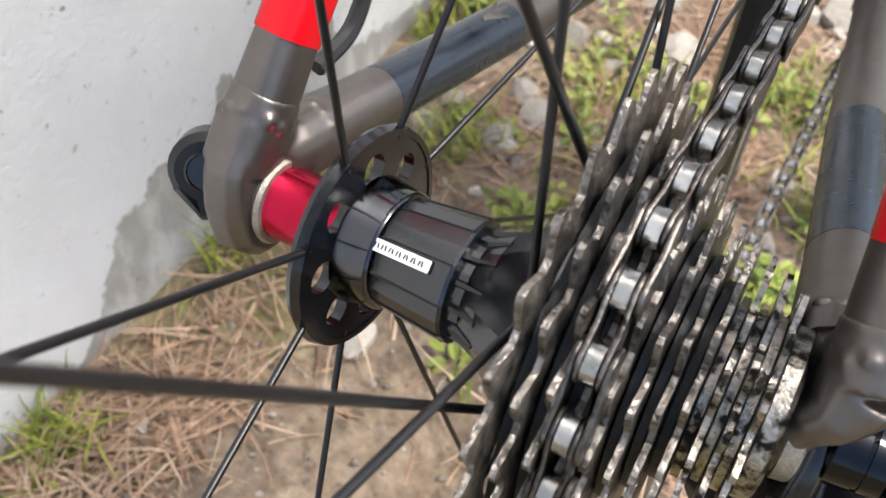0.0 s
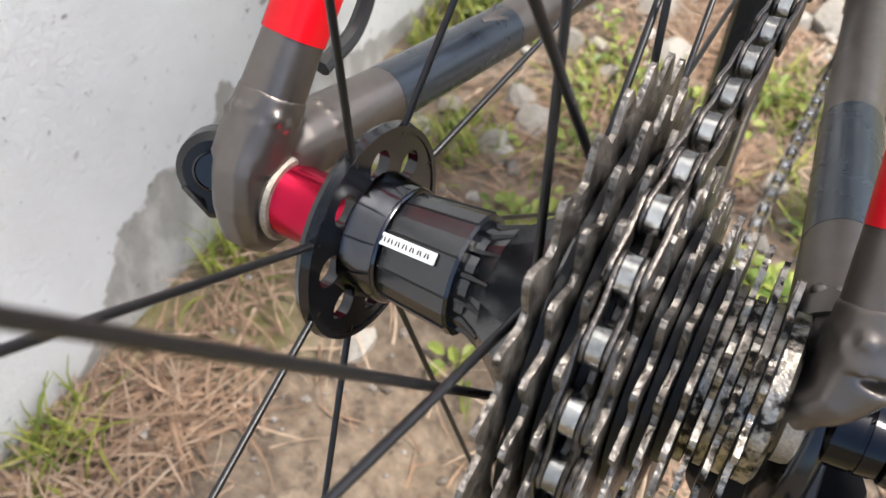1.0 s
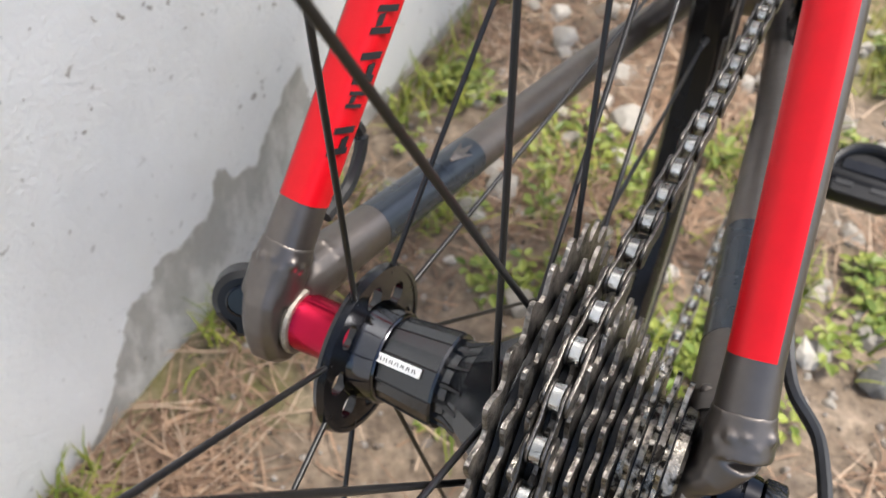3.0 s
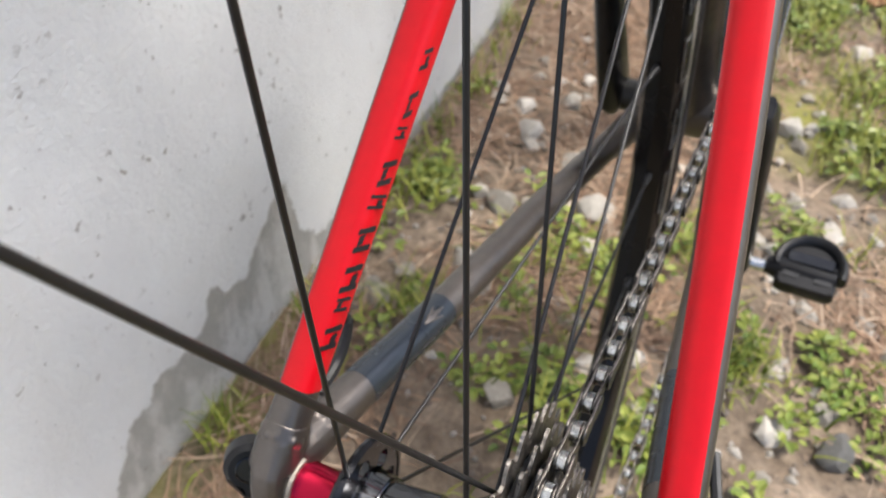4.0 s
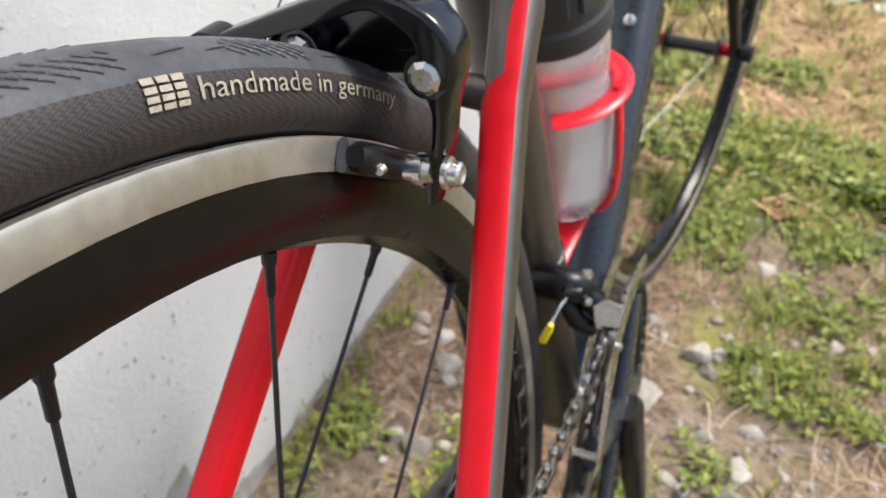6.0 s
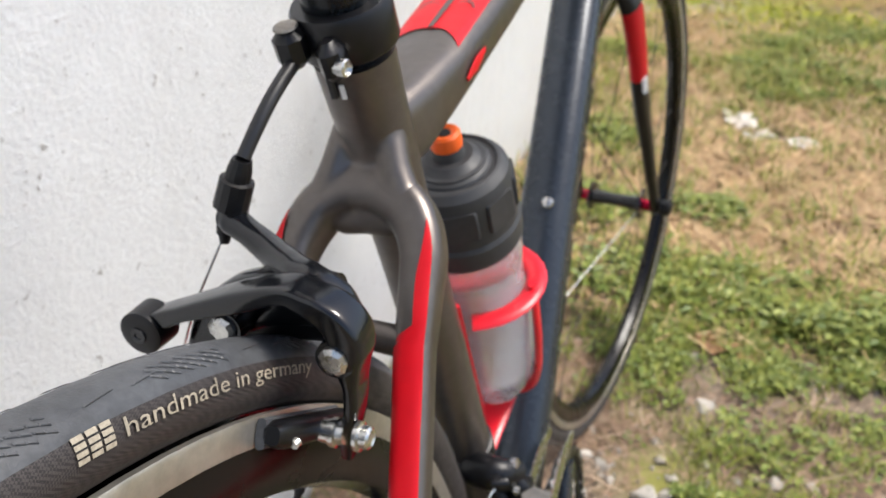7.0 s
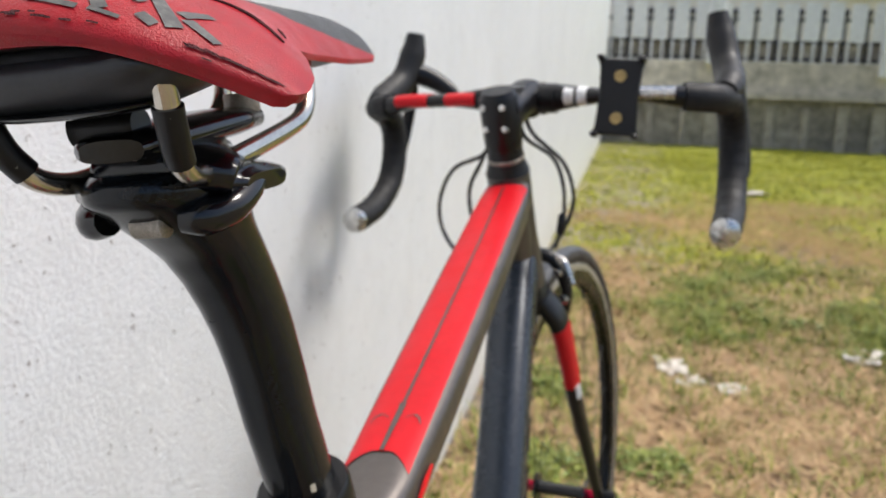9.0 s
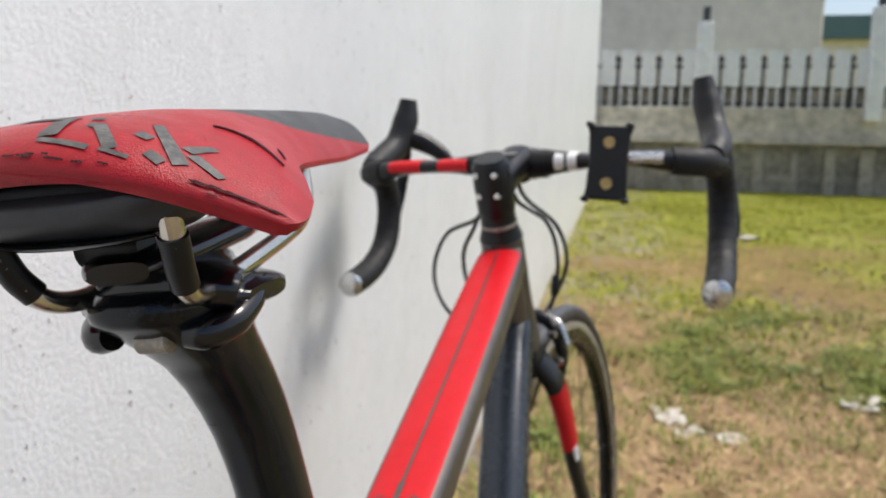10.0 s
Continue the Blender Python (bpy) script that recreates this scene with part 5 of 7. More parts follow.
for side in (1, -1):
    part("head_wing", sweep(smooth_path([(side * 0.013, 0.181, 0.8500), (side * 0.0190, 0.183, 0.8495), (side * 0.0235, 0.190, 0.8515), (side * 0.0250, 0.200, 0.8555), (side * 0.0252, 0.212, 0.8610)], 4), [(0.005, 0.0045), (0.0055, 0.0055), (0.0060, 0.0055), (0.0050, 0.0045), (0.002, 0.002)], 14), BLACK, post)

# rows from the tail to the nose: place, half width, height of the middle, height of the rim
ST = ((0.1380, 0.0650, 0.9035, 0.8818), (0.1388, 0.0668, 0.9062, 0.8818), (0.1410, 0.0688, 0.9089, 0.8818), (0.1460, 0.0698, 0.9118, 0.8819), (0.1550, 0.0693, 0.9148, 0.8826), (0.170, 0.0668, 0.9172, 0.8862), (0.190, 0.0590, 0.9188, 0.8925), (0.210, 0.0500, 0.9196, 0.8965), (0.240, 0.0410, 0.9203, 0.8975), (0.270, 0.0355, 0.9210, 0.8980), (0.310, 0.0300, 0.9216, 0.8985), (0.340, 0.0240, 0.9215, 0.9000), (0.372, 0.0190, 0.9185, 0.9020), (0.386, 0.0145, 0.9155, 0.9040), (0.393, 0.0085, 0.9115, 0.9060))
ys = np.array([s[0] for s in ST])
SAD_Y = np.concatenate([[0.1380, 0.1384, 0.1390, 0.1400, 0.1420, 0.1445], np.linspace(0.148, 0.380, 44), np.linspace(0.384, 0.393, 5)])


def saddle_at(y, s):
    """The saddle's top: y along, s from -1 to 1 across."""
    w, z, e = (float(np.interp(y, ys, [q[i] for q in ST])) for i in (1, 2, 3))
    bend = float(np.interp(y, (0.138, 0.150, 0.20, 0.30), (1.9, 2.3, 2.9, 2.9))) * (1.0 if s > 0 else 1.0 + 1.1 * min(1.0, -s * 2.5))
    back = 0.024 * abs(s) ** 2.2 * max(0.0, min(1.0, (0.23 - y) / 0.09)) ** 1.5
    return Vector((w * s - 0.008, y + back, z - (z - e) * abs(s) ** bend))


def saddle_shell():
    V, F, idx, n = [], [], [], 41
    cross = [math.sin(radians(-90 + 180 * j / (n - 1))) for j in range(n)]
    c0 = cross[28]  # the columns inside this one carry the grey nose panel
    for y in SAD_Y:
        e = float(np.interp(y, ys, [q[3] for q in ST])) - 0.0022
        b = float(np.interp(y, (0.205, 0.212, 0.230, 0.260, 0.30, 0.35, 0.385), (c0, 0.06, 0.50, 0.74, 0.84, 0.92, 0.985)))
        row = [math.copysign(abs(c) / c0 * b if abs(c) <= c0 else b + (abs(c) - c0) / (1 - c0) * (1 - b), c) for c in cross]
        for s in row:
            V.append(saddle_at(float(y), s))
        for s in reversed(row):
            p = saddle_at(float(y), s)
            mid = (0.8990 if y < 0.2 else 0.9030) if y > 0.1405 else p.z - 0.0025 - 0.0005 * (y - 0.138) / 0.0025
            low = mid - (mid - e) * abs(s) ** 2.4 if y > 0.1405 else mid
            V.append(Vector(((p.x + 0.008) * 0.97 - 0.008, p.y + (0.001 if y < 0.15 else 0.0), min(low, p.z - 0.002))))
    m = 2 * n
    for i in range(len(SAD_Y) - 1):
        y = SAD_Y[i]
        for k in range(m):
            F.append((i * m + k, i * m + (k + 1) % m, (i + 1) * m + (k + 1) % m, (i + 1) * m + k))
            s = abs(cross[k] + cross[min(k + 1, n - 1)]) / 2 if k < n else abs(cross[m - 1 - k])
            if k >= n:
                idx.append(2 if s < (0.80 if y < 0.20 else 0.55) and y > 0.142 else 0)
            else:
                idx.append(1 if s < c0 and y > 0.211 else 0)
    F += [tuple(range(m))[::-1], tuple((len(SAD_Y) - 1) * m + k for k in range(m))]
    idx += [0, 1]
    return V, F, idx


saddle = part("saddle", saddle_shell(), [LEATHER, GREYLEATHER, SHELL], bicycle, "worn red leather saddle with a dark grey nose", angle=60)
under = part("under_shell", sweep(smooth_path([(-0.003, 0.1470, 0.8945), (-0.003, 0.1490, 0.8925), (-0.003, 0.155, 0.8915), (-0.002, 0.168, 0.8910), (0, 0.20, 0.896), (0, 0.25, 0.905)], 4), [(0.028, 0.0020), (0.034, 0.0055), (0.038, 0.0088), (0.040, 0.0100), (0.034, 0.008), (0.016, 0.004)], 28, power=2.3), SHELL, saddle, "black plastic saddle base")
part("shell_lip", sweep(smooth_path([(-0.026, 0.1580, 0.8830), (-0.012, 0.1545, 0.8818), (0.010, 0.1545, 0.8818), (0.024, 0.1580, 0.8830)], 5), [(0.004, 0.0010), (0.005, 0.0013), (0.005, 0.0013), (0.004, 0.0010)], 10), BLACK, saddle, "glossy lower edge of the base")
for side in (1, -1):
    rail = part("rail", sweep(smooth_path([(side * 0.0300, 0.1540, 0.893), (side * 0.0290, 0.1568, 0.8846), (side * 0.0270, 0.1611, 0.8734), (side * 0.0243, 0.1672, 0.8655), (side * 0.0220, 0.1780, 0.8625), (side * 0.0210, 0.1944, 0.8642), (side * 0.0208, 0.2374, 0.8714), (side * 0.0198, 0.2570, 0.8762), (side * 0.0185, 0.2665, 0.8840), (side * 0.0175, 0.2685, 0.8950), (side * 0.0170, 0.2690, 0.9060)], 6), 0.0035, 16), CHROME, saddle, "polished titanium rail")
    sl = part("rail_sleeve", sweep(smooth_path([(side * 0.0286, 0.1577, 0.8820), (side * 0.0270, 0.1611, 0.8734), (side * 0.0250, 0.1655, 0.8672)], 5), 0.0042, 16), SATIN, rail)
    for k in range(5):
        u = k / 4
        c = Vector((side * 0.0280, 0.1590, 0.8790)).lerp(Vector((side * 0.0257, 0.1640, 0.8695)), u)
        part("sleeve_bar", block(0.0016, 0.0006, 0.0011, Matrix.Translation(c + Vector((0.0020, -0.0037, 0))) @ Euler((0, 0, radians(28))).to_matrix().to_4x4(), 0.0002), SILVERPRINT, rail)


def on_saddle(x, y, up=0.00035):
    w = float(np.interp(y, ys, [q[1] for q in ST]))
    return saddle_at(y, max(-0.985, min(0.985, (x + 0.008) / w))) + Vector((0, -up * 0.8, up * 0.8))


def saddle_patch(cx, cy, w, h, skew=0.0, bow=0.0):
    V, F = [], []
    a, b = 6, 6
    for i in range(a + 1):
        for j in range(b + 1):
            u, v = i / a - 0.5, j / b - 0.5
            V.append(on_saddle(cx + w * u + skew * v, cy + h * v + bow * u * u))
    for i in range(a):
        for j in range(b):
            k = i * (b + 1) + j
            F.append((k, k + 1, k + b + 2, k + b + 1))
    return V, F


# worn print on the tail, as plain bars and dots
def saddle_bar(a, b, w0, w1, rows=8):
    """A bar on the leather from a to b, w0 to w1 wide."""
    V, F = [], []
    d = Vector((b[0] - a[0], b[1] - a[1])).normalized()
    for i in range(rows + 1):
        u = i / rows
        w = (w0 + (w1 - w0) * u) / 2 * (1 + 0.03 * math.sin(i * 2.7))
        x, y = a[0] + (b[0] - a[0]) * u, a[1] + (b[1] - a[1]) * u
        for e in (-1, -0.33, 0.33, 1):
            V.append(on_saddle(x - d.y * w * e, y + d.x * w * e))
    for i in range(rows):
        for j in range(3):
            k = i * 4 + j
            F.append((k, k + 1, k + 5, k + 4))
    return V, F


PRINTED = (((-0.0250, 0.1705), (0.0030, 0.1600), 0.0060, 0.0060), ((0.0015, 0.1575), (0.0045, 0.1455), 0.0062, 0.0062), ((0.0030, 0.1440), (0.0165, 0.1428), 0.0020, 0.0024), ((0.0105, 0.1537), (0.0150, 0.1543), 0.0040, 0.0036), ((0.0135, 0.1540), (0.0215, 0.1438), 0.0040, 0.0040), ((0.0190, 0.1432), (0.0262, 0.1424), 0.0018, 0.0016), ((0.0075, 0.1600), (0.0105, 0.1612), 0.0036, 0.0036), ((0.0232, 0.1538), (0.0272, 0.1525), 0.0038, 0.0038), ((0.0290, 0.1460), (0.0330, 0.1437), 0.0034, 0.0034), ((0.0235, 0.1635), (0.0368, 0.1452), 0.0034, 0.0048), ((0.0388, 0.1612), (0.0355, 0.1525), 0.0030, 0.0042), ((0.0372, 0.1512), (0.0452, 0.1463), 0.0042, 0.0030))
for a, b, w0, w1 in PRINTED:
    part("print_bar", saddle_bar(a, b, w0 * 0.8, w1 * 0.8), SILVERPRINT, saddle, "worn silver grey print")
rnd = random.Random(4)
for k in range(22):
    u = k / 21
    part("tear", saddle_patch(0.0410 + 0.0170 * u + rnd.uniform(-0.0006, 0.0006), 0.1412 + 0.0014 * u + rnd.uniform(-0.0003, 0.0004), 0.0020, rnd.uniform(0.0004, 0.0013), rnd.uniform(-0.001, 0.001)), CRACKED, saddle, "frayed tear in the leather")
for k in range(12):
    part("scuff", saddle_patch(rnd.uniform(-0.005, 0.045), 0.1392 + rnd.uniform(-0.0002, 0.0006), rnd.uniform(0.0015, 0.004), 0.0004, 0), CRACKED, saddle, "dark scuff on the rim")
seam = [on_saddle(float(np.interp(u, (0, 0.45, 1), (0.0300, 0.0370, 0.0480))), float(np.interp(u, (0, 0.25, 0.5, 0.75, 1), (0.1806, 0.1842, 0.1858, 0.1850, 0.1820))), 0.0004) for u in np.linspace(0, 1, 14)]
part("seam", sweep(seam, [0.0003, 0.0006, 0.0004], 6), CRACKED, saddle, "dark seam")
part("seam", sweep([on_saddle(0.0400 + 0.005 * u, 0.2000 - 0.008 * u, 0.0004) for u in np.linspace(0, 1, 6)], [0.0003, 0.0006, 0.0003], 6), CRACKED, saddle)

# ---- fork and front wheel, turned with the bars ----
fork = part("fork", sweep(smooth_path([head_at(0.672), head_at(0.652), head_at(0.640)], 3), [(0.024, 0.026), (0.030, 0.026), (0.032, 0.018)], 24, up=(0, 1, 0), power=2.4), SATIN, bicycle, "black fork with red leg panels", m=TURNED)
for side in (1, -1):
    leg = smooth_path([head_at(0.655) + Vector((side * 0.020, 0, 0)), head_at(0.625) + Vector((side * 0.036, 0.001, 0)), head_at(0.58) + Vector((side * 0.0415, 0.003, 0)), head_at(0.515) + Vector((side * 0.0445, 0.008, 0)), head_at(0.44) + Vector((side * 0.048, 0.022, 0)), (side * 0.0525, 0.984, 0.338)], 8)
    prof = blend([(0.0105, 0.019), (0.0100, 0.0185), (0.0095, 0.0170), (0.0085, 0.0140), (0.0075, 0.0105), (0.0060, 0.0085)], len(leg))
    for a, b, mt, nm in ((0, 9, SATIN, "fork_leg"), (9, 21, RED, "red_panel"), (21, len(leg) - 1, SATIN, "fork_leg")):
        part(nm, sweep(leg[a:b + 1], prof[a:b + 1], 20, up=(0, 1, 0.3), power=2.3), mt, fork)
    part("white_mark", sweep([leg[21] + Vector((side * 0.007, -0.006, 0)), leg[23] + Vector((side * 0.007, -0.006, 0))], [(0.0030, 0.006), (0.003, 0.006)], 8, up=(0, 1, 0.3)), WHITE, fork)
FAXLE = Vector((0, 0.985, 0.34))
front, _ = wheel_rim("front_wheel", "front wheel with dark rim and black spokes", TURNED @ Matrix.Translation(FAXLE))
for k in range(20):
    ang = 9 + 18 * k
    # the glint on spoke 10 is put into its colour: pale steel, slightly thicker
    spoke("spoke", front, at_angle(0.017, ang, 0.034 * (1 if k % 2 or k == 10 else -1), CZ), at_angle(0.2815, ang, 0.0, CZ), 0.0006 if k != 10 else 0.0009, None if k != 10 else STEEL)
part("hub_shell", lathe([(-0.036, 0.019), (-0.033, 0.020), (-0.031, 0.010), (-0.010, 0.0085), (0.010, 0.0085), (0.031, 0.010), (0.033, 0.020), (0.036, 0.019)], (0, 0, 0), 28), BLACK, front, "black front hub")
for side in (1, -1):
    part("red_end", lathe([(-0.009, 0.0075), (0.009, 0.0075)], (side * 0.044, 0, 0), 20), REDANO, front, "red anodised end cap")
    part("skewer_end", lathe([(-0.007, 0.0085), (-0.006, 0.010), (0.006, 0.010), (0.008, 0.007)], (side * 0.066, 0, 0), 20), SATIN, front)
fb = part("front_brake", sweep(smooth_path([(0.030, 0.895, 0.618), (0.034, 0.893, 0.650), (0.022, 0.890, 0.684), (0.0, 0.888, 0.692), (-0.022, 0.890, 0.684), (-0.034, 0.893, 0.650), (-0.030, 0.895, 0.618)], 6), [(0.006, 0.006), (0.007, 0.009), (0.008, 0.010), (0.008, 0.010), (0.008, 0.010), (0.007, 0.009), (0.006, 0.006)], 16, up=(0, 1, 0)), SATIN, bicycle, "black and silver front brake caliper", m=TURNED)
for x, z in ((0.026, 0.672), (-0.020, 0.676), (0.032, 0.640)):
    part("pivot_cap", lathe([(-0.004, 0.003), (-0.003, 0.0065), (0.016, 0.0065), (0.019, 0.004)], (x, 0.885, z), 9, "y"), STEEL, fb, smooth=False)
part("release_lever", sweep(smooth_path([(0.020, 0.888, 0.690), (0.034, 0.884, 0.682), (0.044, 0.880, 0.660)], 4), [(0.005, 0.006), (0.005, 0.006), (0.003, 0.004)], 12), STEEL, fb)

# ---- stem and handlebar ----
CLAMP = Vector((0, 0.856, 0.872))
stem = part("stem", sweep(smooth_path([head_at(0.852) + Vector((0, 0.004, 0)), head_at(0.858) + Vector((0, 0.03, 0.002)), CLAMP + Vector((0, -0.018, 0)), CLAMP], 4), [(0.020, 0.020), (0.0165, 0.0165), (0.018, 0.0165), (0.021, 0.0215)], 24, power=2.6), SATIN, bicycle, "black alloy stem with silver bolts", m=TURNED)
part("headset_spacer", sweep([head_at(z) for z in (0.800, 0.802, 0.812, 0.826)], [0.0232, 0.0225, 0.0190, 0.0182], 28), SATIN, stem)
part("headset_ring", lathe([(-0.002, 0.0190), (-0.0015, 0.0194), (0.0015, 0.0194), (0.002, 0.0190)], (0, 0, 0), 28, "z"), WASHER, stem, "thin worn metal ring", m=Matrix.Translation(head_at(0.815)) @ Vector((0, 0, 1)).rotation_difference(head_way).to_matrix().to_4x4())
part("steerer_clamp", sweep([head_at(z) for z in (0.826, 0.832, 0.876, 0.880)], [0.0180, 0.0198, 0.0198, 0.0175], 24), SATIN, stem)
part("top_cap", sweep([head_at(0.880), head_at(0.883)], [0.0172, 0.0160], 24), SATIN, stem)
for x, y, z in ((0.010, -0.018, 0.845), (0.010, -0.018, 0.866), (-0.010, -0.018, 0.845), (-0.010, -0.018, 0.866)):
    part("stem_bolt", lathe([(-0.004, 0.0018), (-0.0035, 0.0032), (0.008, 0.0032)], head_at(z) + Vector((x, y, 0)), 12, "y"), STEEL, stem)
for x in (-0.016, 0.016):
    for dz in (-0.014, 0.014):
        part("face_bolt", lathe([(0, 0.004), (0.012, 0.004), (0.015, 0.003)], CLAMP + Vector((x, 0.010, dz)), 12, "y"), STEEL, stem)
for k, x in enumerate((-0.008, -0.003, 0.002, 0.007)):
    part("white_bar", block(0.003, 0.022, 0.0006, Matrix.Translation((x, 0.820, 0.8855)), 0.0002), WHITE, stem)


def bar_side(side):
    return [CLAMP, CLAMP + Vector((side * 0.05, 0, 0.001)), CLAMP + Vector((side * 0.115, -0.002, 0.001)), CLAMP + Vector((side * 0.160, 0.000, -0.002)), Vector((side * 0.190, 0.872, 0.867)), Vector((side * 0.203, 0.898, 0.864)), Vector((side * 0.207, 0.926, 0.856)), Vector((side * 0.209, 0.944, 0.834)), Vector((side * 0.210, 0.944, 0.802)), Vector((side * 0.211, 0.928, 0.769)), Vector((side * 0.212, 0.896, 0.747)), Vector((side * 0.212, 0.862, 0.738)), Vector((side * 0.212, 0.838, 0.735))]


bar = part("handlebar", sweep([CLAMP + Vector((-0.035, 0, 0)), CLAMP + Vector((0.035, 0, 0))], 0.0158, 24), SATIN, bicycle, "black drop handlebar with cork tape and red flashes", m=TURNED)
for side in (1, -1):
    path = smooth_path(bar_side(side), 6)
    part("bar_top", sweep(path[4:20], [(0.0140, 0.0150), (0.0185, 0.0078), (0.0180, 0.0072), (0.0130, 0.0115)], 20, up=(0, 0, 1), power=2.3), SATIN, bar)
    part("bar_tape", sweep(path[19:], [0.0148, 0.0155, 0.0158, 0.0158, 0.0158], 18, up=(1, 0, 0)), TAPE, bar, "black bar tape")
    for k in range(11):
        c = path[32 + 3 * k] if 32 + 3 * k < len(path) - 1 else None
        if c is not None:
            nx = path[33 + 3 * k]
            part("tape_edge", sweep([c, c.lerp(nx, 0.5)], [0.0163, 0.0159], 16, up=(1, 0, 0)), TAPE, bar)
    e, f = path[-1], path[-3]
    part("end_plug", along(e, e + (e - f), [(0, 0.0150), (0.002, 0.0155), (0.006, 0.0150), (0.009, 0.0110), (0.0105, 0.004)], 20), STEEL, bar, "silver bar end plug")
    hood = smooth_path([(side * 0.203, 0.892, 0.872), (side * 0.206, 0.915, 0.878), (side * 0.204, 0.940, 0.886), (side * 0.198, 0.962, 0.902), (side * 0.191, 0.975, 0.932), (side * 0.187, 0.978, 0.958)], 5)
    part("brake_hood", sweep(hood, [(0.013, 0.012), (0.0165, 0.017), (0.0165, 0.019), (0.0155, 0.018), (0.0160, 0.017), (0.0110, 0.0110)], 20), HOOD, bar, "black rubber brake hood")
    lev = smooth_path([(side * 0.199, 0.984, 0.915), (side * 0.207, 0.998, 0.880), (side * 0.214, 0.992, 0.835), (side * 0.219, 0.975, 0.795), (side * 0.221, 0.965, 0.775)], 5)
    part("brake_lever", sweep(lev, [(0.010, 0.008), (0.009, 0.006), (0.0085, 0.0045), (0.0085, 0.004), (0.006, 0.003)], 14, up=(0, 1, 0)), SATIN, bar, "black brake lever")
part("lever_body", sweep(smooth_path([(-0.188, 0.975, 0.908), (-0.168, 0.985, 0.898), (-0.148, 0.990, 0.884), (-0.134, 0.990, 0.870)], 4), [(0.012, 0.014), (0.012, 0.013), (0.010, 0.010), (0.005, 0.006)], 14), SATIN, bar, "black lever body")
for x0, x1 in ((-0.055, -0.088), (-0.112, -0.150)):
    part("red_flash", sweep([CLAMP + Vector((x0, -0.0035, 0.0015)), CLAMP + Vector(((x0 + x1) / 2, -0.004, 0.0018)), CLAMP + Vector((x1, -0.003, 0.0014))], [(0.0190, 0.0082), (0.0189, 0.0080), (0.0186, 0.0078)], 20, power=2.3), RED, bar, "red band on the bar top")
for x0, x1 in ((0.048, 0.058), (0.062, 0.072)):
    part("white_flash", sweep([CLAMP + Vector((x0, -0.001, 0.0015)), CLAMP + Vector((x1, -0.002, 0.0016))], [(0.0181, 0.0110), (0.0189, 0.0090)], 20, power=2.3), WHITE, bar, "white print on the bar top")
part("silver_flash", sweep([CLAMP + Vector((0.124, -0.0035, 0.002)), CLAMP + Vector((0.160, -0.002, 0.001))], [(0.0189, 0.0078), (0.0184, 0.0078)], 20, power=2.3), STEEL, bar, "bare metal band on the bar")
mount_m = Matrix.Translation(CLAMP + Vector((0.107, -0.030, -0.001))) @ Euler((radians(82), radians(5), radians(STEER * 0.5))).to_matrix().to_4x4()
mount = part("phone_mount", slab([(-0.024, 0.038), (-0.021, 0.030), (-0.0195, 0.0), (-0.021, -0.030), (-0.024, -0.038), (0.024, -0.038), (0.021, -0.030), (0.0195, 0.0), (0.021, 0.030), (0.024, 0.038)], 0.009, mount_m, 0.002), PLASTIC, bar, "black phone holder")
for v in (-0.021, 0.021):
    part("brass_screw", lathe([(0, 0.0062), (0.001, 0.0058), (0.0012, 0.001)], (0, 0, 0), 18, "z"), BRASS, mount, m=mount_m @ Matrix.Translation((0, v, 0.0045)))
for v in (-0.038, 0.038):
    for u in (-0.020, 0.020):
        part("grip_claw", block(0.008, 0.006, 0.014, mount_m @ Matrix.Translation((u, v, 0.006)), 0.002), PLASTIC, mount)
part("bar_clamp", lathe([(-0.012, 0.014), (-0.011, 0.0165), (0.011, 0.0165), (0.012, 0.014)], CLAMP + Vector((0.107, -0.003, 0.002)), 20), PLASTIC, mount)
# cables from the bars to the frame and brake
for pts in ([(-0.012, 0.850, 0.862), (-0.033, 0.850, 0.818), (-0.079, 0.870, 0.798), (-0.099, 0.870, 0.755), (-0.081, 0.840, 0.716), (-0.024, 0.790, 0.680)], [(-0.010, 0.850, 0.862), (-0.040, 0.850, 0.807), (-0.059, 0.870, 0.780), (-0.062, 0.870, 0.753), (-0.045, 0.835, 0.715), (-0.022, 0.790, 0.690)], [(0.006, 0.858, 0.860), (0.009, 0.860, 0.831), (0.034, 0.900, 0.802), (0.043, 0.910, 0.767), (0.040, 0.910, 0.726), (0.030, 0.900, 0.695)], [(0.010, 0.860, 0.862), (0.017, 0.870, 0.833), (0.044, 0.920, 0.793), (0.052, 0.930, 0.749), (0.038, 0.930, 0.712), (0.022, 0.880, 0.690)]):
    part("cable", sweep(smooth_path(pts, 6), 0.0025, 8), CABLE, frame_, "black cable housing")
part("barrel_adjuster", along((0.040, 0.910, 0.735), (0.034, 0.905, 0.700), [(0, 0.003), (0.003, 0.005), (0.022, 0.005), (0.026, 0.003)], 14), SATIN, fb, m=TURNED.inverted())
# short cable loop beside the left dropout and the one that leaves the right stay
part("cable", sweep(smooth_path([(-0.066, 0.030, 0.392), (-0.067, 0.045, 0.388), (-0.0655, 0.052, 0.376), (-0.0655, 0.042, 0.364), (-0.0655, 0.026, 0.362)], 6), 0.0024, 8), CABLE, frame_, "black cable end loop")

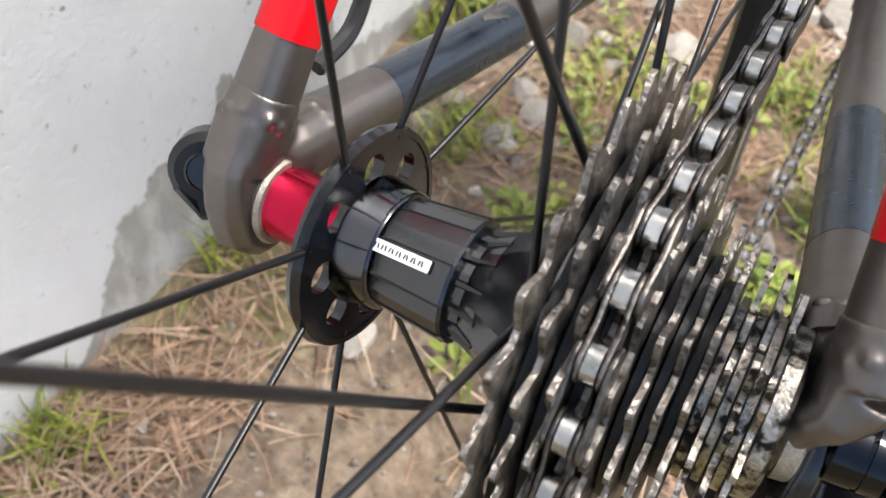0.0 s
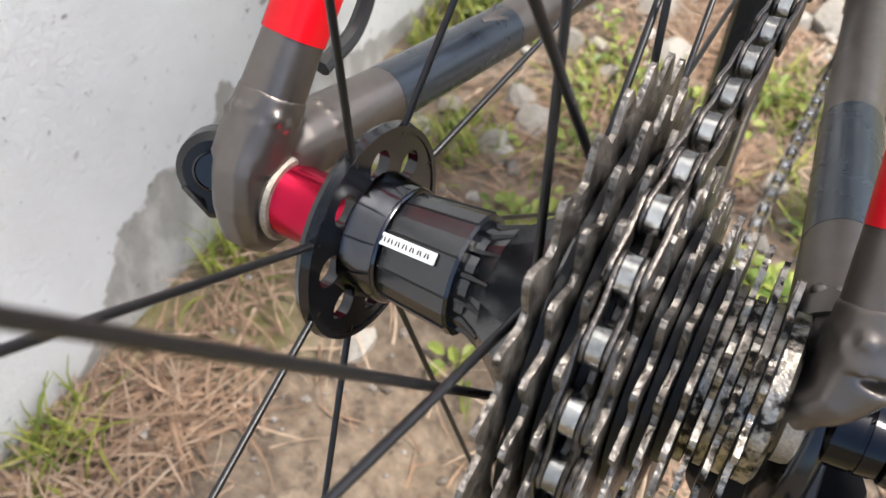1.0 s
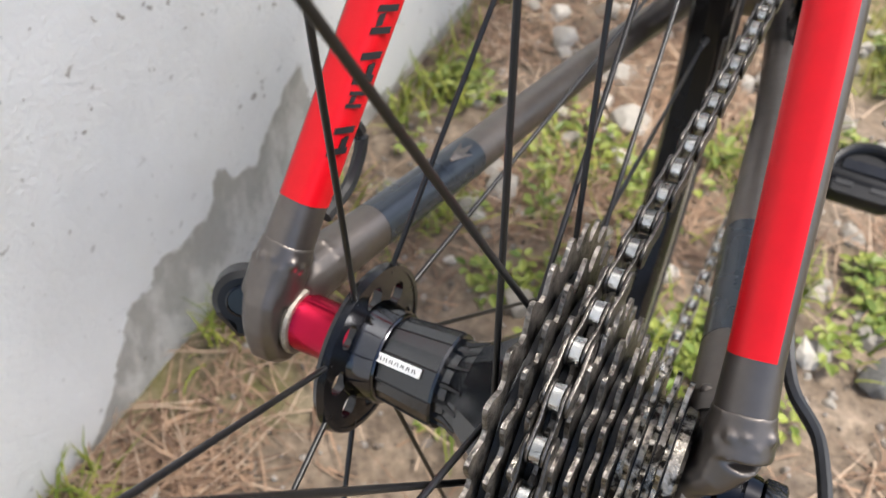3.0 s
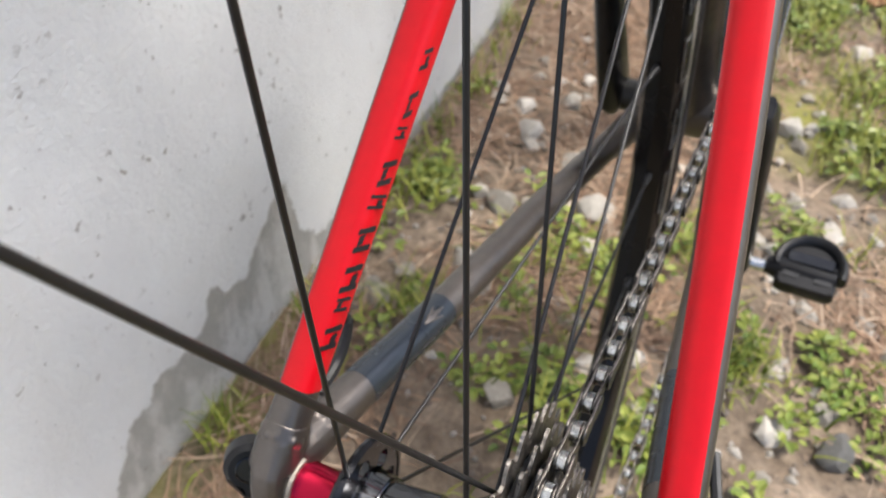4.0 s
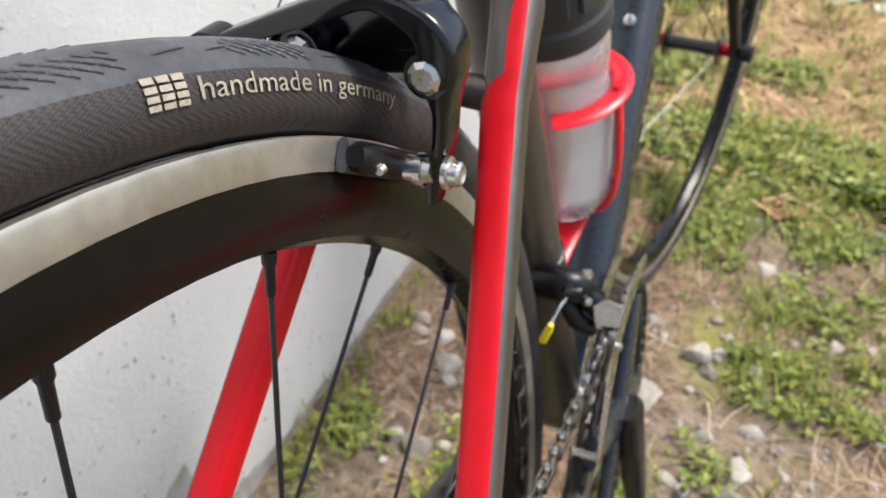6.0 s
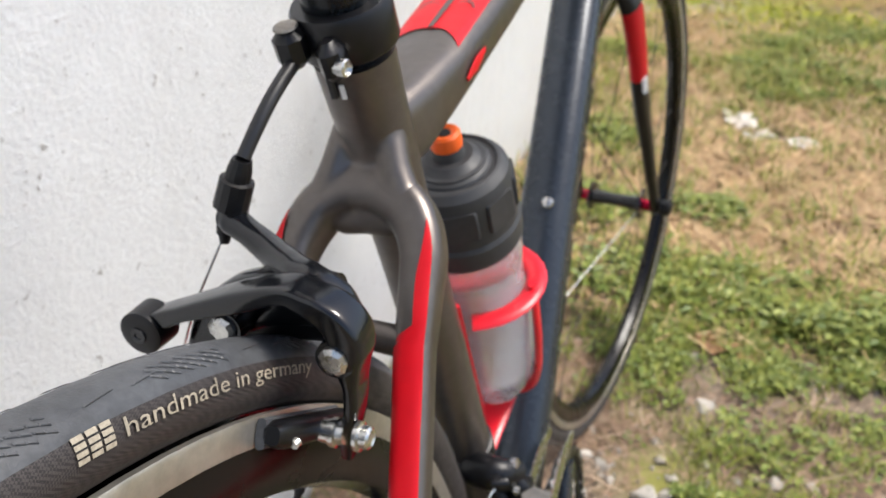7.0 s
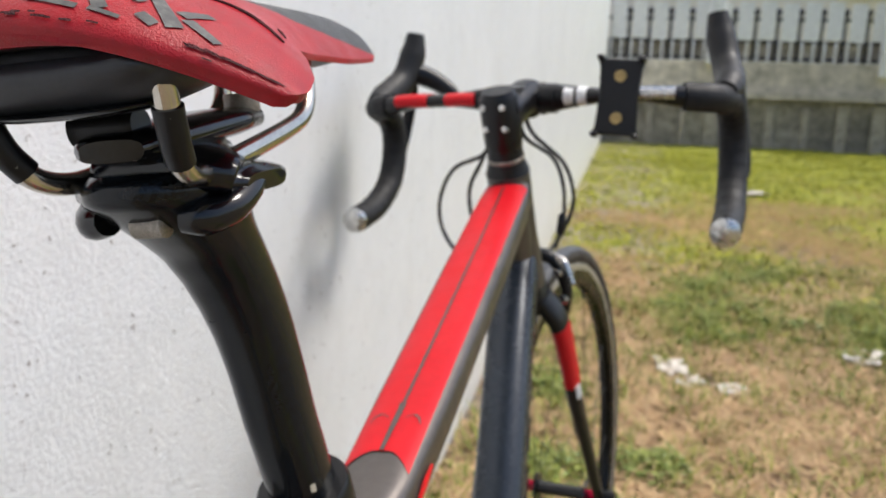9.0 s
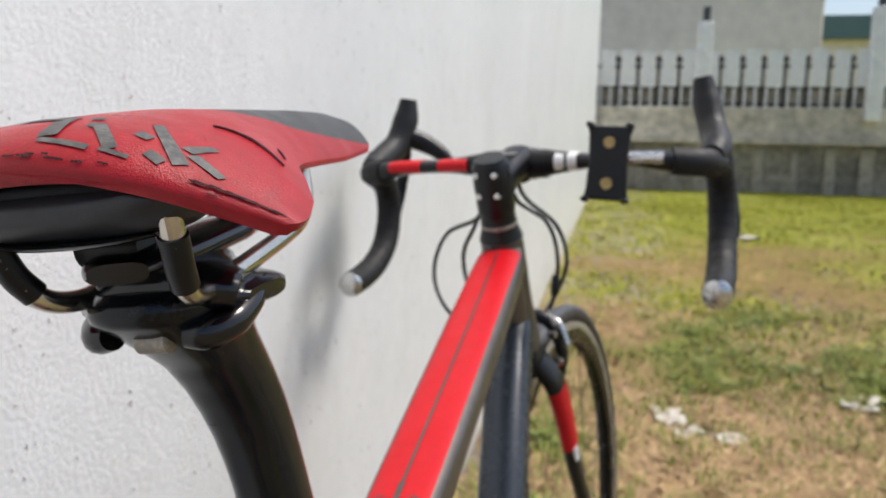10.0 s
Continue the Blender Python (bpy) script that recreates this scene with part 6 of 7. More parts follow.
# ---- bottle and cage ----
b_off = Vector((0, seat_way.z, -seat_way.y)) * 0.070
b_off.x = 0.003
b0 = BB + seat_way * 0.155 + b_off
cage = part("bottle_cage", sweep([BB + seat_way * 0.16 + b_off * 0.30, BB + seat_way * 0.29 + b_off * 0.30], [(0.009, 0.003), (0.009, 0.003)], 12, up=(0, 1, 0)), CAGE, bicycle, "red plastic bottle cage")
for u, wide_ in ((0.257, 0.0066),):
    c = BB + seat_way * u + b_off
    loop_pts = []
    for k in range(28):
        w = radians(-168 + 336 * k / 27)
        loop_pts.append(c + Vector((math.sin(w), 0, 0)) * 0.0352 + b_off.normalized() * (0.0365 * math.cos(w)) - seat_way * (0.004 * math.cos(w)))
    part("cage_band", sweep(loop_pts, [(wide_, 0.0024), (wide_, 0.0024)], 10, up=seat_way), CAGE, cage, "red band round the bottle")
part("cage_clip", sweep([p + (p - c).normalized() * 0.0016 for p in loop_pts[17:22]], [(0.0034, 0.0016), (0.0040, 0.0022), (0.0034, 0.0016)], 10, up=seat_way), PLASTIC, cage, "black insert on the band")
for side in (1, -1):
    part("cage_arm", sweep(smooth_path([BB + seat_way * 0.262 + b_off + Vector((side * 0.0345, 0, 0)), BB + seat_way * 0.205 + b_off * 0.95 + Vector((side * 0.0335, 0, 0)), BB + seat_way * 0.160 + b_off * 1.0 + Vector((side * 0.024, 0, 0)), BB + seat_way * 0.146 + b_off * 1.0], 5), [(0.005, 0.0025), (0.004, 0.0025), (0.005, 0.003), (0.006, 0.003)], 10, up=(side, 0, 0)), CAGE if side > 0 else PLASTIC, cage)
part("cage_foot", sweep([BB + seat_way * 0.146 + b_off * 0.3, BB + seat_way * 0.146 + b_off * 1.45], [(0.010, 0.003), (0.014, 0.003)], 12, up=seat_way), CAGE, cage)
q_b = Matrix.Translation(b0) @ q_seat
q_b = BIKE @ Matrix.Translation((-0.0022, 0, 0)) @ q_b @ Matrix.Diagonal((0.885, 0.90, 1.045, 1))
bottle = part("water_bottle", lathe([(0.0, 0.016), (0.003, 0.024), (0.012, 0.0290), (0.035, 0.0335), (0.080, 0.0365), (0.095, 0.0345), (0.110, 0.0345), (0.125, 0.0365), (0.142, 0.0360), (0.144, 0.033)], (0, 0, 0), 40, "z"), BOTTLE, None, "translucent sports bottle with a dark cap in a red cage", m=q_b)
tagged(bottle, category="bottle")
part("bottle_cap", lathe([(0.138, 0.0375), (0.140, 0.0388), (0.151, 0.0388), (0.1535, 0.0372), (0.160, 0.0375), (0.178, 0.0372), (0.184, 0.0352), (0.1875, 0.0310), (0.188, 0.0290), (0.1868, 0.0280), (0.1868, 0.0255), (0.1882, 0.0245), (0.190, 0.020), (0.194, 0.0150)], (0, 0, 0), 48, "z"), CAP, bottle, "dark grey screw cap", angle=25)
for k in range(8):
    a = radians(45 * k + 20)
    part("cap_flat", block(0.0230, 0.0030, 0.0180, Matrix.Rotation(a, 4, "Z") @ Matrix.Translation((0, -0.0364, 0.1690)), 0.0012), CAP, bottle)
part("cap_top", lathe([(0.186, 0.0230), (0.1900, 0.0220), (0.1912, 0.0160), (0.194, 0.0105), (0.200, 0.0090)], (0, 0, 0), 32, "z"), CAP, bottle)
part("nozzle", lathe([(0.1985, 0.0075), (0.1995, 0.0098), (0.203, 0.0102), (0.207, 0.0096), (0.2083, 0.0080), (0.2075, 0.0045), (0.2065, 0.0035)], (0, 0, 0), 28, "z"), ORANGE, bottle, "orange drinking nozzle")
# black disc on the closed nozzle, for the shade inside its hole
part("nozzle_hole", lathe([(0.2070, 0.0040), (0.2078, 0.0036)], (0, 0, 0), 16, "z"), PRINTHOLLOW, bottle)

# ---- the place ----
WALL_X0, WALL_SLOPE = -0.323, -0.026


def wall_x(y):
    return WALL_X0 + WALL_SLOPE * y


FENCE_Y = 12.3


def grid_sheet(xs, ys_, height):
    V = [(x, y, height(x, y)) for y in ys_ for x in xs]
    n = len(xs)
    F = [(j * n + i, j * n + i + 1, (j + 1) * n + i + 1, (j + 1) * n + i) for j in range(len(ys_) - 1) for i in range(n - 1)]
    return V, F


def lie(x, y):
    """The ground's small rises."""
    near = 0.006 * noise.noise(Vector((x * 9, y * 9, 0))) + 0.003 * noise.noise(Vector((x * 30, y * 30, 3)))
    far = 0.03 * noise.noise(Vector((x * 0.8, y * 0.8, 5)))
    k = min(1.0, max(0.0, (abs(y - 0.5) - 0.8) / 2))
    return near - 0.004 + far * k


def soil_and_lawn():
    m = material("earth_and_lawn", (0.130, 0.094, 0.063), 0.95, 0.0, 0.35, 40, 1.0, 160, second=(0.265, 0.205, 0.148), amount=0.45, sharp=0.2, dirt=(0.085, 0.062, 0.045), dirt_scale=55.0, dirt_at=0.60)
    n, link = m.node_tree.nodes, m.node_tree.links.new
    b = n["Principled BSDF"]
    base = b.inputs["Base Color"].links[0].from_socket
    tc = n.new("ShaderNodeTexCoord")
    sep = n.new("ShaderNodeSeparateXYZ")
    link(tc.outputs["Object"], sep.inputs["Vector"])
    t = n.new("ShaderNodeTexNoise")
    t.inputs["Scale"].default_value, t.inputs["Detail"].default_value = 1.7, 6.0
    link(tc.outputs["Object"], t.inputs["Vector"])
    far = n.new("ShaderNodeMapRange")
    far.inputs["From Min"].default_value, far.inputs["From Max"].default_value = 1.0, 9.0
    far.inputs["To Min"].default_value, far.inputs["To Max"].default_value = -0.03, 0.34
    link(sep.outputs["Y"], far.inputs["Value"])
    add = n.new("ShaderNodeMath")
    link(t.outputs["Fac"], add.inputs[0])
    link(far.outputs["Result"], add.inputs[1])
    r = n.new("ShaderNodeMapRange")
    r.inputs["From Min"].default_value, r.inputs["From Max"].default_value = 0.50, 0.66
    link(add.outputs[0], r.inputs["Value"])
    x = n.new("ShaderNodeMix")
    x.data_type = "RGBA"
    link(r.outputs["Result"], x.inputs[0])
    link(base, x.inputs[6])
    x.inputs[7].default_value = (0.25, 0.26, 0.030, 1)
    side = n.new("ShaderNodeMapRange")
    side.inputs["From Min"].default_value, side.inputs["From Max"].default_value = 0.42, 0.05
    link(sep.outputs["X"], side.inputs["Value"])
    out = n.new("ShaderNodeMapRange")
    out.inputs["From Min"].default_value, out.inputs["From Max"].default_value = 1.5, 2.6
    link(sep.outputs["Y"], out.inputs["Value"])
    mul = n.new("ShaderNodeMath")
    mul.operation = "MULTIPLY"
    link(side.outputs["Result"], mul.inputs[0])
    link(out.outputs["Result"], mul.inputs[1])
    grit = n.new("ShaderNodeTexNoise")
    grit.inputs["Scale"].default_value, grit.inputs["Detail"].default_value = 4.0, 8.0
    link(tc.outputs["Object"], grit.inputs["Vector"])
    bare = n.new("ShaderNodeMapRange")
    bare.inputs["From Min"].default_value, bare.inputs["From Max"].default_value = 0.36, 0.56
    link(grit.outputs["Fac"], bare.inputs["Value"])
    mul2 = n.new("ShaderNodeMath")
    mul2.operation = "MULTIPLY"
    link(mul.outputs[0], mul2.inputs[0])
    link(bare.outputs["Result"], mul2.inputs[1])
    pale = n.new("ShaderNodeMix")
    pale.data_type = "RGBA"
    link(mul2.outputs[0], pale.inputs[0])
    link(x.outputs[2], pale.inputs[6])
    pale.inputs[7].default_value = (0.31, 0.265, 0.195, 1)
    link(pale.outputs[2], b.inputs["Base Color"])
    return m


gx = np.concatenate([[-60, -20, -6, -2, -1], np.arange(-0.6, 2.0, 0.03), np.arange(2.0, 6.0, 0.25), [7, 10, 20, 60, 200]])
gy = np.concatenate([[-200, -60, -20, -6, -3, -1.5], np.arange(-0.9, 3.0, 0.03), np.arange(3.0, 11.0, 0.25), [14, 20, 40, 100, 300]])
ground = tagged(part("ground", grid_sheet([float(v) for v in gx], [float(v) for v in gy], lie), soil_and_lawn(), label="dry soil with patches of grass"), category="ground", kind="structure")

t0, t1 = -4.0, 12.36
wall_o = [(wall_x(t0), t0), (wall_x(t1), t1), (wall_x(t1) - 0.18, t1), (wall_x(t0) - 0.18, t0)]
wall = tagged(part("wall_west", slab(wall_o, 3.4, lift(1.6)), WALL, label="white painted plaster wall with bare cement at its foot", smooth=False), category="wall", kind="structure")

# ---- the far fence ----
tagged(part("fence_wall", block(16.0, 0.20, 0.50, Matrix.Translation((7.25, FENCE_Y + 0.12, 0.98)), 0.012), CONCRETE, label="stained concrete beam under the picket fence", smooth=False), "", "wall", kind="structure")
# the plinth's colour holds both moss and the recess's shade
tagged(part("plinth", block(16.0, 0.14, 1.10, Matrix.Translation((7.25, FENCE_Y + 0.15, 0.18)), 0.012), MOSSYSHADED, label="dark mossy concrete block plinth with recess shade in its colour", smooth=False), "", "wall", kind="structure")
tagged(part("coping", block(16.0, 0.30, 0.09, Matrix.Translation((7.25, FENCE_Y + 0.10, 0.76)), 0.012), CONCRETE, label="concrete ledge on the wall", smooth=False), "", "wall", kind="structure")
pier = None
stain = random.Random(23)
at = -0.30
while at < 9.0:
    if pier is None:
        pier = part("wall_pier", block(0.17, 0.06, 0.72, Matrix.Translation((0, 0, 0.30)), 0.012), STAINED, smooth=False)
        ob = pier
    else:
        ob = placed("wall_pier", pier.data)
    ob.location = (at, FENCE_Y + 0.075, 0.03 * stain.uniform(-1, 1))
    ob.scale = (stain.uniform(0.35, 1.25), 1.0, stain.uniform(0.86, 1.0))
    at += stain.choice((0.34, 0.40, 0.48, 0.80))
    tagged(ob, "stained concrete pier under the ledge", "pier", kind="structure")
fence = tagged(new("picket_fence"), "white picket fence with dark iron bars on a concrete wall", "fence")
fence.location = (0, FENCE_Y + 0.1, 1.22)
picket_o = [(-0.098, 0), (0.098, 0), (0.098, 0.50), (0.090, 0.52), (-0.090, 0.52), (-0.098, 0.50)]
UPRIGHT = Matrix(((1, 0, 0), (0, 0, -1), (0, 1, 0))).to_4x4()
pk = None
for k in range(36):
    x = -0.50 + 0.294 * k
    if pk is None:
        pk = part("picket", slab(picket_o, 0.03, UPRIGHT), FENCEWHITE, fence, m=Matrix.Translation((x, 0, 0.31)))
    else:
        placed("picket", pk.data, fence, m=Matrix.Translation((x, 0, 0.31 + 0.015 * math.sin(k * 2.1))))
for z in (0.05, 0.29, 0.60):
    part("rail", block(12.0, 0.04, 0.045, Matrix.Translation((5.3, 0.06, z)), 0.005), FENCEBLACK, fence)
# added strip that stands for the dark background between the lower bars
part("kick_board", block(12.0, 0.02, 0.24, Matrix.Translation((5.3, 0.16, 0.17)), 0.004), STAINED, fence, "added strip behind the lower bars, standing for the dark background")
br = None
for k in range(40):
    x = -0.50 + 0.294 * (k + 0.5)
    if br is None:
        br = part("iron_bar", join(block(0.036, 0.032, 0.68, Matrix.Translation((0, 0, 0.34)), 0.004), lathe([(0.66, 0.02), (0.68, 0.045), (0.71, 0.050), (0.74, 0.040), (0.765, 0.008)], (0, 0, 0), 10, "z")), FENCEBLACK, fence, m=Matrix.Translation((x, 0.10, 0)))
    else:
        placed("iron_bar", br.data, fence, m=Matrix.Translation((x, 0.10, 0)))
lb = None
for k in range(80):
    x = -0.60 + 0.147 * k
    if lb is None:
        lb = part("lower_bar", block(0.030, 0.02, 0.30, Matrix.Translation((0, 0, 0.15)), 0.003), FENCEWHITE, fence, m=Matrix.Translation((x, 0.02, 0)))
    else:
        placed("lower_bar", lb.data, fence, m=Matrix.Translation((x, 0.02, 0)))
for x, h in ((0.86, 1.25), (3.14, 1.55)):
    p = tagged(part("fence_post", block(0.20, 0.20, h, Matrix.Translation((0, 0, h / 2)), 0.015), FENCEWHITE, label="white painted concrete fence post", smooth=False), "", "post")
    p.location = (x, FENCE_Y - 0.02, 1.18 if x < 2 else 1.05)
    part("post_cap", block(0.10, 0.10, 0.22, Matrix.Translation((0, 0, h + 0.10)), 0.01), FENCEBLACK, p, smooth=False)
house = tagged(new("grey_house"), "plain grey rendered house beyond the fence", "house")
house.location = (0, 20, 0)
part("house_wall", block(16.0, 6.0, 8.0, Matrix.Translation((-4.1, 3.0, 4.0)), 0.03), RENDERGREY, house, smooth=False)
part("roof", block(16.4, 6.4, 0.25, Matrix.Translation((-4.1, 3.0, 8.13)), 0.03), ROOF, house, smooth=False)
far_house = tagged(new("far_house"), "distant house with a dark teal roof", "house")
far_house.location = (11.5, 36, 0)
part("house_wall", block(12.0, 6.0, 4.7, Matrix.Translation((0, 3, 2.35)), 0.03), RENDERGREY, far_house, smooth=False)
part("roof", slab([(-6.6, 4.6), (6.6, 4.6), (6.0, 5.5), (-6.0, 5.5)], 7.0, Matrix.Translation((0, 3, 0)) @ UPRIGHT), ROOF, far_house, smooth=False)

# ---- grass, straw, stones, litter ----
rng = np.random.default_rng(7)
LAWN = material("lawn_blade", (0.090, 0.130, 0.006), 0.8, 0.0, 0.35, 3, island=(0.47, 0.45, 0.050), spec=0.2)
DRYLAWN = material("dry_lawn_straw", (0.50, 0.345, 0.15), 0.85, 0.0, 0.25, 3, island=(0.25, 0.155, 0.065), spec=0.2)


def free_of_wall(x, y, gap=0.012):
    return x > wall_x(y) + gap


def strands(name, label, mat, spots, length, width, rise, count_bends=3, parent=None):
    """Many thin bent strips as one mesh: spots (x, y, heading); rise: how steeply they stand."""
    V, F = [], []
    for x, y, h in spots:
        ln = length * rng.uniform(0.5, 1.5)
        up = rise * rng.uniform(0.5, 1.4)
        w = width * rng.uniform(0.6, 1.3)
        z = lie(x, y) + rng.uniform(-0.001, 0.006)
        bend = rng.uniform(-0.7, 0.7)
        k0 = len(V)
        px, py, pz, hd = x, y, z, h
        for i in range(count_bends + 1):
            u = i / count_bends
            ww = w * (1 - u * 0.85) / 2
            V += [(px - math.sin(hd) * ww, py + math.cos(hd) * ww, pz), (px + math.sin(hd) * ww, py - math.cos(hd) * ww, pz)]
            st = ln / count_bends
            el = up * (1 - 0.75 * u)
            px, py, pz = px + math.cos(hd) * math.cos(el) * st, py + math.sin(hd) * math.cos(el) * st, max(lie(px, py) + 0.001, pz + math.sin(el) * st)
            hd += bend / count_bends
            if px < wall_x(py) + 0.004:
                px = wall_x(py) + 0.004
        for i in range(count_bends):
            a = k0 + 2 * i
            F.append((a, a + 1, a + 3, a + 2))
    return tagged(part(name, (V, F), mat, parent, label, smooth=False), category=name.replace("_", " "), kind="stuff")


def clumps(n, box, spread, per, thin=None):
    """Spots gathered in tufts."""
    out, tries = [], 0
    while len(out) < n * per and tries < 60 * n:
        tries += 1
        cx, cy = rng.uniform(box[0], box[1]), rng.uniform(box[2], box[3])
        if thin is not None and rng.uniform() > thin(cx, cy):
            continue
        for _ in range(int(per * rng.uniform(0.4, 1.6))):
            x, y = cx + rng.normal() * spread, cy + rng.normal() * spread
            if free_of_wall(x, y):
                out.append((x, y, rng.uniform(0, 2 * math.pi)))
    return out


def wave(x, y, scale, seed):
    return noise.noise(Vector((x * scale, y * scale, seed)))


# where weeds and young grass grow among the litter: place and reach
GROWTH = [(-0.325, -0.030, 0.026), (-0.310, 0.134, 0.018), (-0.241, 0.088, 0.016), (-0.156, 0.063, 0.016), (-0.099, 0.132, 0.020), (-0.222, 0.327, 0.030), (-0.151, 0.487, 0.045), (-0.298, 0.432, 0.030)]
GROWTH += [(0.011, 0.524, 0.040), (-0.108, 0.403, 0.030), (-0.317, 0.688, 0.030), (-0.322, 0.543, 0.026), (-0.258, 0.254, 0.026), (-0.080, 0.449, 0.046), (0.100, 0.435, 0.055), (0.111, 1.073, 0.10), (0.188, 1.000, 0.11)]
GROWTH += [(0.172, 0.814, 0.075), (-0.121, 0.278, 0.034), (0.034, 0.291, 0.045), (0.173, 0.416, 0.055), (-0.053, 0.286, 0.045), (-0.265, 0.505, 0.030), (-0.177, 0.472, 0.026), (0.042, 1.112, 0.09), (0.288, 1.180, 0.13)]
GROWTH += [(-0.045, 1.108, 0.07), (0.260, 0.930, 0.10), (0.110, 0.628, 0.035), (-0.105, 1.719, 0.09), (0.258, 0.760, 0.05), (0.113, 1.760, 0.10), (0.163, 1.352, 0.15), (0.048, 1.240, 0.11), (-0.192, 2.227, 0.10), (0.40, 1.30, 0.14)]
GROWTH_AT = np.array(GROWTH)


# broad green and bare places further out: place, half width, half depth, strength
MEADOW = ((0.40, 3.05, 0.30, 0.24, 0.42), (-0.10, 4.80, 0.22, 0.55, 0.9), (0.12, 1.25, 0.26, 0.20, 0.5), (0.75, 4.30, 0.45, 0.35, 0.55), (1.60, 5.60, 0.60, 0.50, 0.5), (0.95, 3.60, 0.22, 0.28, -0.9), (0.02, 3.30, 0.16, 0.50, -1.0), (-0.08, 5.90, 0.20, 0.30, -0.9), (0.35, 2.42, 0.50, 0.22, -0.6), (0.55, 1.85, 0.50, 0.32, -0.9), (1.45, 4.60, 0.40, 0.35, -0.7), (0.45, 5.10, 0.35, 0.25, -0.5), (0.10, 0.62, 0.16, 0.10, -0.5))


def meadow(x, y):
    """Green (above 0) or dry (below 0) ground, in broad patches with ragged edges."""
    x, y = x + 0.09 * wave(x, y, 5.0, 31), y + 0.16 * wave(x, y, 5.0, 32)
    return sum(k * math.exp(-((x - a) / w) ** 2 - ((y - b) / d) ** 2) for a, b, w, d, k in MEADOW)


def green(x, y):
    """How thickly weeds cover a spot."""
    d = np.hypot(GROWTH_AT[:, 0] - x, GROWTH_AT[:, 1] - y) / GROWTH_AT[:, 2]
    g = float(np.exp(-d.min() ** 2 * 1.2))
    if x > 0.32 or y > 2.5:
        g = max(g, max(0.0, min(1.0, 2.2 * (wave(x, y * 0.8, 2.6, 2) - 0.02))) * (1.0 if y > 2.7 or y < 1.35 else 0.25))
    if y > 1.1:
        g = max(0.0, min(1.0, g + 0.9 * meadow(x, y)))
    holes = max(0.0, min(1.0, 0.75 + 2.2 * wave(x, y, 24.0 if y < 1.0 else 11.0, 41)))
    return g * holes


def litter(x, y):
    """How thickly dry stems cover a spot."""
    base = max(0.0, min(1.0, 0.42 + 1.8 * wave(x, y, 5.0, 11) + 0.7 * wave(x, y, 16.0, 12)))
    if -0.21 < x < 0.10 and -0.05 < y < 0.32:
        base *= 0.16
    if 1.40 < y < 2.25 and x > 0.02:
        base = min(1.0, base + 0.45)
    return base * (1.0 - 0.75 * green(x, y))


def fade(x, y):
    """Thins out growth and litter away from the trodden strip by the wall."""
    d = math.hypot(max(0.0, x - 1.3), max(0.0, -0.25 - y) * 1.6, max(0.0, y - 3.0)) + 0.4 * wave(x, y, 1.3, 6)
    return max(0.0, 1.0 - max(0.0, d) / 1.2)


def patch(x, y):
    """Lawn in bands and patches, closing up towards the fence."""
    band = 2.6 * noise.noise(Vector((x * 0.7, y * 1.05, 8))) + 0.9 * wave(x, y, 2.4, 9)
    return max(0.0, min(1.0, 0.16 + 0.6 * band + 1.1 * meadow(x, y) + max(0.0, (y - 4.2) * 0.26)))


NEAR, STRIP = (-0.34, 0.75, -0.25, 1.45), (-0.36, 2.0, 1.3, 4.2)
strands("dry_needles", "reddish brown dry stems lying on the soil", STRAWRED, clumps(1500, NEAR, 0.022, 12, litter), 0.040, 0.0021, 0.16)
strands("straw", "pale dry straw lying on the soil", STRAWNEAR, clumps(560, NEAR, 0.030, 9, litter), 0.055, 0.0022, 0.22)
strands("dry_needles", "brown dry stems matted between the weeds", STRAWRED, clumps(2200, STRIP, 0.05, 12, lambda x, y: max(0.1, litter(x, y)) * fade(x, y)), 0.060, 0.0046, 0.16)
strands("straw", "golden dry straw matted on the ground", STRAW, clumps(3300, STRIP, 0.05, 12, lambda x, y: max(0.12, litter(x, y)) * fade(x, y)), 0.085, 0.0056, 0.28)
strands("dry_needles", "brown dry stems heaped by the wall", STRAWRED, clumps(12, (-0.32, -0.21, -0.14, 0.04), 0.022, 12), 0.046, 0.0026, 0.30)
strands("straw", "pile of dry straw by the wall", STRAWNEAR, clumps(12, (-0.32, -0.22, -0.14, 0.02), 0.020, 12), 0.050, 0.0028, 0.38)
strands("grass", "short green grass in loose tufts", BLADE, clumps(520, (-0.34, 0.75, -0.2, 1.45), 0.016, 14, green), 0.034, 0.0030, 1.0)
strands("grass", "green grass between the dry straw", BLADE, clumps(2300, STRIP, 0.03, 16, lambda x, y: min(1.0, 0.9 * green(x, y) + 0.07) * fade(x, y)), 0.048, 0.0062, 0.9)
strands("grass", "young green grass at the wall's foot", BLADE, [(wall_x(y) + abs(rng.normal()) * 0.018 + 0.012, y, rng.uniform(0, 6.28)) for y in np.concatenate([rng.normal(c, 0.014, 22) for c in (-0.05, -0.035, -0.02, 0.125, 0.150, 0.30, 0.44, 0.47, 0.54, 0.60, 0.70, 0.78, 0.86, 0.95, 1.1, 1.3, 1.5, 1.7)])], 0.042, 0.0032, 1.25)
strands("grass", "sunlit lawn grass", LAWN, clumps(4200, (-0.6, 7.0, 2.9, 12.2), 0.17, 20, patch), 0.050, 0.012, 0.45, 2)
strands("straw", "dry straw in the lawn", DRYLAWN, clumps(3600, (-0.5, 6.0, 2.8, 9.0), 0.17, 12, lambda x, y: max(0.03, min(1.0, 0.75 - patch(x, y)))), 0.075, 0.008, 0.22, 2)


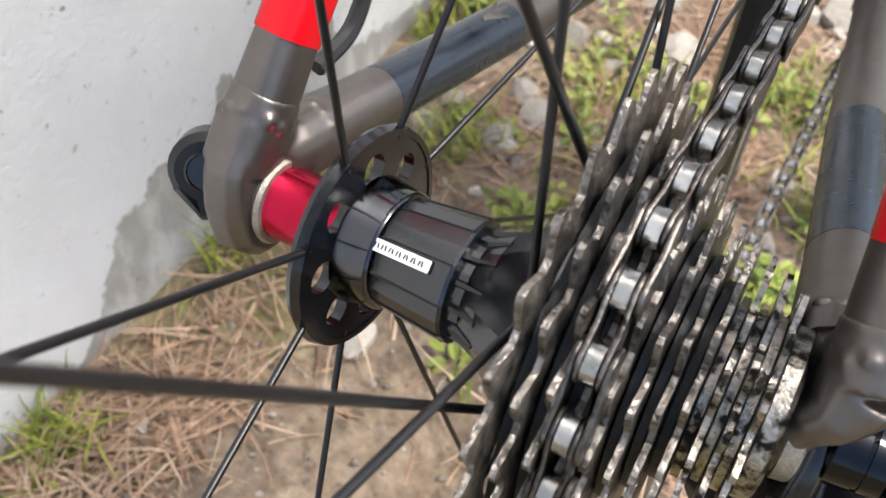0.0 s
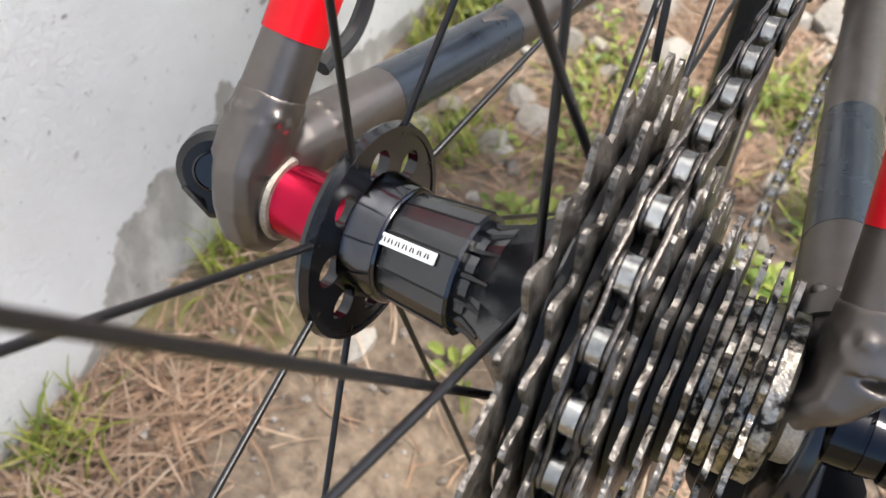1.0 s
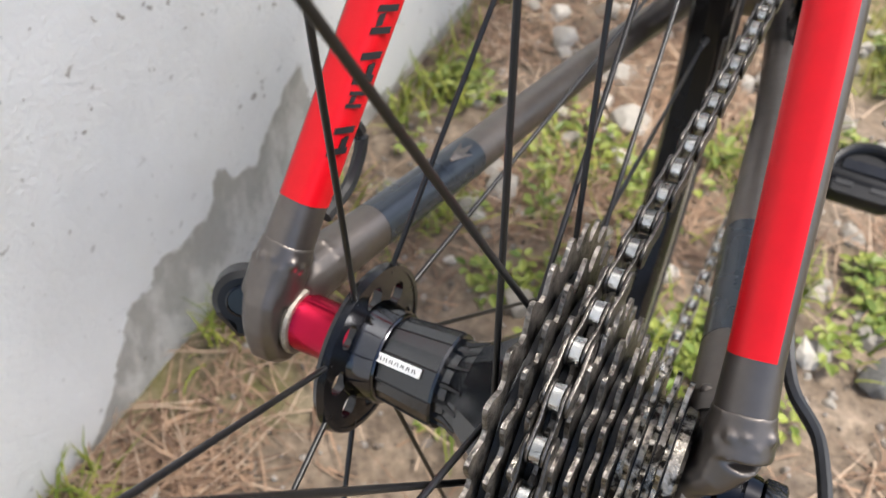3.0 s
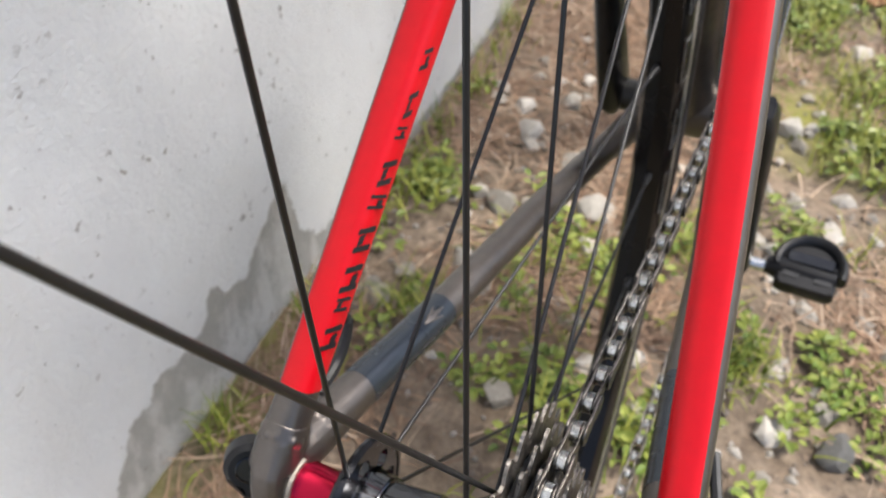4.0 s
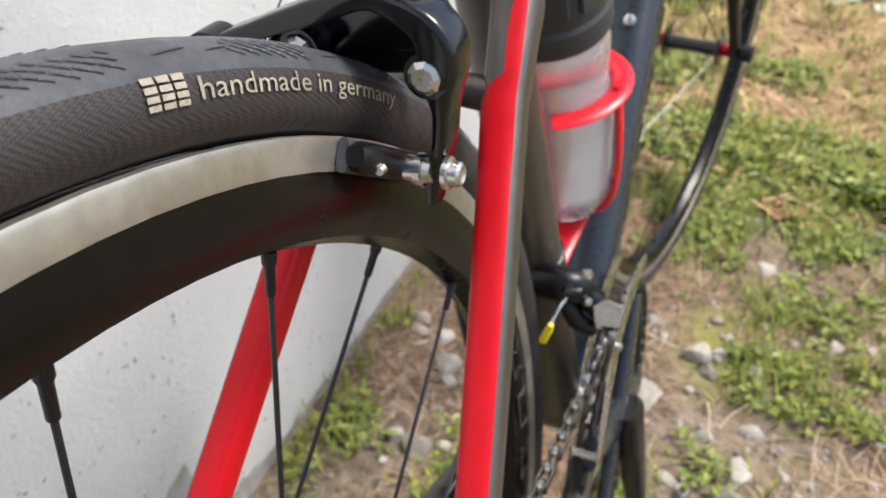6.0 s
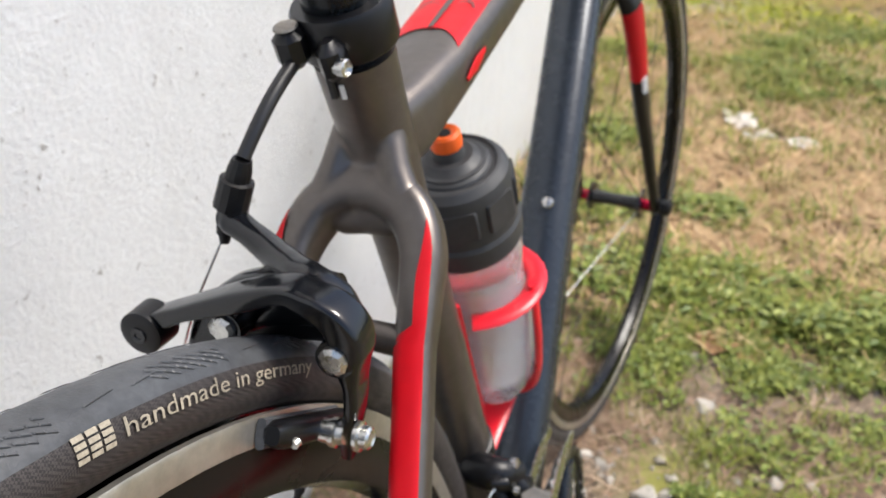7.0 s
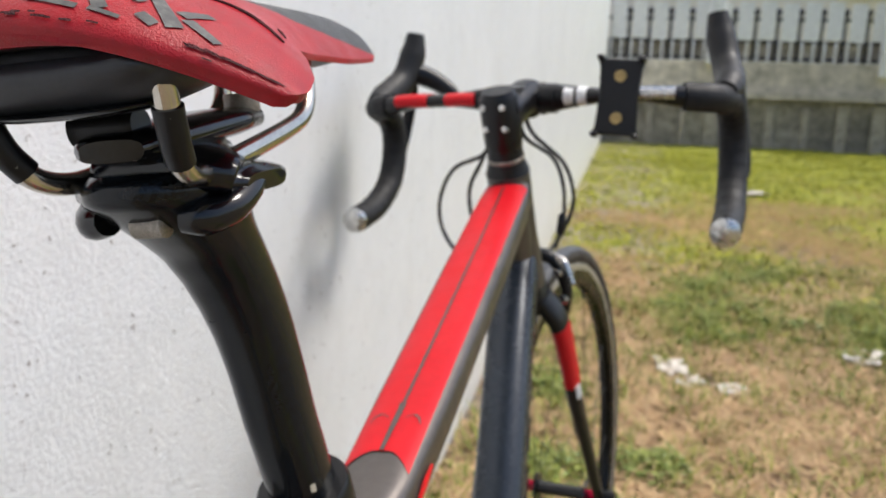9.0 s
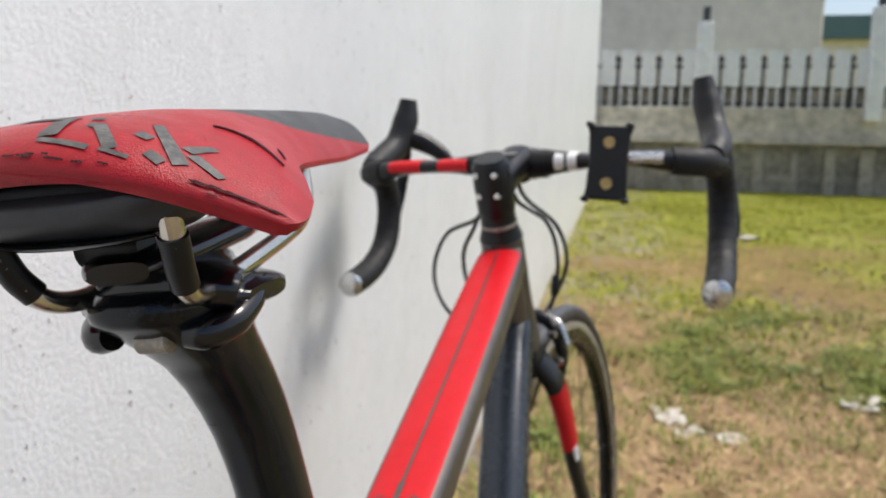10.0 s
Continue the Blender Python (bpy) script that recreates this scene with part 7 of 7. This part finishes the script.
def weeds(name, label, n, box, size, thin):
    """Low plants: each a rosette of folded oval leaves on short stalks."""
    V, F = [], []
    for x, y, _ in clumps(n, box, 0.012, 3, thin):
        turn, tall = rng.uniform(0, 6.28), rng.uniform(0.3, 1.0) * size * 1.5
        z0 = lie(x, y)
        for q in range(int(rng.integers(5, 10))):
            h = turn + q * 2.4 + rng.normal() * 0.2
            s, el, out = size * rng.uniform(0.6, 1.25), rng.uniform(-0.1, 0.75), rng.uniform(0.1, 0.8) * size
            c, d = math.cos(h), math.sin(h)
            z = z0 + tall * rng.uniform(0.2, 1.0) + 0.002
            k = len(V)
            for u, v, w in ((0, 0, 0), (0.30, 0.26, 0.10), (0.70, 0.24, 0.10), (1, 0, 0), (0.70, -0.24, 0.10), (0.30, -0.26, 0.10), (0.5, 0, -0.03)):
                px, py = x + (out + s * u * math.cos(el)) * c - s * v * d, y + (out + s * u * math.cos(el)) * d + s * v * c
                V.append((max(px, wall_x(py) + 0.003), py, z + s * u * math.sin(el) + w * s - 0.25 * s * u * u))
            F += [(k, k + 1, k + 6), (k + 1, k + 2, k + 6), (k + 2, k + 3, k + 6), (k + 3, k + 4, k + 6), (k + 4, k + 5, k + 6), (k + 5, k, k + 6)]
    return tagged(part(name, (V, F), LEAFY, None, label, smooth=False), category="weeds", kind="stuff")


weeds("weeds", "low broad-leaved green weeds in the soil", 620, (-0.34, 0.75, -0.05, 1.45), 0.0130, lambda x, y: green(x, y) ** 1.5 * (0.35 if y < 0.2 else 0.75))
weeds("weeds", "carpet of small green leaves on the ground", 1100, STRIP, 0.0230, lambda x, y: green(x, y) * fade(x, y) * max(0.15, 0.6 + 1.2 * wave(x, y, 7.0, 21)) * (1.0 if y < 2.2 else 0.25))


def stone_shape(seed):
    bm = bmesh.new()
    bmesh.ops.create_icosphere(bm, subdivisions=2, radius=1.0)
    for v in bm.verts:
        p = v.co.copy()
        v.co = p * (1 + 0.35 * noise.noise(p * 1.1 + Vector((seed * 3.1, 0, 0))) + 0.12 * noise.noise(p * 3 + Vector((seed, 5, 0))))
    rs = random.Random(seed + 11)
    for _ in range(9):
        d = Vector((rs.gauss(0, 1), rs.gauss(0, 1), rs.gauss(0, 0.8))).normalized()
        far = rs.uniform(0.55, 0.85)
        for v in bm.verts:
            over = v.co.dot(d) - far
            if over > 0:
                v.co -= d * over
    for v in bm.verts:
        v.co.z *= 0.72
    bmesh.ops.recalc_face_normals(bm, faces=bm.faces)
    V, F = [v.co.copy() for v in bm.verts], [tuple(v.index for v in f.verts) for f in bm.faces]
    bm.free()
    return V, F


PALESTONE = material("pale_stone", (0.50, 0.46, 0.40), 0.85, 0.0, 0.15, 30, 0.5, 200, rand=0.2)
DARKSTONE = material("dark_stone", (0.14, 0.135, 0.125), 0.8, 0.0, 0.25, 40, 0.6, 200)
stone_me = []
for k in range(7):
    s = part("stone", stone_shape(k), STONE if k < 4 else PALESTONE if k < 6 else DARKSTONE, None, smooth=True, angle=22)
    stone_me.append(s.data)
    bpy.data.objects.remove(s)


def stone(x, y, size, kind_=None, sink=0.25):
    k = kind_ if kind_ is not None else int(rng.integers(0, 6))
    s = placed("stone", stone_me[k], m=Matrix.LocRotScale((x, y, lie(x, y) + size * (0.62 - sink) * 0.15), Euler((rng.uniform(-0.3, 0.3), rng.uniform(-0.3, 0.3), rng.uniform(0, 6.3))), Vector((size * rng.uniform(0.8, 1.3), size * rng.uniform(0.8, 1.2), size))))
    return tagged(s, "dark grey stone half sunk in the soil" if k == 6 else "pale stone half sunk in the soil" if k > 3 else "grey stone half sunk in the soil", "stone", "stones on the ground")


for x, y, s, k in ((-0.215, 0.652, 0.022, 4), (-0.200, 0.415, 0.022, 0), (-0.088, 0.490, 0.017, 5), (-0.189, 0.728, 0.020, 1), (0.145, 0.626, 0.019, 5), (0.123, 0.347, 0.014, 4), (0.184, 0.359, 0.022, 6), (-0.105, 0.280, 0.017, 2), (-0.258, 0.335, 0.014, 3), (-0.305, 1.008, 0.026, 4), (0.030, 0.439, 0.017, 5), (-0.042, 0.351, 0.014, 4), (-0.240, 0.690, 0.018, 4)):
    stone(x, y, s, k)
for x, y, s, k in ((-0.264, -0.002, 0.008, 5), (-0.182, 0.126, 0.014, 4), (-0.190, 0.349, 0.022, 1), (-0.175, 0.395, 0.024, 2), (-0.102, 0.550, 0.026, 5), (-0.282, 0.715, 0.018, 0), (-0.196, 0.514, 0.022, 0), (0.137, 1.028, 0.018, 4), (0.143, 0.590, 0.020, 0), (0.153, 0.702, 0.016, 4), (0.079, 0.803, 0.024, 4), (-0.05, 0.62, 0.028, 5), (0.02, 0.70, 0.030, 2), (-0.02, 0.78, 0.026, 4), (-0.14, 0.62, 0.026, 3)):
    stone(x, y, s, k)
for k in range(300):
    x, y = (rng.uniform(-0.3, 1.0), rng.uniform(-0.2, 2.4)) if k < 110 else (rng.uniform(-0.28, 0.30), rng.uniform(0.28, 0.95))
    if free_of_wall(x, y, 0.04):
        stone(x, y, float(rng.uniform(0.004, 0.012 if k < 110 else 0.016)))
pebble = []
for _ in range(2600):
    x, y = rng.uniform(-0.32, 0.7), rng.uniform(-0.2, 1.3)
    if free_of_wall(x, y, 0.02):
        s = rng.uniform(0.0012, 0.0042)
        pebble.append(moved(lathe([(-0.6, 0.3), (0.0, 1.0), (0.6, 0.4)], (0, 0, 0), 6, "z"), Matrix.LocRotScale((x, y, lie(x, y) + s * 0.3), Euler((rng.uniform(-1, 1), rng.uniform(-1, 1), 0)), Vector((s, s * rng.uniform(0.7, 1.3), s)))))
tagged(part("gravel", join(*pebble), GRAVEL, None, "fine grey and brown gravel on the soil", smooth=False), category="gravel", kind="stuff")


def scrap(x, y, size, mat, name, label, cat, seed, long=0.7):
    V, F, n = [], [], 13
    for i in range(n):
        for j in range(n):
            u, v = i / (n - 1) - 0.5, j / (n - 1) - 0.5
            r = 1 + 0.5 * noise.noise(Vector((u * 4, v * 4, seed)))
            V.append((u * r * size, v * r * size * long, size * (0.10 + 0.16 * noise.noise(Vector((u * 3, v * 3, seed + 7))) + 0.06 * noise.noise(Vector((u * 13, v * 13, seed + 3)))) + 0.004))
    F = [(i * n + j, (i + 1) * n + j, (i + 1) * n + j + 1, i * n + j + 1) for i in range(n - 1) for j in range(n - 1)]
    s = part(name, (V, F), mat, None, label, m=Matrix.Translation((x, y, lie(x, y) + size * 0.05)) @ Euler((0, 0, seed * 1.7)).to_matrix().to_4x4())
    s.modifiers.new("thick", "SOLIDIFY").thickness = 0.001
    return tagged(s, category=cat)


scrap(0.170, 2.46, 0.125, PAPER, "paper_scrap", "crumpled white paper on the dry ground", "litter", 1.0)
scrap(0.225, 2.35, 0.085, PAPER, "paper_scrap", "crumpled white paper on the dry ground", "litter", 2.2)
scrap(0.338, 2.33, 0.090, PAPER, "paper_scrap", "small crumpled white paper on the dry ground", "litter", 3.1, 0.9)
scrap(0.790, 2.74, 0.14, PAPER, "paper_scrap", "flat pale scrap on the grass", "litter", 4.4)
scrap(0.910, 6.90, 0.20, PAPER, "paper_scrap", "pale scrap lying far out on the lawn", "litter", 5.3)
scrap(0.480, 2.58, 0.022, BLUEBIT, "plastic_bit", "small pale blue plastic bit on the ground", "litter", 2.9)
scrap(0.143, 1.20, 0.052, DRYLEAF, "dry_leaf", "curled brown dry leaf on the grass", "leaf", 5.0)
for k in range(22):
    x, y = rng.uniform(-0.1, 1.4), rng.uniform(0.7, 3.6)
    scrap(x, y, float(rng.uniform(0.025, 0.05)), DRYLEAF, "dry_leaf", "curled brown dry leaf on the grass", "leaf", 6.0 + k)
